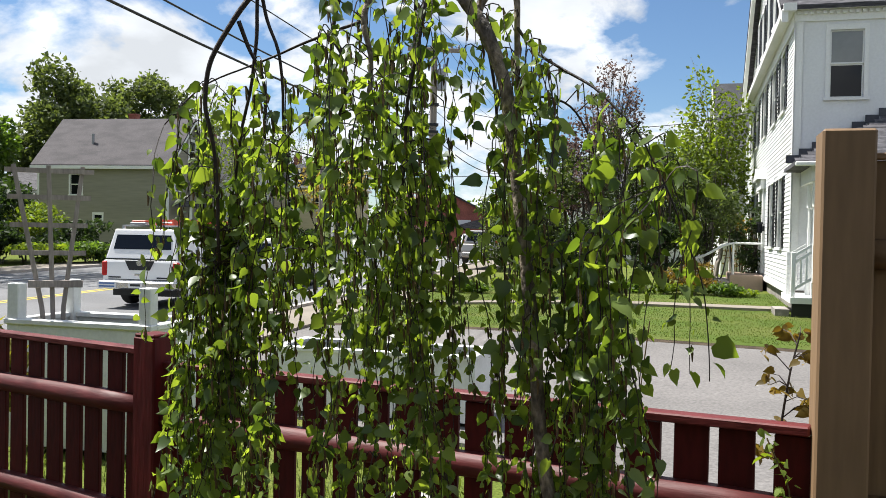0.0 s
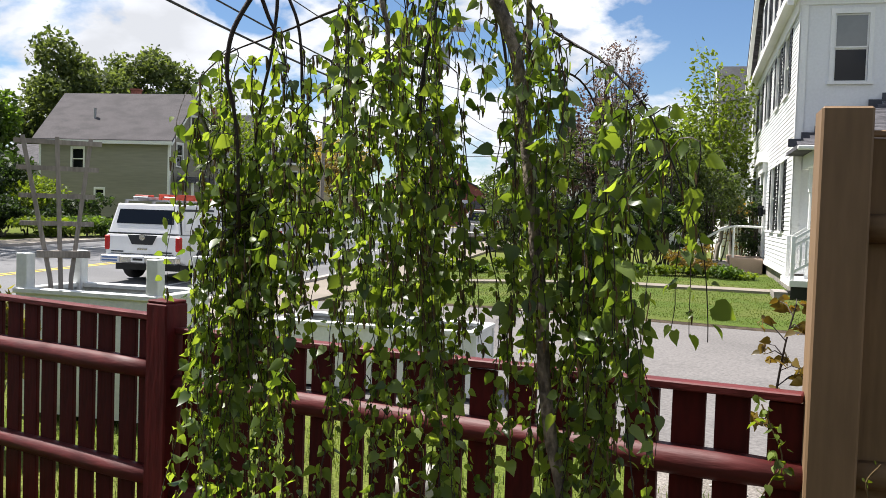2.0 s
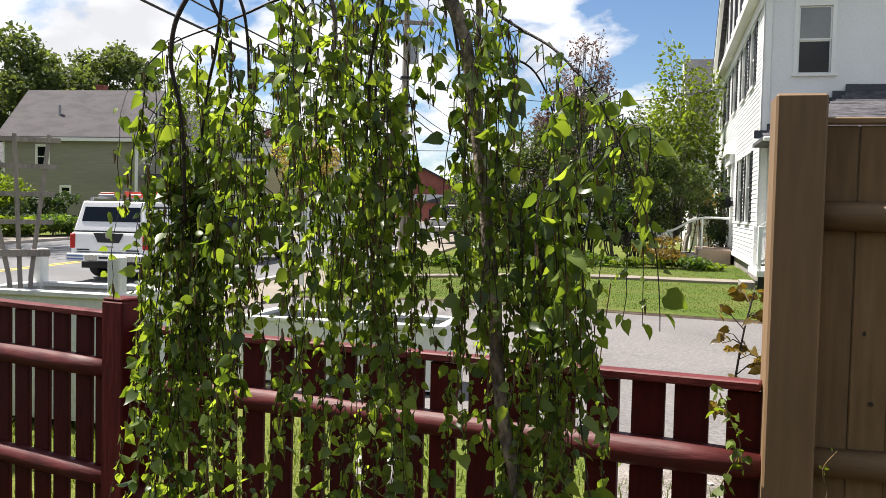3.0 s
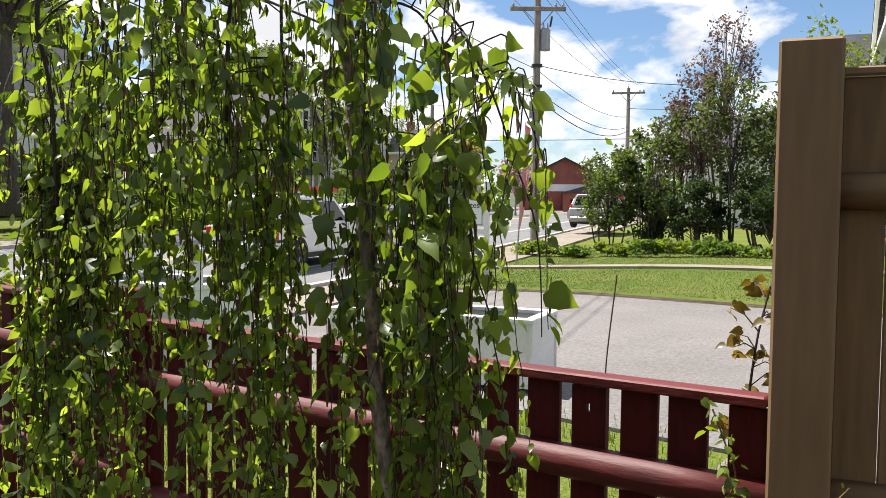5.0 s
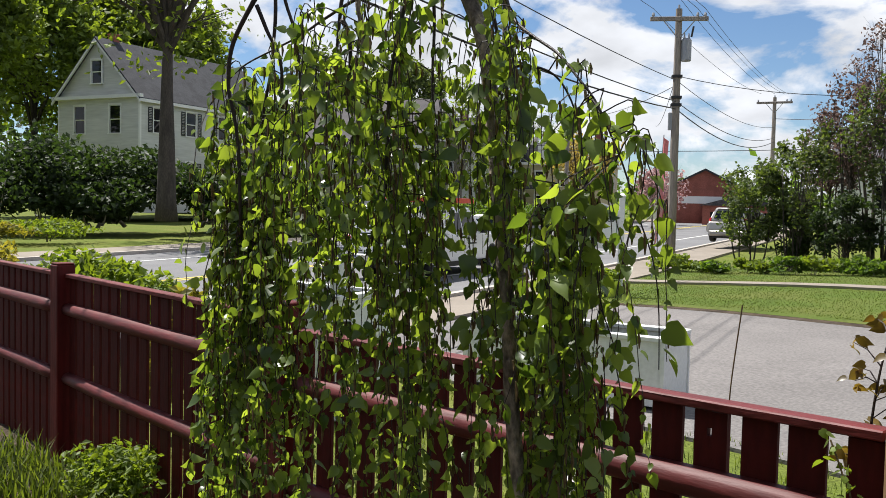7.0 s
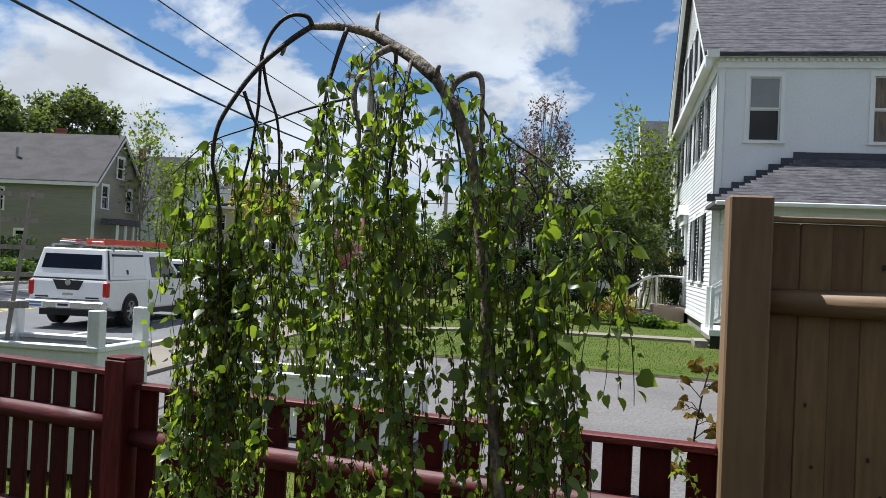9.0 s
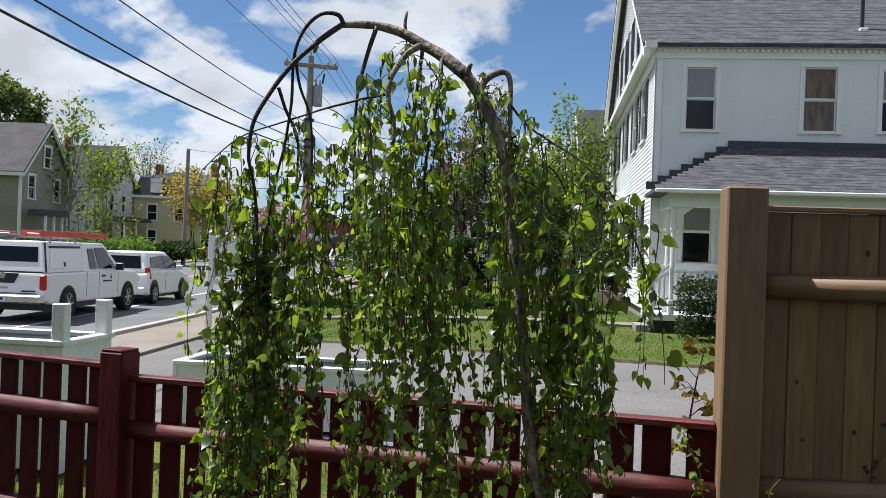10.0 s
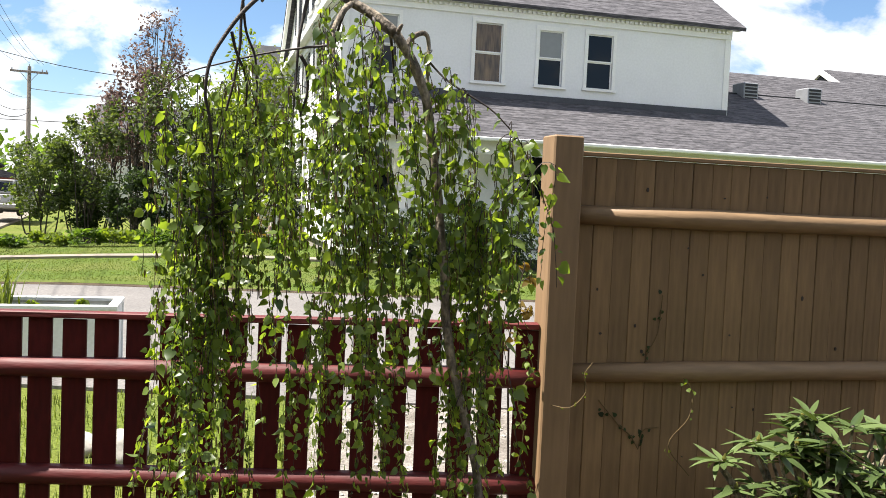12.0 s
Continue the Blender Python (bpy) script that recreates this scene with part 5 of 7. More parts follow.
def pickup():
    ob = thing("pickup_truck", pose(-15.345, 11.32, -0.155, 0, 0, 18.3), "white pickup truck with a bed cap parked at the kerb", "truck")
    w = 0.91
    bm = prism(bmesh.new(), [(0.10, 0.48), (0.05, 0.60), (0.06, 1.06), (4.05, 1.08), (4.95, 1.02), (5.18, 0.92), (5.22, 0.50), (5.05, 0.38), (0.4, 0.38)], -w, w, SWAP)
    bmesh.ops.bevel(bm, geom=bm.edges[:], offset=0.05, segments=2, affect="EDGES", profile=0.6)
    part("body", bm, CAR_WHITE, ob, smooth=False)
    part("cab", frustum((0.88, 1.98, 4.15, 1.05), (0.70, 2.15, 3.35, 1.74), 0.05), CAR_WHITE, ob)
    cap = part("bed_cap", frustum((0.88, 0.10, 2.0, 1.07), (0.74, 0.26, 2.0, 1.75), 0.035), CAR_WHITE, ob, "white bed cap")

    def lerp_w(z, lo, hi, z0, z1):
        return lo + (hi - lo) * (z - z0) / (z1 - z0)
    # cap: rear glass, side panels with dark edges
    part("rear_glass", on_face([(-0.70, 0.155, 1.30), (0.70, 0.155, 1.30), (0.66, 0.235, 1.62), (-0.66, 0.235, 1.62)], (0, -0.012, 0.004)), GLASS, cap)
    part("rear_seam", on_face([(-0.86, 0.09, 1.075), (0.86, 0.09, 1.075), (0.86, 0.092, 1.095), (-0.86, 0.092, 1.095)], (0, -0.012, 0)), BLACK, cap)
    for s in (-1, 1):
        p = [(0.35, 1.16), (1.9, 1.16), (1.9, 1.60), (0.5, 1.60)]
        part("cap_window", on_face([(s * (lerp_w(z, 0.88, 0.74, 1.07, 1.75) + 0.002), y, z) for y, z in p], (s * 0.012, 0, 0.003)), CAR_WHITE, cap)
        part("cap_seam", on_face([(s * (lerp_w(z, 0.88, 0.74, 1.07, 1.75) + 0.002), y, z) for y, z in ((0.46, 1.60), (1.92, 1.60), (1.92, 1.65), (0.46, 1.65))], (s * 0.02, 0, 0.003)), BLACK, cap)
        part("cap_edge", on_face([(s * (lerp_w(z, 0.88, 0.74, 1.07, 1.75) + 0.002), y, z) for y, z in ((0.14, 1.08), (0.19, 1.08), (0.34, 1.72), (0.29, 1.72))], (s * 0.015, 0, 0.003)), BLACK, cap)
        part("cap_latch", on_face([(s * (lerp_w(z, 0.88, 0.74, 1.07, 1.75) + 0.014), y, z) for y, z in ((1.0, 1.2), (1.08, 1.2), (1.08, 1.3), (1.0, 1.3))], (s * 0.012, 0, 0)), BLACK, cap)
        # cab windows, door lines, handles, mirrors
        for q in ([(2.30, 1.12), (2.68, 1.12), (2.68, 1.60), (2.36, 1.60)], [(2.76, 1.12), (3.78, 1.12), (3.30, 1.62), (2.76, 1.62)]):
            part("side_window", on_face([(s * (lerp_w(z, 0.88, 0.70, 1.05, 1.74) + 0.004), y, z) for y, z in q], (s * 0.010, 0, 0.003)), GLASS, ob)
        for y in (2.06, 2.72, 3.82):
            part("door_seam", box(s * w - 0.004, s * w + 0.004, y, y + 0.014, 0.5, 1.05), BLACK, ob)
        part("door_handle", box(s * w - 0.01, s * w + 0.025, 2.86, 3.04, 0.93, 0.97), BLACK, ob)
        part("mirror", box(min(s * 0.92, s * 1.12), max(s * 0.92, s * 1.12), 3.60, 3.70, 1.08, 1.26, bevel=0.02), BLACK, ob)
        part("door_writing", box(s * w - 0.002, s * w + 0.006, 2.95, 3.45, 0.80, 0.84), DARK_PLASTIC, ob)
        part("door_mark", on_face([(s * (w + 0.001), y, z) for y, z in ((3.35, 0.88), (3.45, 0.88), (3.40, 0.98))], (s * 0.006, 0, 0)), DARK_PLASTIC, ob)
        part("tail_lamp", box(min(s * 0.80, s * 0.93), max(s * 0.80, s * 0.93), 0.03, 0.15, 0.70, 1.03, bevel=0.025), LAMP_RED, ob, "red tail lamp")
        part("head_lamp", box(min(s * 0.55, s * 0.9), max(s * 0.55, s * 0.9), 5.10, 5.22, 0.72, 0.90, bevel=0.02), CHROME, ob)
        for y in (1.15, 4.45):
            arch(ob, s * (w + 0.001), y, 0.42)
            wheel(ob, s * 0.825, y, 0.37, 0.24)
    part("windscreen", on_face([(-0.76, 4.02, 1.10), (0.76, 4.02, 1.10), (0.62, 3.40, 1.70), (-0.62, 3.40, 1.70)], (0, 0.012, 0.012)), GLASS, ob)
    part("tailgate_seam", box(-0.76, 0.76, 0.045, 0.052, 0.62, 0.635), BLACK, ob)
    part("gate_panel", on_face([(-0.25, 0.05, 0.84), (0.25, 0.05, 0.84), (0.36, 0.05, 1.05), (-0.36, 0.05, 1.05)], (0, -0.012, 0)), DARK_PLASTIC, ob, "dark tailgate handle panel")
    part("gate_badge", tube(bmesh.new(), [(0, 0.045, 1.0), (0, 0.028, 1.0)], 0.07, 14), CHROME, ob)
    part("gate_writing", box(-0.12, 0.12, 0.04, 0.05, 0.72, 0.76), CHROME, ob)
    part("gate_writing", box(0.42, 0.72, 0.04, 0.05, 0.66, 0.69), DARK_PLASTIC, ob)
    part("gate_writing", box(-0.76, -0.46, 0.04, 0.05, 0.66, 0.69), DARK_PLASTIC, ob)
    bump = part("bumper", box(-0.92, 0.92, -0.12, 0.10, 0.42, 0.60, bevel=0.03), CHROME, ob, "chrome rear bumper")
    plate_ = part("number_plate", box(-0.16, 0.16, -0.135, -0.12, 0.45, 0.58), WHITE, bump)
    part("plate_bar", box(-0.12, 0.12, -0.138, -0.134, 0.49, 0.54), DARK_PLASTIC, plate_)
    tag = part("bumper_tag", box(-0.92, -0.46, -0.135, -0.12, 0.44, 0.58), WHITE, bump, "white tag with two blue bars")
    for z in (0.46, 0.525):
        part("tag_bar", box(-0.88, -0.50, -0.138, -0.134, z, z + 0.035), BLUE_TAG, tag)
    part("underside", box(-0.8, 0.8, 0.3, 5.0, 0.25, 0.40), BLACK, ob)
    for y in (0.55, 1.75):
        rk = part("roof_rack", box(-0.74, 0.74, y, y + 0.05, 1.81, 1.85), METAL_GREY, cap)
        for s in (-1, 1):
            part("rack_foot", box(s * 0.72 - 0.03, s * 0.72 + 0.03, y, y + 0.05, 1.70, 1.81), METAL_GREY, rk)
    lad = thing("ladder", pose(-15.345, 11.32, -0.155, 0, 0, 18.3), "red fibreglass ladder lying on the truck's roof rack", "ladder")
    for x in (0.12, 0.52):
        part("ladder_rail", box(x, x + 0.04, 0.5, 3.95, 1.85, 1.98, bevel=0.005), LADDER_RED, lad)
    for k in range(11):
        part("rung", tube(bmesh.new(), [(0.14, 0.65 + k * 0.3, 1.91), (0.54, 0.65 + k * 0.3, 1.91)], 0.016, 6), METAL_GREY, lad)
    st = thing("folded_step", pose(-15.345, 11.32, -0.155, 0, 0, 18.3), "folded step stool tied on the roof rack", "step stool")
    part("step_frame", box(-0.40, -0.02, 0.3, 0.95, 1.85, 1.91, bevel=0.01), METAL_GREY, st)
    part("step_tread", box(-0.38, -0.04, 0.35, 0.60, 1.91, 1.95, bevel=0.01), LADDER_RED, st)


pickup()


def hatchback(name, m, paint, label, length=3.6):
    ob = thing(name, m, label, "car")
    w, h = 0.82, 1.50
    L = length
    bm = prism(bmesh.new(), [(0.04, 0.35), (0.0, 0.55), (0.05, 0.88), (0.25, 0.95), (L * 0.74, 0.96), (L - 0.25, 0.82), (L - 0.03, 0.66), (L, 0.42), (L - 0.12, 0.26), (0.2, 0.26)], -w, w, SWAP)
    bmesh.ops.bevel(bm, geom=bm.edges[:], offset=0.07, segments=3, affect="EDGES", profile=0.6)
    part("body", bm, paint, ob)
    top = part("roof", frustum((0.79, 0.06, L * 0.88, 0.90), (0.60, 0.30, L * 0.55, h), 0.11), paint, ob)

    def hw(z):
        return 0.79 + (0.60 - 0.79) * (z - 0.90) / (h - 0.90)
    part("rear_glass", on_face([(-0.60, 0.108, 1.02), (0.60, 0.108, 1.02), (0.52, 0.244, 1.36), (-0.52, 0.244, 1.36)], (0, -0.02, 0.008)), GLASS, top)
    part("windscreen", on_face([(-0.68, L * 0.836, 0.98), (0.68, L * 0.836, 0.98), (0.56, L * 0.606, 1.40), (-0.56, L * 0.606, 1.40)], (0, 0.02, 0.012)), GLASS, top)
    part("spoiler", box(-0.52, 0.52, 0.22, 0.40, h - 0.07, h - 0.03, bevel=0.01), paint, top)
    for s in (-1, 1):
        for q in ([(0.45, 1.04), (L * 0.40, 1.0), (L * 0.40, 1.38), (0.58, 1.33)], [(L * 0.42, 1.0), (L * 0.77, 1.0), (L * 0.585, 1.36), (L * 0.42, 1.38)]):
            part("side_window", on_face([(s * (hw(z) + 0.006), y, z) for y, z in q], (s * 0.012, 0, 0.004)), GLASS, top)
        part("tail_lamp", on_face([(s * 0.72, 0.10, 0.70), (s * 0.80, 0.30, 0.74), (s * 0.76, 0.26, 1.06), (s * 0.68, 0.13, 1.04)], (s * 0.05, -0.03, 0)), LAMP_RED, ob, "red tail lamp")
        part("head_lamp", box(min(s * 0.5, s * 0.78), max(s * 0.5, s * 0.78), L - 0.18, L - 0.02, 0.62, 0.78, bevel=0.03), CHROME, ob)
        part("mirror", box(min(s * 0.80, s * 0.98), max(s * 0.80, s * 0.98), L * 0.66, L * 0.70, 0.96, 1.10, bevel=0.02), paint, ob)
        part("door_seam", box(s * w - 0.004, s * w + 0.004, L * 0.41, L * 0.415, 0.38, 0.92), BLACK, ob)
        part("door_handle", box(s * w - 0.01, s * w + 0.02, L * 0.44, L * 0.49, 0.82, 0.85), paint, ob)
        for y in (0.58, L - 0.68):
            arch(ob, s * (w + 0.001), y, 0.35)
            wheel(ob, s * 0.765, y, 0.30, 0.19)
    b = part("bumper", box(-0.78, 0.78, -0.04, 0.10, 0.30, 0.52, bevel=0.05), paint, ob)
    p = part("number_plate", box(-0.16, 0.16, -0.012, -0.002, 0.66, 0.78), WHITE, ob)
    part("plate_bar", box(-0.12, 0.12, -0.016, -0.012, 0.70, 0.74), DARK_PLASTIC, p)
    part("underside", box(-0.7, 0.7, 0.3, L - 0.3, 0.18, 0.30), BLACK, ob)
    return ob


hatchback("hatchback_car", pose(-17.3, 17.1, -0.12, 0, 0, 18.5), CAR_WHITE, "small white hatchback car parked in front of the truck")
hatchback("suv_car", pose(-18.2, 33.0, 0.31, 0, 0, 12), SILVER, "silver estate car parked beside the street trees", 4.4)
far = [(-25.5, 46, 19.5, CAR_WHITE, "white car far down the street"), (-22.6, 44.5, 60, SILVER, "grey car parked far down the street"), (-27.5, 52, 19.5, CAR_WHITE, "white van-like car far down the street")]
for x, y, a, mat, lab in far:
    hatchback("car", pose(x, y, ground_z(x, y), 0, 0, a), mat, lab, 4.0)

# ---- utility poles and cables ----
def sag(a, b, drop, n=14):
    a, b = Vector(a), Vector(b)
    return [a.lerp(b, i / n) - Vector((0, 0, drop * 4 * (i / n) * (1 - i / n))) for i in range(n + 1)]


def utility_pole(x, y, h, arm, turn, transformer=False, label="weathered wooden utility pole with a crossarm"):
    z = ground_z(x, y)
    ob = thing("utility_pole", pose(x, y, z - 0.1, 0, 0, turn), label, "utility pole", "utility poles along the street")
    part("pole", tube(bmesh.new(), [(0, 0, 0), (0, 0, h * 0.5), (0, 0, h)], [0.16, 0.14, 0.11], 10), POLE_WOOD, ob)
    a = part("crossarm", box(-arm / 2, arm / 2, -0.17, -0.06, h - 0.42, h - 0.28, bevel=0.01), POLE_WOOD, ob)
    for s in (-1, 1):
        part("brace", tube(bmesh.new(), [(s * 0.5, -0.12, h - 0.42), (s * 0.06, -0.1, h - 0.95)], 0.02, 5), METAL_GREY, a)
    for q in (-arm / 2 + 0.1, arm / 2 - 0.1, arm / 2 - 0.35):
        part("insulator", tube(bmesh.new(), [(q, -0.11, h - 0.28), (q, -0.11, h - 0.22), (q, -0.11, h - 0.14)], [0.03, 0.055, 0.03], 8), METAL_GREY, a)
    part("insulator", tube(bmesh.new(), [(0, 0, h), (0, 0, h + 0.14)], [0.04, 0.03], 8), METAL_GREY, ob)
    if transformer:
        t = part("transformer", tube(bmesh.new(), [(0.27, -0.05, h - 1.75), (0.27, -0.05, h - 1.72), (0.27, -0.05, h - 1.05), (0.27, -0.05, h - 1.0)], [0.15, 0.17, 0.17, 0.13], 14), METAL_GREY, ob, "grey steel transformer can", smooth=False)
        for q in (0.2, 0.34):
            part("bushing", tube(bmesh.new(), [(q, -0.05, h - 1.0), (q, -0.05, h - 0.82)], [0.04, 0.02], 6), METAL_GREY, t)
        part("cutout", tube(bmesh.new(), [(0.42, -0.1, h - 0.95), (0.48, -0.1, h - 0.60)], 0.035, 6), DARK_PLASTIC, ob)
        part("meter_box", box(-0.24, -0.1, -0.06, 0.06, h - 4.05, h - 3.45, bevel=0.02), METAL_GREY, ob)
        for k, q in enumerate((h - 2.3, h - 3.0, h - 3.25)):
            part("clamp", box(-0.17, 0.17, -0.17, 0.17, q, q + 0.09), DARK_PLASTIC, ob)
    return ob


utility_pole(-15.65, 24.5, 8.55, 1.9, 38, True, "weathered wooden utility pole with a transformer and crossarm")
utility_pole(-26.3, 53.6, 9.0, 2.2, 22)
utility_pole(-3.6, -9.9, 8.0, 1.9, 20, False, "weathered wooden utility pole behind the garden")


def lath_pole(x, y, h, lean, r, mat, name, label, cat):
    z = ground_z(x, y)
    ob = thing(name, pose(x, y, z, 0, lean, 0), label, cat)
    part("pole", tube(bmesh.new(), [(0, 0, 0), (0, 0, h)], [r, r * 0.8], 8), mat, ob)
    return ob


lath_pole(-36.6, 45.2, 7.6, 0.8, 0.15, POLE_WOOD, "street_pole", "thin weathered wooden pole across the street", "pole")


def cable(pts, r, label):
    ob = tagged(part("cable", tube(bmesh.new(), pts, r, 5, cap=False), WIRE), label, "cable", "overhead cables")
    return ob


P1, P2, P0 = Vector((-15.65, 24.5, 0.26)), Vector((-26.3, 53.6, 0.53)), Vector((-3.6, -9.9, 0.0))
AX = Vector((math.cos(radians(38)), math.sin(radians(38)), 0))
for q in (-0.85, 0.0, 0.6, 0.85):
    top = 8.15 if q else 8.5
    cable(sag(P1 + AX * q + Vector((0, 0, top)), P2 + AX * q + Vector((0, 0, 8.8)), 0.4), 0.009, "thin overhead power line between poles")
    cable(sag(P1 + AX * q + Vector((0, 0, top)), P0 + AX * q + Vector((0, 0, top - 0.1)), 0.35), 0.009, "thin overhead power line between poles")
for zz, r, d in ((5.75, 0.012, 0.5), (5.05, 0.016, 0.6), (4.8, 0.021, 0.75)):
    cable(sag(P1 + Vector((0, 0, zz)), P2 + Vector((0, 0, zz + 0.9)), d), r, "thick black overhead cable between poles")
    cable(sag(P1 + Vector((0, 0, zz)), P0 + Vector((0, 0, zz + 0.2)), d * 0.8), r, "thick black overhead cable between poles")
cable(sag(P1 + Vector((0, 0, 6.0)), (-38, 58, 8.16), 0.5), 0.012, "thin overhead cable across the street")
cable(sag(P1 + Vector((0, 0, 5.6)), (-36.6, 45.2, 7.86), 0.5), 0.012, "thin overhead cable across the street")
cable(sag(P1 + Vector((0, 0, 5.9)), (-5.4, 28.6, 5.92), 0.7), 0.012, "service cable from the pole to the white house")
cable(sag(P2 + Vector((0, 0, 7.2)), (8, 46, 7.41), 0.8), 0.02, "thick black overhead cable behind the house")
cable(sag((-60, 48, 6.97), (-22, 62, 6.31), 0.5), 0.025, "black overhead cable across the street far off")

# ---- estate sign on the lawn ----


def text_mesh(body, size, depth=0.004):
    cu = bpy.data.curves.new("writing", "FONT")
    cu.body, cu.size, cu.extrude, cu.align_x = body, size, depth, "CENTER"
    ob = bpy.data.objects.new("writing", cu)
    scene.collection.objects.link(ob)
    bpy.context.view_layer.update()
    me = bpy.data.meshes.new_from_object(ob.evaluated_get(bpy.context.evaluated_depsgraph_get()))
    bpy.data.objects.remove(ob)
    return me


def estate_sign():
    a, b = Vector((-10.12, 11.40)), Vector((-9.01, 11.99))
    d = (b - a)
    turn = math.degrees(math.atan2(d.y, d.x))
    w = d.length
    ob = thing("estate_sign", pose(a.x, a.y, 0.11, 0, 0, turn), "white wooden estate name sign with an arched top on the lawn", "sign")
    for x in (0, w):
        p = part("post", box(x - 0.05, x + 0.05, -0.05, 0.05, -0.05, 1.76, bevel=0.006), WHITE, ob)
        part("post_cap", tube(bmesh.new(), [(x, 0, 1.76), (x, 0, 1.78), (x, 0, 1.83)], [0.09, 0.085, 0.02], 4), WHITE, p)

    def board(inset, y0, y1, mat, name, parent):
        x0, x1, z0, z1, zc = 0.055 + inset, w - 0.055 - inset, 0.93 + inset, 1.50 - inset, 1.67 - inset
        pts = [(x0, z0), (x1, z0), (x1, z1)]
        for k in range(1, 12):
            t = k / 12
            pts.append((x1 + (x0 - x1) * t, z1 + (zc - z1) * math.sin(math.pi * t)))
        pts.append((x0, z1))
        return part(name, prism(bmesh.new(), pts, y0, y1), mat, parent)
    pan = board(0.0, -0.02, 0.02, WHITE, "panel", ob)
    board(0.025, -0.026, -0.021, SIGN_EDGE, "border", pan)
    board(0.04, -0.030, -0.026, SIGN_FACE, "face", pan)
    part("lower_rail", box(0.05, w - 0.05, -0.03, 0.03, 0.78, 0.88), WHITE, ob)
    for body, size, z in (("Berwick Estates", 0.155, 1.28), ("New Communities", 0.085, 1.175)):
        me = text_mesh(body, size)
        me.materials.append(SIGN_INK)
        o = new("writing", me)
        o.matrix_basis = pose(w / 2, -0.032, z, 90, 0, 0)
        o.parent = pan
    for x0, x1, z in ((0.36, 0.90, 1.115), (0.48, 0.78, 1.02)):
        part("writing_bar", box(x0, x1, -0.034, -0.030, z, z + (0.035 if z > 1.15 else 0.02)), SIGN_INK, pan)
    bm = bmesh.new()
    for s in (-1, 1):
        tube(bm, smooth_line([(w / 2, -0.033, 1.43), (w / 2 + s * 0.03, -0.033, 1.48), (w / 2 + s * 0.035, -0.033, 1.54), (w / 2 + s * 0.015, -0.033, 1.56)]), 0.007, 5)
    part("emblem", bm, SIGN_EDGE, pan)


estate_sign()


def feather_flag():
    x, y = -11.8, 17.4
    ob = thing("feather_flag", pose(x, y, ground_z(x, y), 0, 3.5, 0), "tall thin red feather flag on a pole by the lawn", "flag")
    part("pole", tube(bmesh.new(), [(0, 0, 0), (0, 0, 3.6)], [0.022, 0.012], 6), METAL_GREY, ob)
    bm = bmesh.new()
    n = 12
    rows = []
    for i in range(n + 1):
        t = i / n
        z = 0.95 + 2.6 * t
        wd = 0.16 * math.sin(math.pi * min(1, 0.25 + 0.75 * (1 - t))) + 0.02
        rows.append([bm.verts.new((0.02 + wd * k / 3 * 0.8, 0.05 * math.sin(z * 3 + k), z - 0.1 * k / 3)) for k in range(4)])
    for a, b in zip(rows, rows[1:]):
        for k in range(3):
            bm.faces.new((a[k], a[k + 1], b[k + 1], b[k]))
    part("cloth", bm, FLAG, ob)


feather_flag()


def planter(x0, y0, w, d, h, posts, label):
    """A long box whose front left corner stands at x0, y0, set square to the house."""
    z = ground_z(x0, y0) - 0.03
    ob = thing("planter_box", pose(x0, y0, z, 0, 0, 14.3), label, "planter", "white planter boxes on the drive")
    t = 0.04
    for a in ((0, w, 0, t), (0, w, d - t, d), (0, t, t, d - t), (w - t, w, t, d - t)):
        part("side_board", box(a[0], a[1], a[2], a[3], 0.03, h - 0.04), PLANTER_WHITE, ob)
    for a in ((-0.02, w + 0.02, -0.02, 0.065), (-0.02, w + 0.02, d - 0.065, d + 0.02), (-0.02, 0.065, 0.065, d - 0.065), (w - 0.065, w + 0.02, 0.065, d - 0.065)):
        part("rim_board", box(a[0], a[1], a[2], a[3], h - 0.04, h, bevel=0.006), PLANTER_WHITE, ob)
    for xx in () if posts else (0, w):
        for yy in (0, d):
            part("corner_trim", box(xx - 0.015, xx + 0.015, yy - 0.015, yy + 0.015, 0.0, h - 0.04), PLANTER_WHITE, ob)
    bm = bmesh.new()
    nx, ny = 24, 8
    g = [[bm.verts.new((t + (w - 2 * t) * i / nx, t + (d - 2 * t) * j / ny, h - 0.10 + 0.03 * noise.noise(Vector((i * 0.7, j * 0.7, x0))))) for i in range(nx + 1)] for j in range(ny + 1)]
    for j in range(ny):
        for i in range(nx):
            bm.faces.new((g[j][i], g[j][i + 1], g[j + 1][i + 1], g[j + 1][i]))
    part("soil", bm, PLANTER_SOIL, ob)
    if posts:
        for xx in (0.045, w - 0.045):
            for yy in (0.045, d - 0.045):
                part("corner_post", box(xx - 0.048, xx + 0.048, yy - 0.048, yy + 0.048, 0.0, h + 0.26, bevel=0.006), PLANTER_WHITE, ob)
    return ob, z


planter(-4.95, 3.735, 1.84, 0.69, 0.60, False, "white painted wooden planter box with soil and sprouts on the drive")
planter(-5.73, 1.69, 1.20, 0.70, 0.95, True, "tall white painted planter box with corner posts behind the fence")


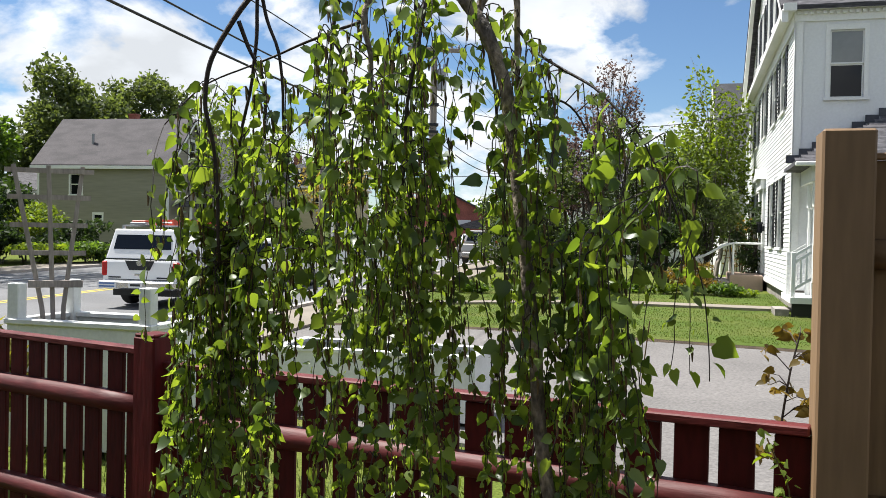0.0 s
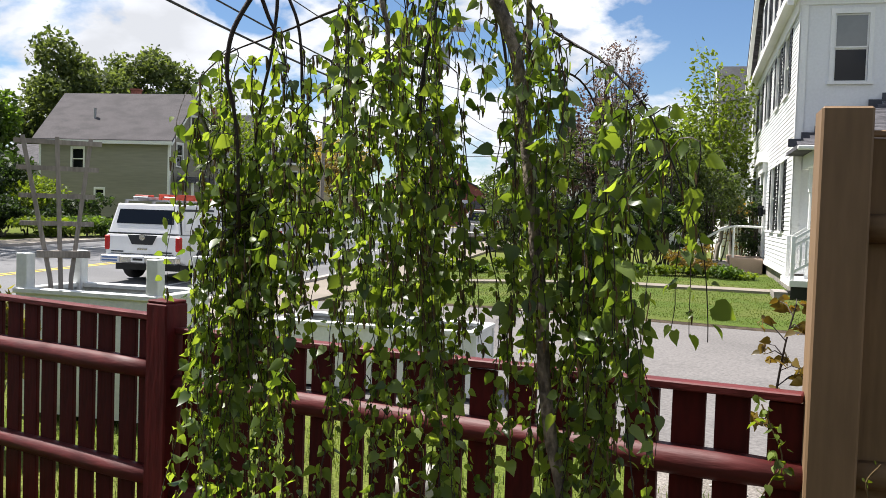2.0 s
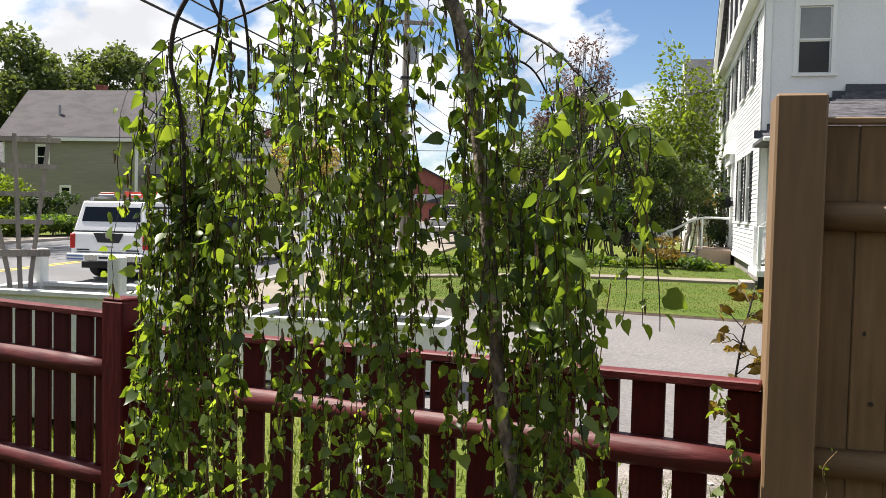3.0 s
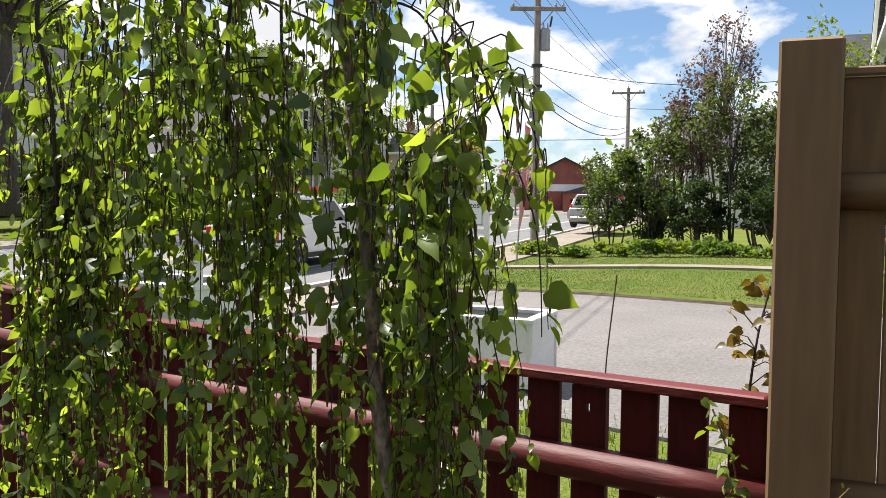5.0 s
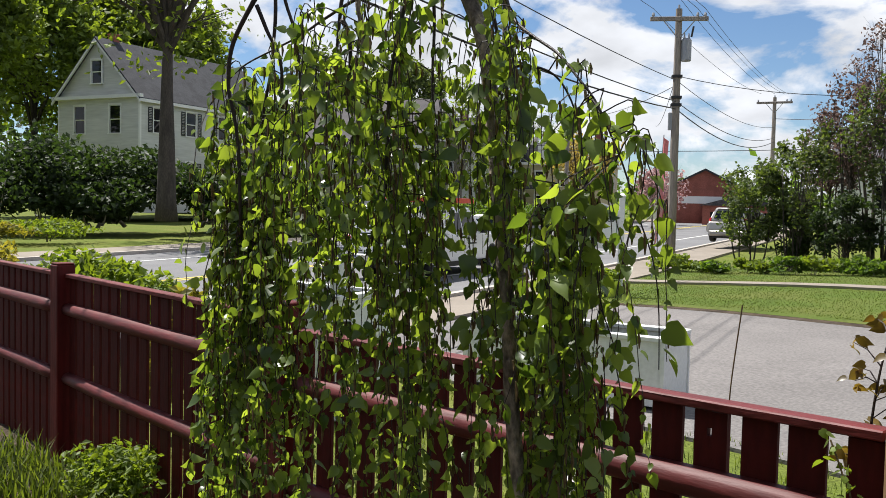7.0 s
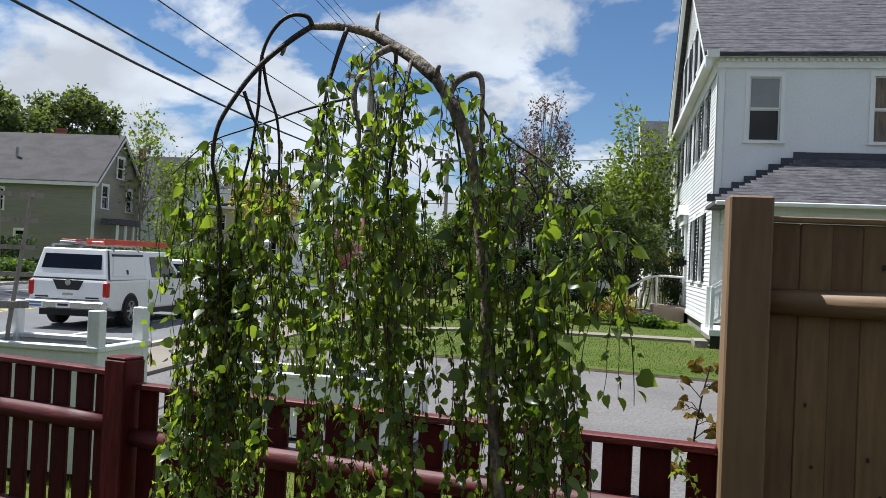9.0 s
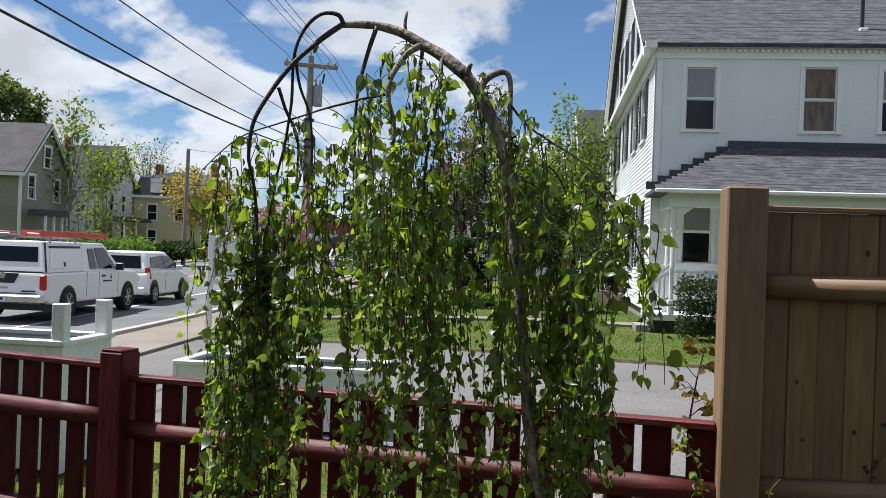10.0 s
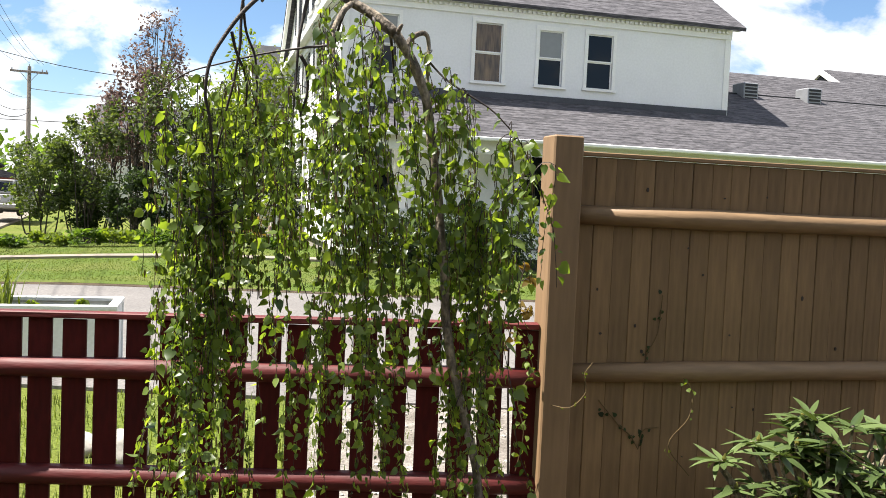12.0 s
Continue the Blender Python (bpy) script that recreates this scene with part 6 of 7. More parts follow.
def trellis():
    ob = thing("trellis", pose(-5.62, 2.0, 0.76, 0, 0, 52), "weathered grey fan trellis standing in the planter box", "trellis")
    for k in (-1, 0, 1):
        part("lath", tube(bmesh.new(), [(0.06 * k, 0.0, -0.02), (0.075 * k - 0.01, 0.0, 0.25), (0.24 * k - 0.05, 0.02 * k, 1.32)], [0.024, 0.024, 0.022], 4), GREY_POLE, ob)
    for z, e in ((0.66, 0.26), (0.87, 0.27), (1.08, 0.29), (1.28, 0.31)):
        part("crosspiece", box(-e - 0.04, e - 0.04, -0.012, 0.012, z - 0.018, z + 0.018), GREY_POLE, ob)
    part("tie_board", box(-0.18, 0.20, -0.05, -0.02, 0.40, 0.455, bevel=0.004), GREY_POLE, ob)


trellis()
# painted lines on the street
for w0, s0, s1, mat, lab in ((6.85, -60, 120, LINE_YELLOW, "yellow centre line"), (7.1, -60, 120, LINE_YELLOW, "yellow centre line"), (2.6, -60, 120, LINE_WHITE, "white parking line"), (11.6, -60, 120, LINE_WHITE, "white edge line")):
    street_plate("road_line", s0, s1, w0, w0 + 0.12, mat, lab + " painted on the asphalt street", "road line", -0.014, 6)
for w0, lab in ((-0.02, "granite kerb of the near pavement"), (13.85, "granite kerb of the far pavement")):
    bm = bmesh.new()
    pts = [street(s, w0) for s in range(-7 if w0 < 1 else -80, 140, 1 if w0 < 1 else 4)]
    for a, b in zip(pts, pts[1:]):
        q = [Vector((p[0] + ROAD_SIDE.x * e, p[1] + ROAD_SIDE.y * e, ground_z(*p) + zz)) for p in (a, b) for e in (0.0, 0.17) for zz in (-0.1, 0.085)]
        v = [bm.verts.new(c) for c in q]
        for f in ((0, 1, 5, 4), (2, 6, 7, 3), (1, 3, 7, 5)):
            bm.faces.new([v[i] for i in f])
    tagged(part("kerb", bm, STONE), lab, "kerb", kind="structure")

# ---- trees, shrubs and grass ----
def leaf_cloud(name, blobs, count, size, mat, parent, seed, shell=0.45, label="", flat=0.0, lift=0.0):
    """Many small folded leaves, gathered in uneven blobs (x, y, z, rx, ry, rz) with gaps between them."""
    g = np.random.RandomState(seed)
    b = np.array(blobs, float)
    vol = (b[:, 3] * b[:, 4] * b[:, 5]) ** 0.72
    pick = g.choice(len(b), count, p=vol / vol.sum())
    d = g.normal(size=(count, 3))
    d /= np.linalg.norm(d, axis=1)[:, None]
    r = shell + (1 - shell) * g.rand(count) ** 0.6
    r *= 1 + 0.18 * g.normal(size=count)
    c = b[pick, :3] + d * b[pick, 3:] * r[:, None]
    a = g.normal(size=(count, 3))
    a[:, 2] = a[:, 2] * 0.7 - 0.4
    a /= np.linalg.norm(a, axis=1)[:, None]
    e = np.cross(a, g.normal(size=(count, 3)) + np.array([0, 0, flat]))
    e /= np.linalg.norm(e, axis=1)[:, None] + 1e-9
    nrm = np.cross(a, e)
    s = size * (0.55 + 0.9 * g.rand(count))[:, None]
    v = np.empty((count, 4, 3))
    v[:, 0] = c - a * s * 0.5
    v[:, 1] = c + e * s * 0.32 + nrm * s * 0.10
    v[:, 2] = c + a * s * 0.6
    v[:, 3] = c - e * s * 0.32 + nrm * s * 0.10
    idx = np.arange(count * 4).reshape(count, 4)
    me = bpy.data.meshes.new(name)
    me.from_pydata(v.reshape(-1, 3).tolist(), [], np.concatenate([idx[:, [0, 1, 2]], idx[:, [0, 2, 3]]]).tolist())
    me.materials.append(mat)
    ob = new(name, me)
    ob.parent = parent
    return tagged(ob, label, kind="stuff")


def blobs_in(rng, c, r, n, small=0.28, big=0.5):
    """Blobs scattered in an ellipsoid, so that the outline is uneven."""
    out = []
    for i in range(n):
        while True:
            p = [rng.uniform(-1, 1) for k in range(3)]
            if sum(q * q for q in p) < 1:
                break
        f = rng.uniform(small, big)
        out.append((c[0] + p[0] * r[0] * 0.8, c[1] + p[1] * r[1] * 0.8, c[2] + p[2] * r[2] * 0.8, r[0] * f, r[1] * f, r[2] * f * 0.8))
    return out


def tree(x, y, z, h, crown_r, crown_z, blobs, leaves, size, mat, label, seed, trunk_r=0.2, stems=1, twigs=0, name="tree", small=0.28, big=0.5, bark=None, shell=0.45):
    rng = random.Random(seed)
    ob = thing(name, pose(x, y, z), label, "tree" if name.endswith("tree") else "shrub")
    bark = bark or POLE_WOOD
    c = (0, 0, (h + crown_z) / 2)
    r = (crown_r, crown_r, (h - crown_z) / 2)
    bl = blobs_in(rng, c, r, blobs, small, big)
    for k in range(stems):
        dx, dy = (rng.uniform(-1, 1) * crown_r * 0.35 * (stems > 1) for q in range(2))
        top = Vector((dx * 1.8 + rng.uniform(-0.1, 0.1) * crown_r, dy * 1.8, crown_z + (h - crown_z) * 0.55))
        line = smooth_line([(dx * 0.4, dy * 0.4, -0.2), (dx * 0.8, dy * 0.8, crown_z * 0.5), (dx * 1.3, dy * 1.3, crown_z), top], 4)
        kk = len(line) - 1
        part("trunk", tube(bmesh.new(), line, [trunk_r * (1.15 if i == 0 else 1 - 0.75 * i / kk) for i in range(kk + 1)], 8), bark, ob, smooth=True)
    bm = bmesh.new()
    for b in bl:
        root = Vector((0, 0, min(b[2], crown_z + (h - crown_z) * rng.uniform(0.0, 0.3))))
        tip = Vector(b[:3])
        mid = root.lerp(tip, 0.5) + Vector((0, 0, 0.12 * (tip - root).length))
        tube(bm, smooth_line([root, mid, tip], 3), [trunk_r * 0.34, trunk_r * 0.28, trunk_r * 0.24, trunk_r * 0.2, trunk_r * 0.14, trunk_r * 0.10, trunk_r * 0.05], 5, cap=False)
        for q in range(twigs):
            e = tip + Vector((rng.uniform(-1, 1) * b[3], rng.uniform(-1, 1) * b[4], rng.uniform(-0.5, 1.2) * b[5]))
            tube(bm, [mid.lerp(tip, rng.uniform(0.2, 1)), (tip + e) / 2 + Vector((0, 0, 0.05)), e], [trunk_r * 0.08, trunk_r * 0.05, trunk_r * 0.02], 4, cap=False)
    part("limb_mass", bm, bark, ob)
    ob.children[-1]["kind"] = "stuff"
    leaf_cloud("crown", bl, leaves, size, mat, ob, seed, shell)
    return ob


def at(yaw, r):
    """A place r metres from the garden, yaw degrees to the left of straight ahead."""
    a = radians(yaw)
    x, y = 0.4 - r * math.sin(a), -2.3 + r * math.cos(a)
    return x, y, far_z(x, y)


# woods and street trees across the road
for i, (yaw, r, h, cr, cz, mat, n, lab) in enumerate((
        (75, 58, 17, 5.2, 2.0, YOUNG_LEAF, 26000, "tall spring-green tree beside the white colonial house"),
        (81, 60, 18, 6.0, 2.5, TREE_LEAF, 20000, "tall dark green tree at the edge of the wood"),
        (70.5, 74, 24, 6.5, 4, YOUNG_LEAF, 26000, "tall green tree behind the white colonial house"),
        (66, 82, 25, 6.5, 5, YOUNG_LEAF, 26000, "tall light green tree behind the white colonial house"),
        (62.5, 80, 19, 4.2, 4, YOUNG_LEAF, 12000, "broad spring-green tree behind the houses"),
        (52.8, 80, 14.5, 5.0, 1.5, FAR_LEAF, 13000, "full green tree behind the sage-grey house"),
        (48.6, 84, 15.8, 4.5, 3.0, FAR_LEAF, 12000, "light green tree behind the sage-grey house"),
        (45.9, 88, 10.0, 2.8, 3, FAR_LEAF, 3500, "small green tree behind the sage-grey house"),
        (57.6, 70, 10.4, 2.8, 1.5, TREE_LEAF, 5000, "green tree between two white houses"))):
    x, y, z = at(yaw, r)
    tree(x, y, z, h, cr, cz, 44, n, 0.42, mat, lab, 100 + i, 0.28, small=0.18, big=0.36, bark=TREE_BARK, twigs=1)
tree(-35.06, 15.9, 0.877, 16, 6.5, 6.5, 30, 3600, 0.30, YOUNG_LEAF, "old street tree with a thick trunk and sparse young leaves", 131, 0.46, twigs=9, bark=TREE_BARK)
x, y, z = at(44.6, 60)
tree(x, y, z, 10.5, 2.6, 1.0, 22, 900, 0.26, YOUNG_LEAF, "slender sparse young tree in front of the far houses", 132, 0.10, 3, twigs=4)
x, y, z = at(42.5, 62)
tree(x, y, z, 8.5, 2.6, 0.5, 22, 1000, 0.26, YOUNG_LEAF, "sparse leafy tree before the far white house", 133, 0.09, 3, twigs=4)
x, y, z = at(40, 88)
tree(x, y, z, 11.0, 4.2, 4.5, 30, 500, 0.25, TREE_LEAF, "bare twiggy tree far down the street", 134, 0.16, 2, twigs=10)
tree(-44.5, 58.2, 0.565, 8.0, 3.3, 2.0, 26, 2500, 0.30, ORANGE_LEAF, "street tree with orange-yellow spring buds", 135, 0.18, twigs=4)
tree(-37.4, 57.0, 0.433, 4.8, 1.9, 1.0, 18, 800, 0.26, PINK_LEAF, "small pink flowering street tree", 136, 0.10, twigs=3)
tree(-41.5, 66.0, 0.495, 5.6, 1.7, 1.0, 14, 550, 0.26, PINK_LEAF, "small pink flowering tree far down the street", 137, 0.10, twigs=3)
for i, (yaw, r, h, w_) in enumerate(((57.5, 46, 4.2, 2.2), (61, 47, 3.2, 2.4), (65, 45, 3.9, 2.6), (69, 44, 4.6, 2.8), (73.5, 42, 3.2, 2.8), (78, 42, 3.4, 2.8), (59, 44, 2.6, 1.8), (67, 42.5, 2.4, 2.2))):
    x, y, z = at(yaw, r)
    tree(x, y, z, h, w_, 0.1, 16, 4200, 0.26, DARK_LEAF, "dense dark green shrub before the white colonial house", 150 + i, 0.08, 3, name="shrub", small=0.35, big=0.6)
for i, (yaw, r, h, w_, mat) in enumerate(((72.5, 34, 0.8, 1.6, YELLOW_LEAF), (76, 35, 0.7, 1.6, YOUNG_LEAF), (69.5, 36, 0.6, 1.5, YOUNG_LEAF), (80, 33, 0.8, 2.0, YOUNG_LEAF))):
    x, y, z = at(yaw, r)
    tree(x, y, z, h, w_, 0.0, 12, 1500, 0.16, mat, "low light green border plants on the bank", 170 + i, 0.03, 3, name="shrub", small=0.35, big=0.6)
for i, (yaw, r, h, w_, mat) in enumerate(((55.2, 45, 3.0, 1.6, YOUNG_LEAF), (52.8, 44, 2.2, 1.6, DARK_LEAF), (56.5, 43, 1.6, 1.4, DARK_LEAF), (54, 41, 0.9, 1.5, YOUNG_LEAF), (51.8, 41.5, 1.0, 1.4, TREE_LEAF), (49.8, 43, 1.1, 1.3, DARK_LEAF), (48, 45, 1.2, 1.4, TREE_LEAF), (43.6, 52, 2.0, 2.0, TREE_LEAF), (41.5, 54, 1.8, 1.8, TREE_LEAF), (46, 50, 1.6, 1.6, DARK_LEAF), (38.5, 60, 1.6, 2.0, DARK_LEAF))):
    x, y, z = at(yaw, r)
    tree(x, y, z, h, w_, 0.1, 14, 2200, 0.2, mat, "garden shrub across the street", 180 + i, 0.05, 3, name="shrub", small=0.35, big=0.6)

# the lilac thicket beside the lawn
for i, (x, y, h, cr, cz, n, st, mat) in enumerate((
        (-12.0, 22.9, 3.7, 1.3, 0.4, 3600, 5, LILAC_LEAF), (-10.7, 23.4, 4.6, 1.3, 0.6, 3600, 5, LILAC_LEAF), (-9.7, 24.3, 6.2, 1.25, 2.0, 2300, 3, PURPLE_LEAF),
        (-8.6, 24.0, 6.0, 1.3, 1.6, 2600, 4, LILAC_LEAF), (-7.4, 24.6, 5.0, 1.25, 1.0, 2600, 4, LILAC_LEAF), (-6.3, 25.4, 3.9, 1.2, 0.4, 3000, 5, LILAC_LEAF),
        (-9.2, 22.9, 2.3, 1.2, 0.2, 3000, 5, DARK_LEAF), (-7.2, 23.2, 2.2, 1.2, 0.2, 3000, 5, DARK_LEAF), (-11.2, 24.2, 2.3, 1.4, 0.2, 3000, 5, DARK_LEAF), (-10.8, 25.6, 5.0, 1.2, 1.8, 1500, 3, PURPLE_LEAF),
        (-5.1, 26.6, 2.8, 1.2, 0.2, 2600, 5, DARK_LEAF), (-8.0, 25.6, 3.0, 1.7, 0.2, 3400, 5, DARK_LEAF))):
    tree(x, y, ground_z(x, y), h, cr, cz, 40, n, 0.115, mat, "lilac bush of many stems in the thicket by the lawn", 200 + i, 0.045, st, twigs=3, name="lilac_bush", small=0.13, big=0.30, bark=TREE_BARK, shell=0.2)
tree(-10.0, 27.2, 0.208, 8.2, 1.3, 3.4, 34, 900, 0.12, PURPLE_LEAF, "thin tall tree with sparse reddish buds over the thicket", 215, 0.07, 2, twigs=6, small=0.15, big=0.3, bark=TREE_BARK)
tree(-7.15, 29.8, 0.174, 7.7, 1.5, 1.2, 40, 4200, 0.16, YOUNG_LEAF, "slender leafy tree beside the white house", 216, 0.09, 2, twigs=3)
tree(-8.5, 31.5, 0.232, 5.4, 1.4, 1.2, 20, 1700, 0.20, YOUNG_LEAF, "thin light green tree behind the white house", 217, 0.07, 2, twigs=3)
tree(-5.6, 27.2, 0.243, 2.4, 0.7, 0.2, 14, 260, 0.12, BRONZE_LEAF, "leafless reddish-stemmed shrub beside the entrance steps", 218, 0.025, 9, twigs=8, name="shrub", bark=CATKIN)
tree(-5.75, 21.6, 0.16, 0.85, 0.75, 0.05, 16, 1300, 0.09, BRONZE_LEAF, "small rounded brownish-green shrub beside the path", 219, 0.02, 6, name="shrub", twigs=2)
rng = random.Random(5)
for i in range(15):
    x = -13.6 + i * 0.66 + rng.uniform(-0.15, 0.15)
    y = 20.6 + 0.10 * (x + 12) + rng.uniform(-0.3, 0.3)
    tree(x, y, ground_z(x, y), rng.uniform(0.25, 0.5), rng.uniform(0.35, 0.55), 0.0, 9, 420, 0.13, rng.choice((YOUNG_LEAF, TREE_LEAF, YOUNG_LEAF)), "low leafy perennial in the bed along the lawn", 230 + i, 0.012, 3, name="bedding_plant", small=0.4, big=0.6)


def box_hedge():
    ob = thing("box_hedge", pose(-2.80, 18.3, 0.085, 0, 0, 14.3), "clipped dark green box hedge before the porch", "hedge")
    bl = []
    for i in range(16):
        for j in range(2):
            for k in range(3):
                bl.append((0.35 + i * 0.23, -3.35 + j * 0.35, 0.27 + k * 0.40, 0.24, 0.3, 0.26))
    leaf_cloud("foliage", bl, 16000, 0.06, DARK_LEAF, ob, 77, 0.2)
    part("stem", tube(bmesh.new(), [(1.2, -3.1, -0.1), (1.2, -3.1, 0.8)], 0.05, 6), TWIG, ob)


box_hedge()
tree(-9.62, 12.05, 0.103, 0.42, 0.55, 0.0, 14, 900, 0.10, YOUNG_LEAF, "low light green leafy shrub under the estate sign", 260, 0.012, 4, name="shrub", small=0.4, big=0.6)
# bushes behind the red fence, towards the street
for i, (x, y, h, w_, mat, n) in enumerate(((-8.9, 2.2, 1.05, 0.75, YOUNG_LEAF, 3000), (-9.9, 2.4, 1.10, 0.8, YOUNG_LEAF, 3000), (-11.0, 2.2, 1.0, 0.75, YOUNG_LEAF, 2600), (-14.2, 1.9, 1.35, 1.0, YELLOW_LEAF, 3000), (-15.8, 1.2, 1.4, 1.1, YELLOW_LEAF, 3000), (-12.6, 1.8, 0.8, 0.7, TREE_LEAF, 1800), (-5.0, 1.05, 1.06, 0.28, YELLOW_LEAF, 1200))):
    tree(x, y, ground_z(x, y), h, w_, 0.05, 16, n, 0.10, mat, "bright leafy shrub behind the red fence", 270 + i, 0.015, 5, name="shrub", small=0.3, big=0.5)

for i, (yaw, r, h, w_, mat) in enumerate(((76.5, 56, 9, 3.2, YOUNG_LEAF), (78.5, 50, 8.5, 3.2, YOUNG_LEAF), (83, 50, 9, 3.6, TREE_LEAF), (88, 46, 8, 3.4, YOUNG_LEAF))):
    x, y, z = at(yaw, r)
    tree(x, y, z, h, w_, 0.2, 34, 9000, 0.36, mat, "young leafy tree at the edge of the wood", 400 + i, 0.14, 2, small=0.2, big=0.38, bark=TREE_BARK)
# unseen trees, added behind the camera to darken window reflections and fence fronts
for i, (x, y, h, cr) in enumerate(((-16, -15, 9, 4.5), (-8, -17, 10, 4.8), (0, -15, 9, 4.5), (8, -17, 10, 5.0), (16, -14, 9, 4.5), (22, -6, 8, 4.0))):
    tree(x, y, 0, h, cr, 0.5, 26, 5000, 0.5, TREE_LEAF, "unseen broad green tree added behind the camera to darken what faces it", 420 + i, 0.2, bark=TREE_BARK)

# far woods that close the horizon
bl = []
rng = random.Random(9)
for yaw in range(-178, 180, 4):
    for r in (130, 165):
        x, y, z = at(yaw + rng.uniform(-1, 1), r + rng.uniform(-12, 12))
        hh = rng.uniform(3.5, 6.5) * (1.5 if yaw > 45 else 1.0)
        bl.append((x, y, ground_z(x, y) + hh * 0.4, 6, 6, hh))
wood = thing("distant_woods", pose(0, 0, 0), "hazy green line of distant trees", "woods", kind="stuff")
leaf_cloud("foliage", bl, 40000, 1.2, TREE_LEAF, wood, 88, 0.3)


# ---- grass ----
def blades(name, spots, h, w, mat, parent, seed, label, bend=0.5):
    """Single bent blades, three points each side."""
    g = np.random.RandomState(seed)
    k = len(spots)
    p = np.array(spots)
    az = g.rand(k) * 2 * math.pi
    d = np.stack([np.cos(az), np.sin(az), np.zeros(k)], 1)
    s = np.stack([-np.sin(az), np.cos(az), np.zeros(k)], 1)
    hh = h * (0.45 + 0.85 * g.rand(k))[:, None]
    bb = bend * (0.3 + g.rand(k))[:, None]
    up = np.array([0, 0, 1.0])
    v = np.empty((k, 5, 3))
    v[:, 0], v[:, 1] = p - s * w, p + s * w
    m = p + up * hh * 0.6 + d * hh * bb * 0.3
    v[:, 2], v[:, 3] = m + s * w * 0.8, m - s * w * 0.8
    v[:, 4] = p + up * hh + d * hh * bb
    i = np.arange(k * 5).reshape(k, 5)
    me = bpy.data.meshes.new(name)
    me.from_pydata(v.reshape(-1, 3).tolist(), [], [tuple(q) for q in i[:, :4].tolist()] + [tuple(q) for q in i[:, [3, 2, 4]].tolist()])
    me.materials.append(mat)
    ob = new(name, me)
    ob.parent = parent
    return tagged(ob, label, kind="stuff")


g = np.random.RandomState(21)
strip = thing("grass_strip", pose(0, 0, 0), "uneven grass strip between the fence and the drive", "grass", kind="stuff")
sp = []
while len(sp) < 10000:
    x, y = g.uniform(-9, 1.2), 0.15 + 3.9 * g.rand()
    if noise.noise(Vector((x * 0.9, y * 0.9, 3))) > (0.12 if x > -1.1 - 0.2 * math.sin(y * 2.6) else -0.28) and y < 3.6 + 0.3 * math.sin(x * 2.1):
        sp.append((x, y, land(x, y) - 0.01))
blades("blade_mass", sp, 0.085, 0.0035, BLADE, strip, 1, "green grass blades")
lawnb = thing("lawn_grass", pose(0, 0, 0), "short mown grass of the front lawn", "grass", kind="stuff")
sp = []
while len(sp) < 42000:
    y = 10.7 + 12 * g.rand() ** 1.3
    x = g.uniform(-12 - 0.1 * y, 3)
    lim = 10.7 + 0.074 * (x + 10.4)
    path = 15.0 + 0.252 * (x + 12.9)
    q = Vector((x, y)) - KERB
    if y > lim + 0.1 and not (path - 0.05 < y < path + 0.72) and q.dot(ROAD_SIDE) < -1.75:
        sp.append((x, y, ground_z(x, y)))
blades("blade_mass", sp, 0.018, 0.007, LAWN_BLADE, lawnb, 2, "short green lawn grass")
weeds = thing("garden_weeds", pose(0, 0, 0), "weedy grass tufts on bare soil along the red fence", "weeds", kind="stuff")
sp = []
while len(sp) < 5600:
    x, y = g.uniform(-7.2, -0.9), -0.06 - 1.6 * g.rand()
    if noise.noise(Vector((x * 1.7, y * 1.7, 8))) > (0.42 if x < -5.2 else -0.10):
        sp.append((x, y, 0.0))
blades("blade_mass", sp, 0.17, 0.0065, BLADE, weeds, 3, "long weedy grass blades", 0.45)


def pebbles():
    rr = random.Random(4)
    ob = thing("soil_litter", pose(0, 0, 0), "pale stones and dead leaves lying on the bare ground", "litter", kind="stuff")
    bm = bmesh.new()
    for i in range(420):
        x, y = rr.uniform(-8, -1), rr.uniform(-2.4, -0.05)
        s = rr.uniform(0.006, 0.022)
        r = bmesh.ops.create_icosphere(bm, subdivisions=1, radius=s)
        for v in r["verts"]:
            v.co = Vector((v.co.x * rr.uniform(0.7, 1.4), v.co.y, v.co.z * 0.6)) + Vector((x, y, 0.004))
    for i in range(520):
        x, y = rr.uniform(-1.1, 1.0), rr.uniform(0.3, 3.6)
        r = bmesh.ops.create_icosphere(bm, subdivisions=1, radius=rr.uniform(0.005, 0.024))
        for v in r["verts"]:
            v.co = Vector((v.co.x * rr.uniform(0.7, 1.4), v.co.y, v.co.z * 0.6)) + Vector((x, y, ground_z(x, y) - 0.04))
    part("stone_mass", bm, PEBBLE, ob)
    ob.children[0]["kind"] = "stuff"


pebbles()


def stones_by_fence():
    rr = random.Random(14)
    for x, y, s in ((-2.33, 1.95, 0.17), (-2.60, 2.05, 0.12), (-1.25, 1.05, 0.10)):
        bm = bmesh.new()
        bmesh.ops.create_icosphere(bm, subdivisions=3, radius=s)
        for v in bm.verts:
            v.co *= 1 + 0.25 * noise.noise(v.co * 7 + Vector((x, y, 0)))
            v.co.z *= 0.7
        o = part("stone", bm, PEBBLE, smooth=True)
        o.matrix_basis = pose(x, y, land(x, y) + s * 0.35)
        tagged(o, "pale rounded field stone in the grass strip", "stone", "stones in the grass strip")


stones_by_fence()


# ---- near plants ----
def boxwood():
    x, y, h, r = -3.58, -0.14, 0.46, 0.25
    tree(x, y, 0, h, r, 0.03, 22, 2300, 0.035, YOUNG_LEAF, "small leafy green shrub inside the red fence", 300, 0.008, 6, name="shrub", small=0.3, big=0.5, bark=TWIG)


boxwood()


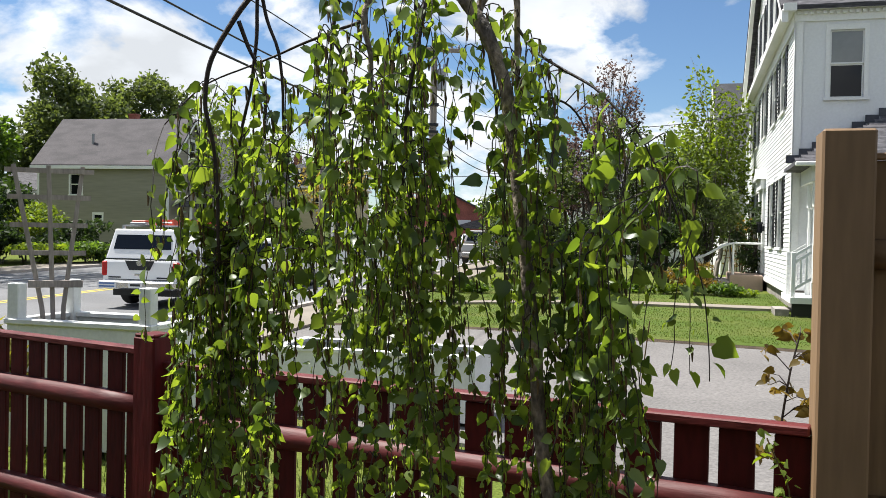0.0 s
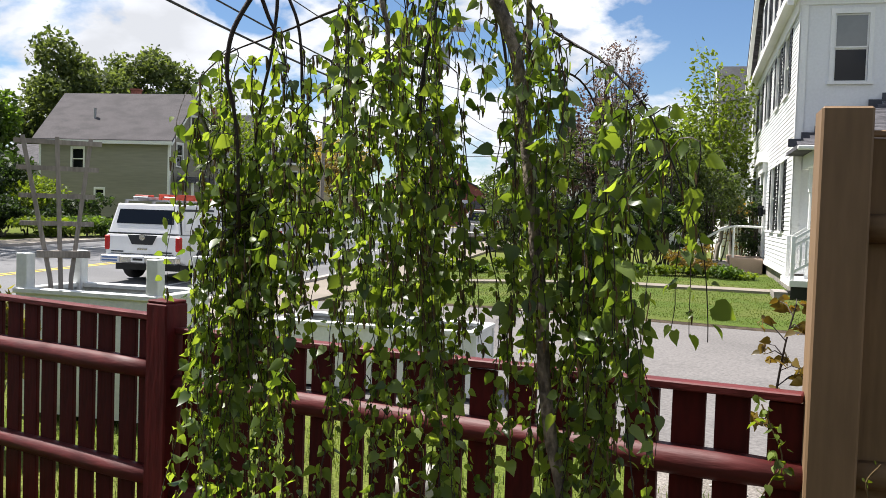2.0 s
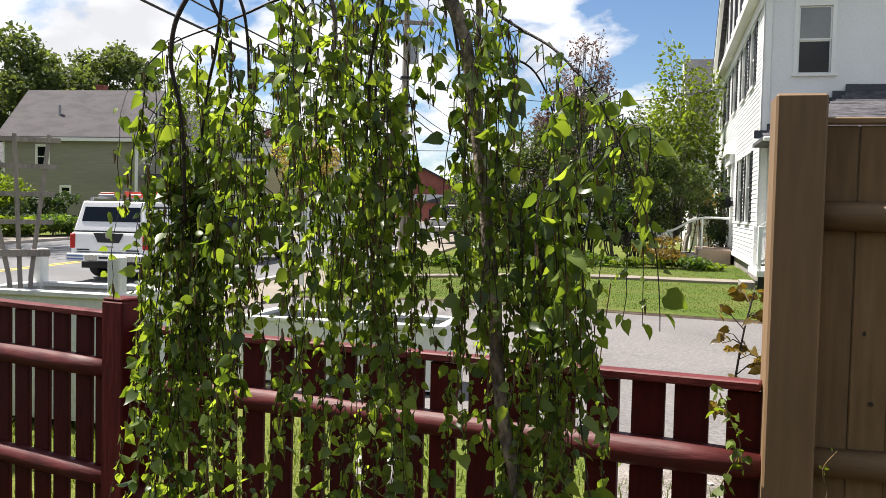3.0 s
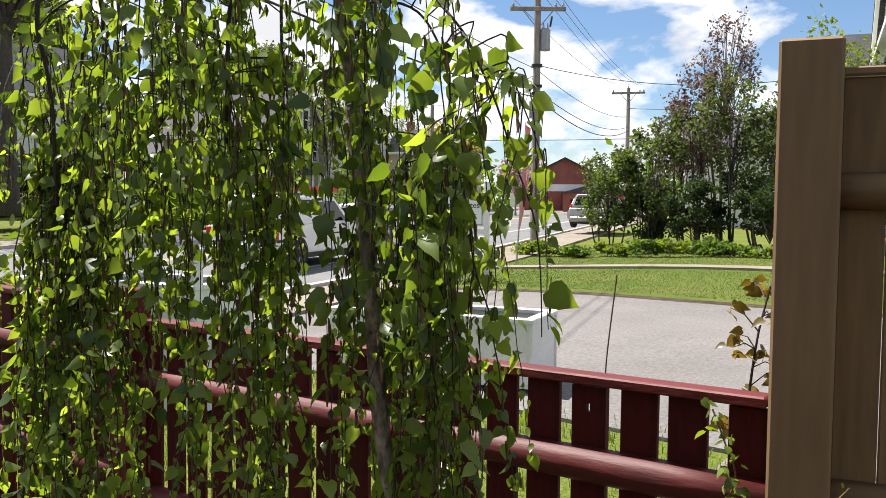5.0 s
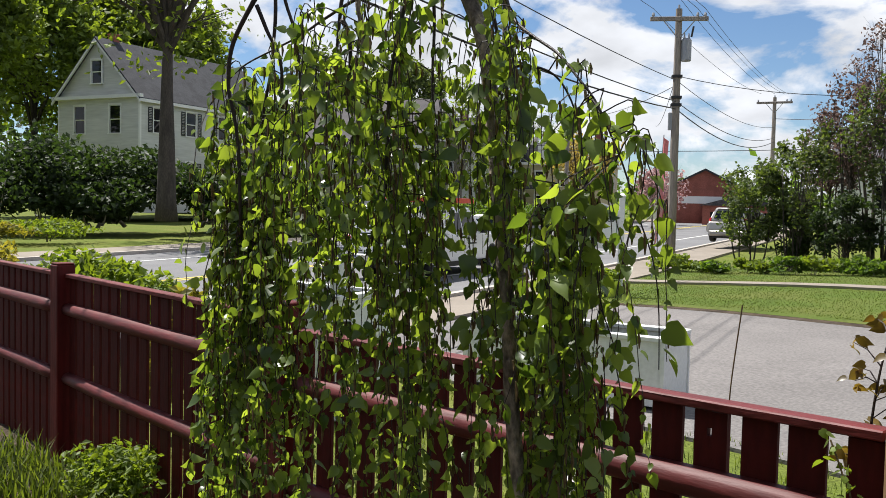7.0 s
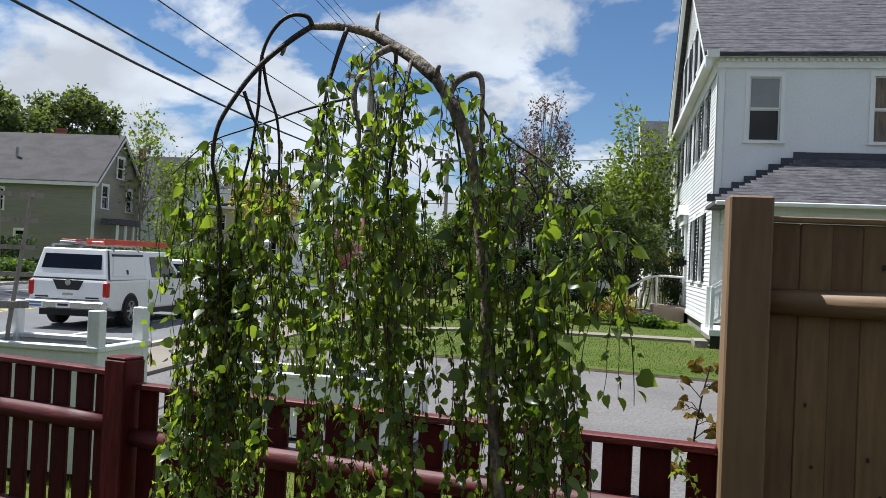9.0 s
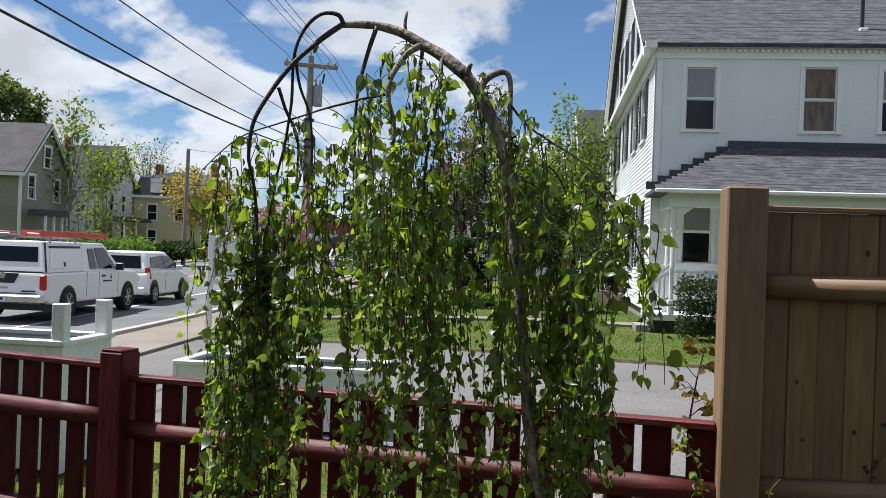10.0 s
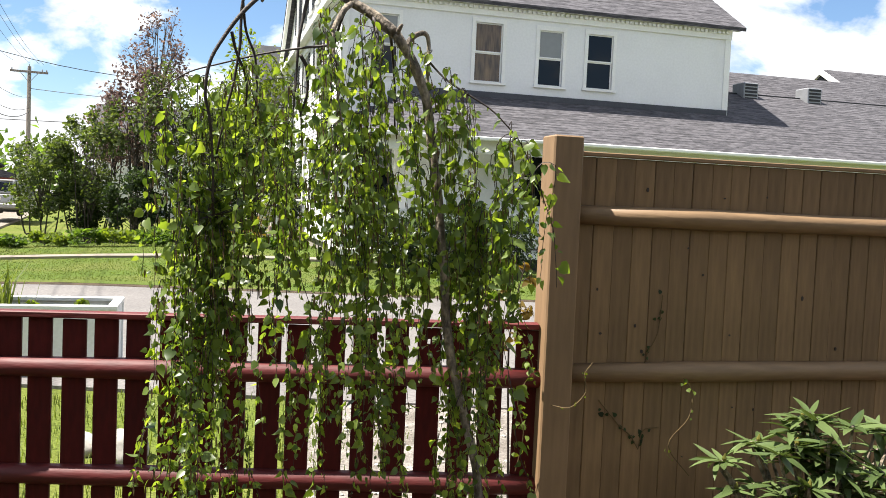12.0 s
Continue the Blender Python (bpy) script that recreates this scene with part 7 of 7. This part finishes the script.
def iris(x, y, z, n, h):
    ob = thing("iris_clump", pose(x, y, z), "clump of upright blue-green strap leaves in the planter", "plant")
    gg = np.random.RandomState(31)
    blades("blade_mass", [(gg.normal() * 0.13, gg.normal() * 0.10, 0) for k in range(n)], h, 0.012, BLADE, ob, 5, "upright strap leaves", 0.45)


iris(-4.26, 4.27, 0.46, 70, 0.42)
for i, (x, y) in enumerate(((-3.94, 4.36), (-3.56, 4.45))):
    tree(x, y, 0.46, 0.17, 0.07, 0.02, 6, 26, 0.07, YOUNG_LEAF, "young green sprout in the planter soil", 310 + i, 0.005, 1, name="seedling", bark=TWIG)


def big_leaf(name, mat, length=1.0, width=0.16, arch_=0.15):
    """A long leathery leaf, folded along its rib and arched."""
    bm = bmesh.new()
    n = 6
    rib, left, right = [], [], []
    for i in range(n + 1):
        t = i / n
        w = width * math.sin(math.pi * (0.08 + 0.92 * t) ** 0.85) ** 0.8 if i < n else 0.0
        zc = -arch_ * t * t
        rib.append(bm.verts.new((0, t * length, zc)))
        left.append(bm.verts.new((-w, t * length, zc + w * 0.35)))
        right.append(bm.verts.new((w, t * length, zc + w * 0.35)))
    for i in range(n):
        bm.faces.new((left[i], rib[i], rib[i + 1], left[i + 1]))
        bm.faces.new((rib[i], right[i], right[i + 1], rib[i + 1]))
    bmesh.ops.remove_doubles(bm, verts=bm.verts[:], dist=1e-5)
    me = bpy.data.meshes.new(name)
    bm.to_mesh(me)
    bm.free()
    me.materials.append(mat)
    for p in me.polygons:
        p.use_smooth = True
    return me


def rhododendron():
    rr = random.Random(6)
    base = Vector((1.06, -0.22, 0.0))
    ob = thing("rhododendron", pose(*base), "rhododendron with whorls of leathery leaves before the tan fence", "shrub")
    kinds = [big_leaf("leaf", RHODO_LEAF, 1.0, 0.112), big_leaf("leaf", RHODO_LEAF, 1.0, 0.125, 0.35), big_leaf("leaf", RHODO_LEAF, 1.0, 0.10, -0.05)]
    tips = []
    for i in range(52):
        a = rr.uniform(0, 2 * math.pi)
        q = rr.random() ** 0.6
        x, y = math.cos(a) * q * 0.46, math.sin(a) * q * 0.25
        z = 0.885 - 0.22 * q * q - rr.random() ** 2 * 0.34
        tips.append(Vector((x, y, z)))
    n = 0
    for t in tips:
        part("stem", tube(bmesh.new(), smooth_line([Vector((t.x * 0.15, t.y * 0.15, 0)), Vector((t.x * 0.5, t.y * 0.5, t.z * 0.55)), t - Vector((0, 0, 0.02)), t], 3), [0.012] * 3 + [0.008] * 3 + [0.006] * 4, 5), BARK, ob)
        k = rr.randint(7, 11)
        for j in range(k):
            az = 2 * math.pi * j / k + rr.uniform(-0.25, 0.25)
            el = rr.uniform(-16, 30)
            s = rr.uniform(0.10, 0.16)
            m = Matrix.Translation(t) @ Matrix.Rotation(az, 4, "Z") @ Matrix.Rotation(radians(el), 4, "X") @ Matrix.Rotation(rr.uniform(-0.4, 0.4), 4, "Y") @ Matrix.Diagonal((s, s, s, 1))
            piece("leaf", kinds[(n + j) % 3], m, ob)
        n += k
    for t in tips[:24]:
        part("bud", tube(bmesh.new(), [t, t + Vector((0, 0, 0.015)), t + Vector((0.002, 0, 0.034))], [0.006, 0.009, 0.002], 6), YELLOW_LEAF, ob)


rhododendron()


def bronze_sapling():
    """A young shoot with lobed bronze leaves that leans over the fence beside the tall post."""
    rr = random.Random(16)
    o = Vector((-0.10, 0.24, 0))
    ob = thing("sapling", pose(o.x, o.y, -0.05), "young sapling with bronze lobed leaves behind the fence post", "sapling")
    kind = leaf_mesh("leaf", BRONZE_LEAF, 0.3, 0.3, 0.36)
    bm = bmesh.new()
    stem = smooth_line([(0.02, 0, 0), (0.0, 0.01, 0.6), (-0.02, 0, 1.05), (0.0, -0.02, 1.27), (0.03, -0.02, 1.42)], 4)
    tube(bm, stem, [0.006 - 0.004 * i / len(stem) for i in range(len(stem))], 6)
    for i in range(16):
        z = 1.02 + 0.40 * i / 15
        b = min(stem, key=lambda q: abs(q.z - z))
        az = rr.uniform(0, 2 * math.pi)
        e = b + Vector((math.cos(az) * 0.075, math.sin(az) * 0.05, rr.uniform(0.0, 0.05)))
        tube(bm, [b, (b + e) / 2 + Vector((0, 0, 0.012)), e], [0.002, 0.0016, 0.001], 4)
        for s in range(6):
            piece("leaf", kind, leaf_pose(rr, e + Vector((rr.uniform(-1, 1), rr.uniform(-1, 1), rr.uniform(-1, 1))) * 0.016, rr.uniform(0.024, 0.044), 0.35), ob)
    part("stem", bm, TWIG, ob)


bronze_sapling()


def vine(start, pts, name, label, leaves, seed, size=0.022):
    rr = random.Random(seed)
    ob = thing(name, pose(*start), label, "vine")
    line = smooth_line(pts, 5)
    part("stem", tube(bmesh.new(), line, 0.0022, 5), CATKIN, ob)
    kind = leaf_mesh("leaf", YOUNG_LEAF, 0.2, 0.2, 0.45)
    for i in range(leaves):
        q = line[rr.randrange(2, len(line))] + Vector((rr.uniform(-1, 1), rr.uniform(-0.5, 0.2), rr.uniform(-1, 1))) * (0.012 if leaves < 30 else 0.028)
        piece("leaf", kind, leaf_pose(rr, q, rr.uniform(0.6, 1.2) * size, 0.5), ob)


# shoots that creep round the tall post and over the rails
vine((0.0, -0.02, 0), [(-0.09, 0.05, 0.55), (-0.07, 0.0, 0.72), (-0.10, -0.01, 0.86), (-0.05, -0.02, 0.98), (-0.08, -0.01, 1.06), (-0.11, 0.0, 1.12)], "climbing_shoot", "green climbing shoot at the foot of the tall fence post", 60, 40, 0.027)
vine((0.0, -0.02, 0), [(0.03, -0.02, 0.84), (0.10, -0.05, 0.84), (0.16, -0.04, 0.90), (0.15, -0.05, 0.97), (0.18, -0.05, 1.02)], "climbing_shoot", "thin climbing shoot over the tan rail", 8, 41, 0.016)
vine((0.5, 0.06, 0), [(0.12, 0.0, 0.55), (0.02, -0.03, 0.68), (0.09, -0.05, 0.80), (0.10, -0.04, 0.90), (0.06, -0.05, 0.96)], "climbing_shoot", "thin climbing shoot over the tan rail", 14, 42, 0.018)

def board_marking():
    """A dark plant-shaped marking on the tan boards, built of thin shoots and flat leaves."""
    rr = random.Random(52)
    ob = thing("dried_climber", pose(0.12, 0.03, 0, 0, 0, 14), "dark plant-shaped marking of thin shoots and leaves on the tan boards", "vine")
    kind = leaf_mesh("leaf", DARK_LEAF, 0.1, 0.1, 0.42)
    for pts, n in (([(0.34, 0.064, 0.62), (0.30, 0.064, 0.68), (0.25, 0.063, 0.72), (0.15, 0.064, 0.83)], 9), ([(0.34, 0.064, 0.62), (0.36, 0.064, 0.70), (0.43, 0.064, 0.71)], 5), ([(0.34, 0.064, 0.95), (0.36, 0.063, 1.03), (0.40, 0.063, 1.11), (0.415, 0.063, 1.27)], 12)):
        line = smooth_line(pts, 5)
        part("shoot", tube(bmesh.new(), line, 0.0020, 5), CATKIN, ob)
        for i in range(n):
            q = line[rr.randrange(len(line))] + Vector((rr.uniform(-0.02, 0.02), 0, rr.uniform(-0.02, 0.02)))
            s = rr.uniform(0.014, 0.026)
            piece("leaf", kind, Matrix.Translation(q) @ Matrix.Rotation(rr.uniform(0, 6.28), 4, "Y") @ Matrix.Rotation(radians(80), 4, "X") @ Matrix.Diagonal((s, s, s, 1)), ob)


board_marking()
vine((-0.62, 0.35, -0.06), [(0.0, 0, 0.0), (0.02, 0, 0.6), (0.05, 0.02, 1.05), (0.06, 0.02, 1.2), (0.085, 0.02, 1.42)], "dry_stalk", "thin dry stalk standing behind the fence", 0, 43)
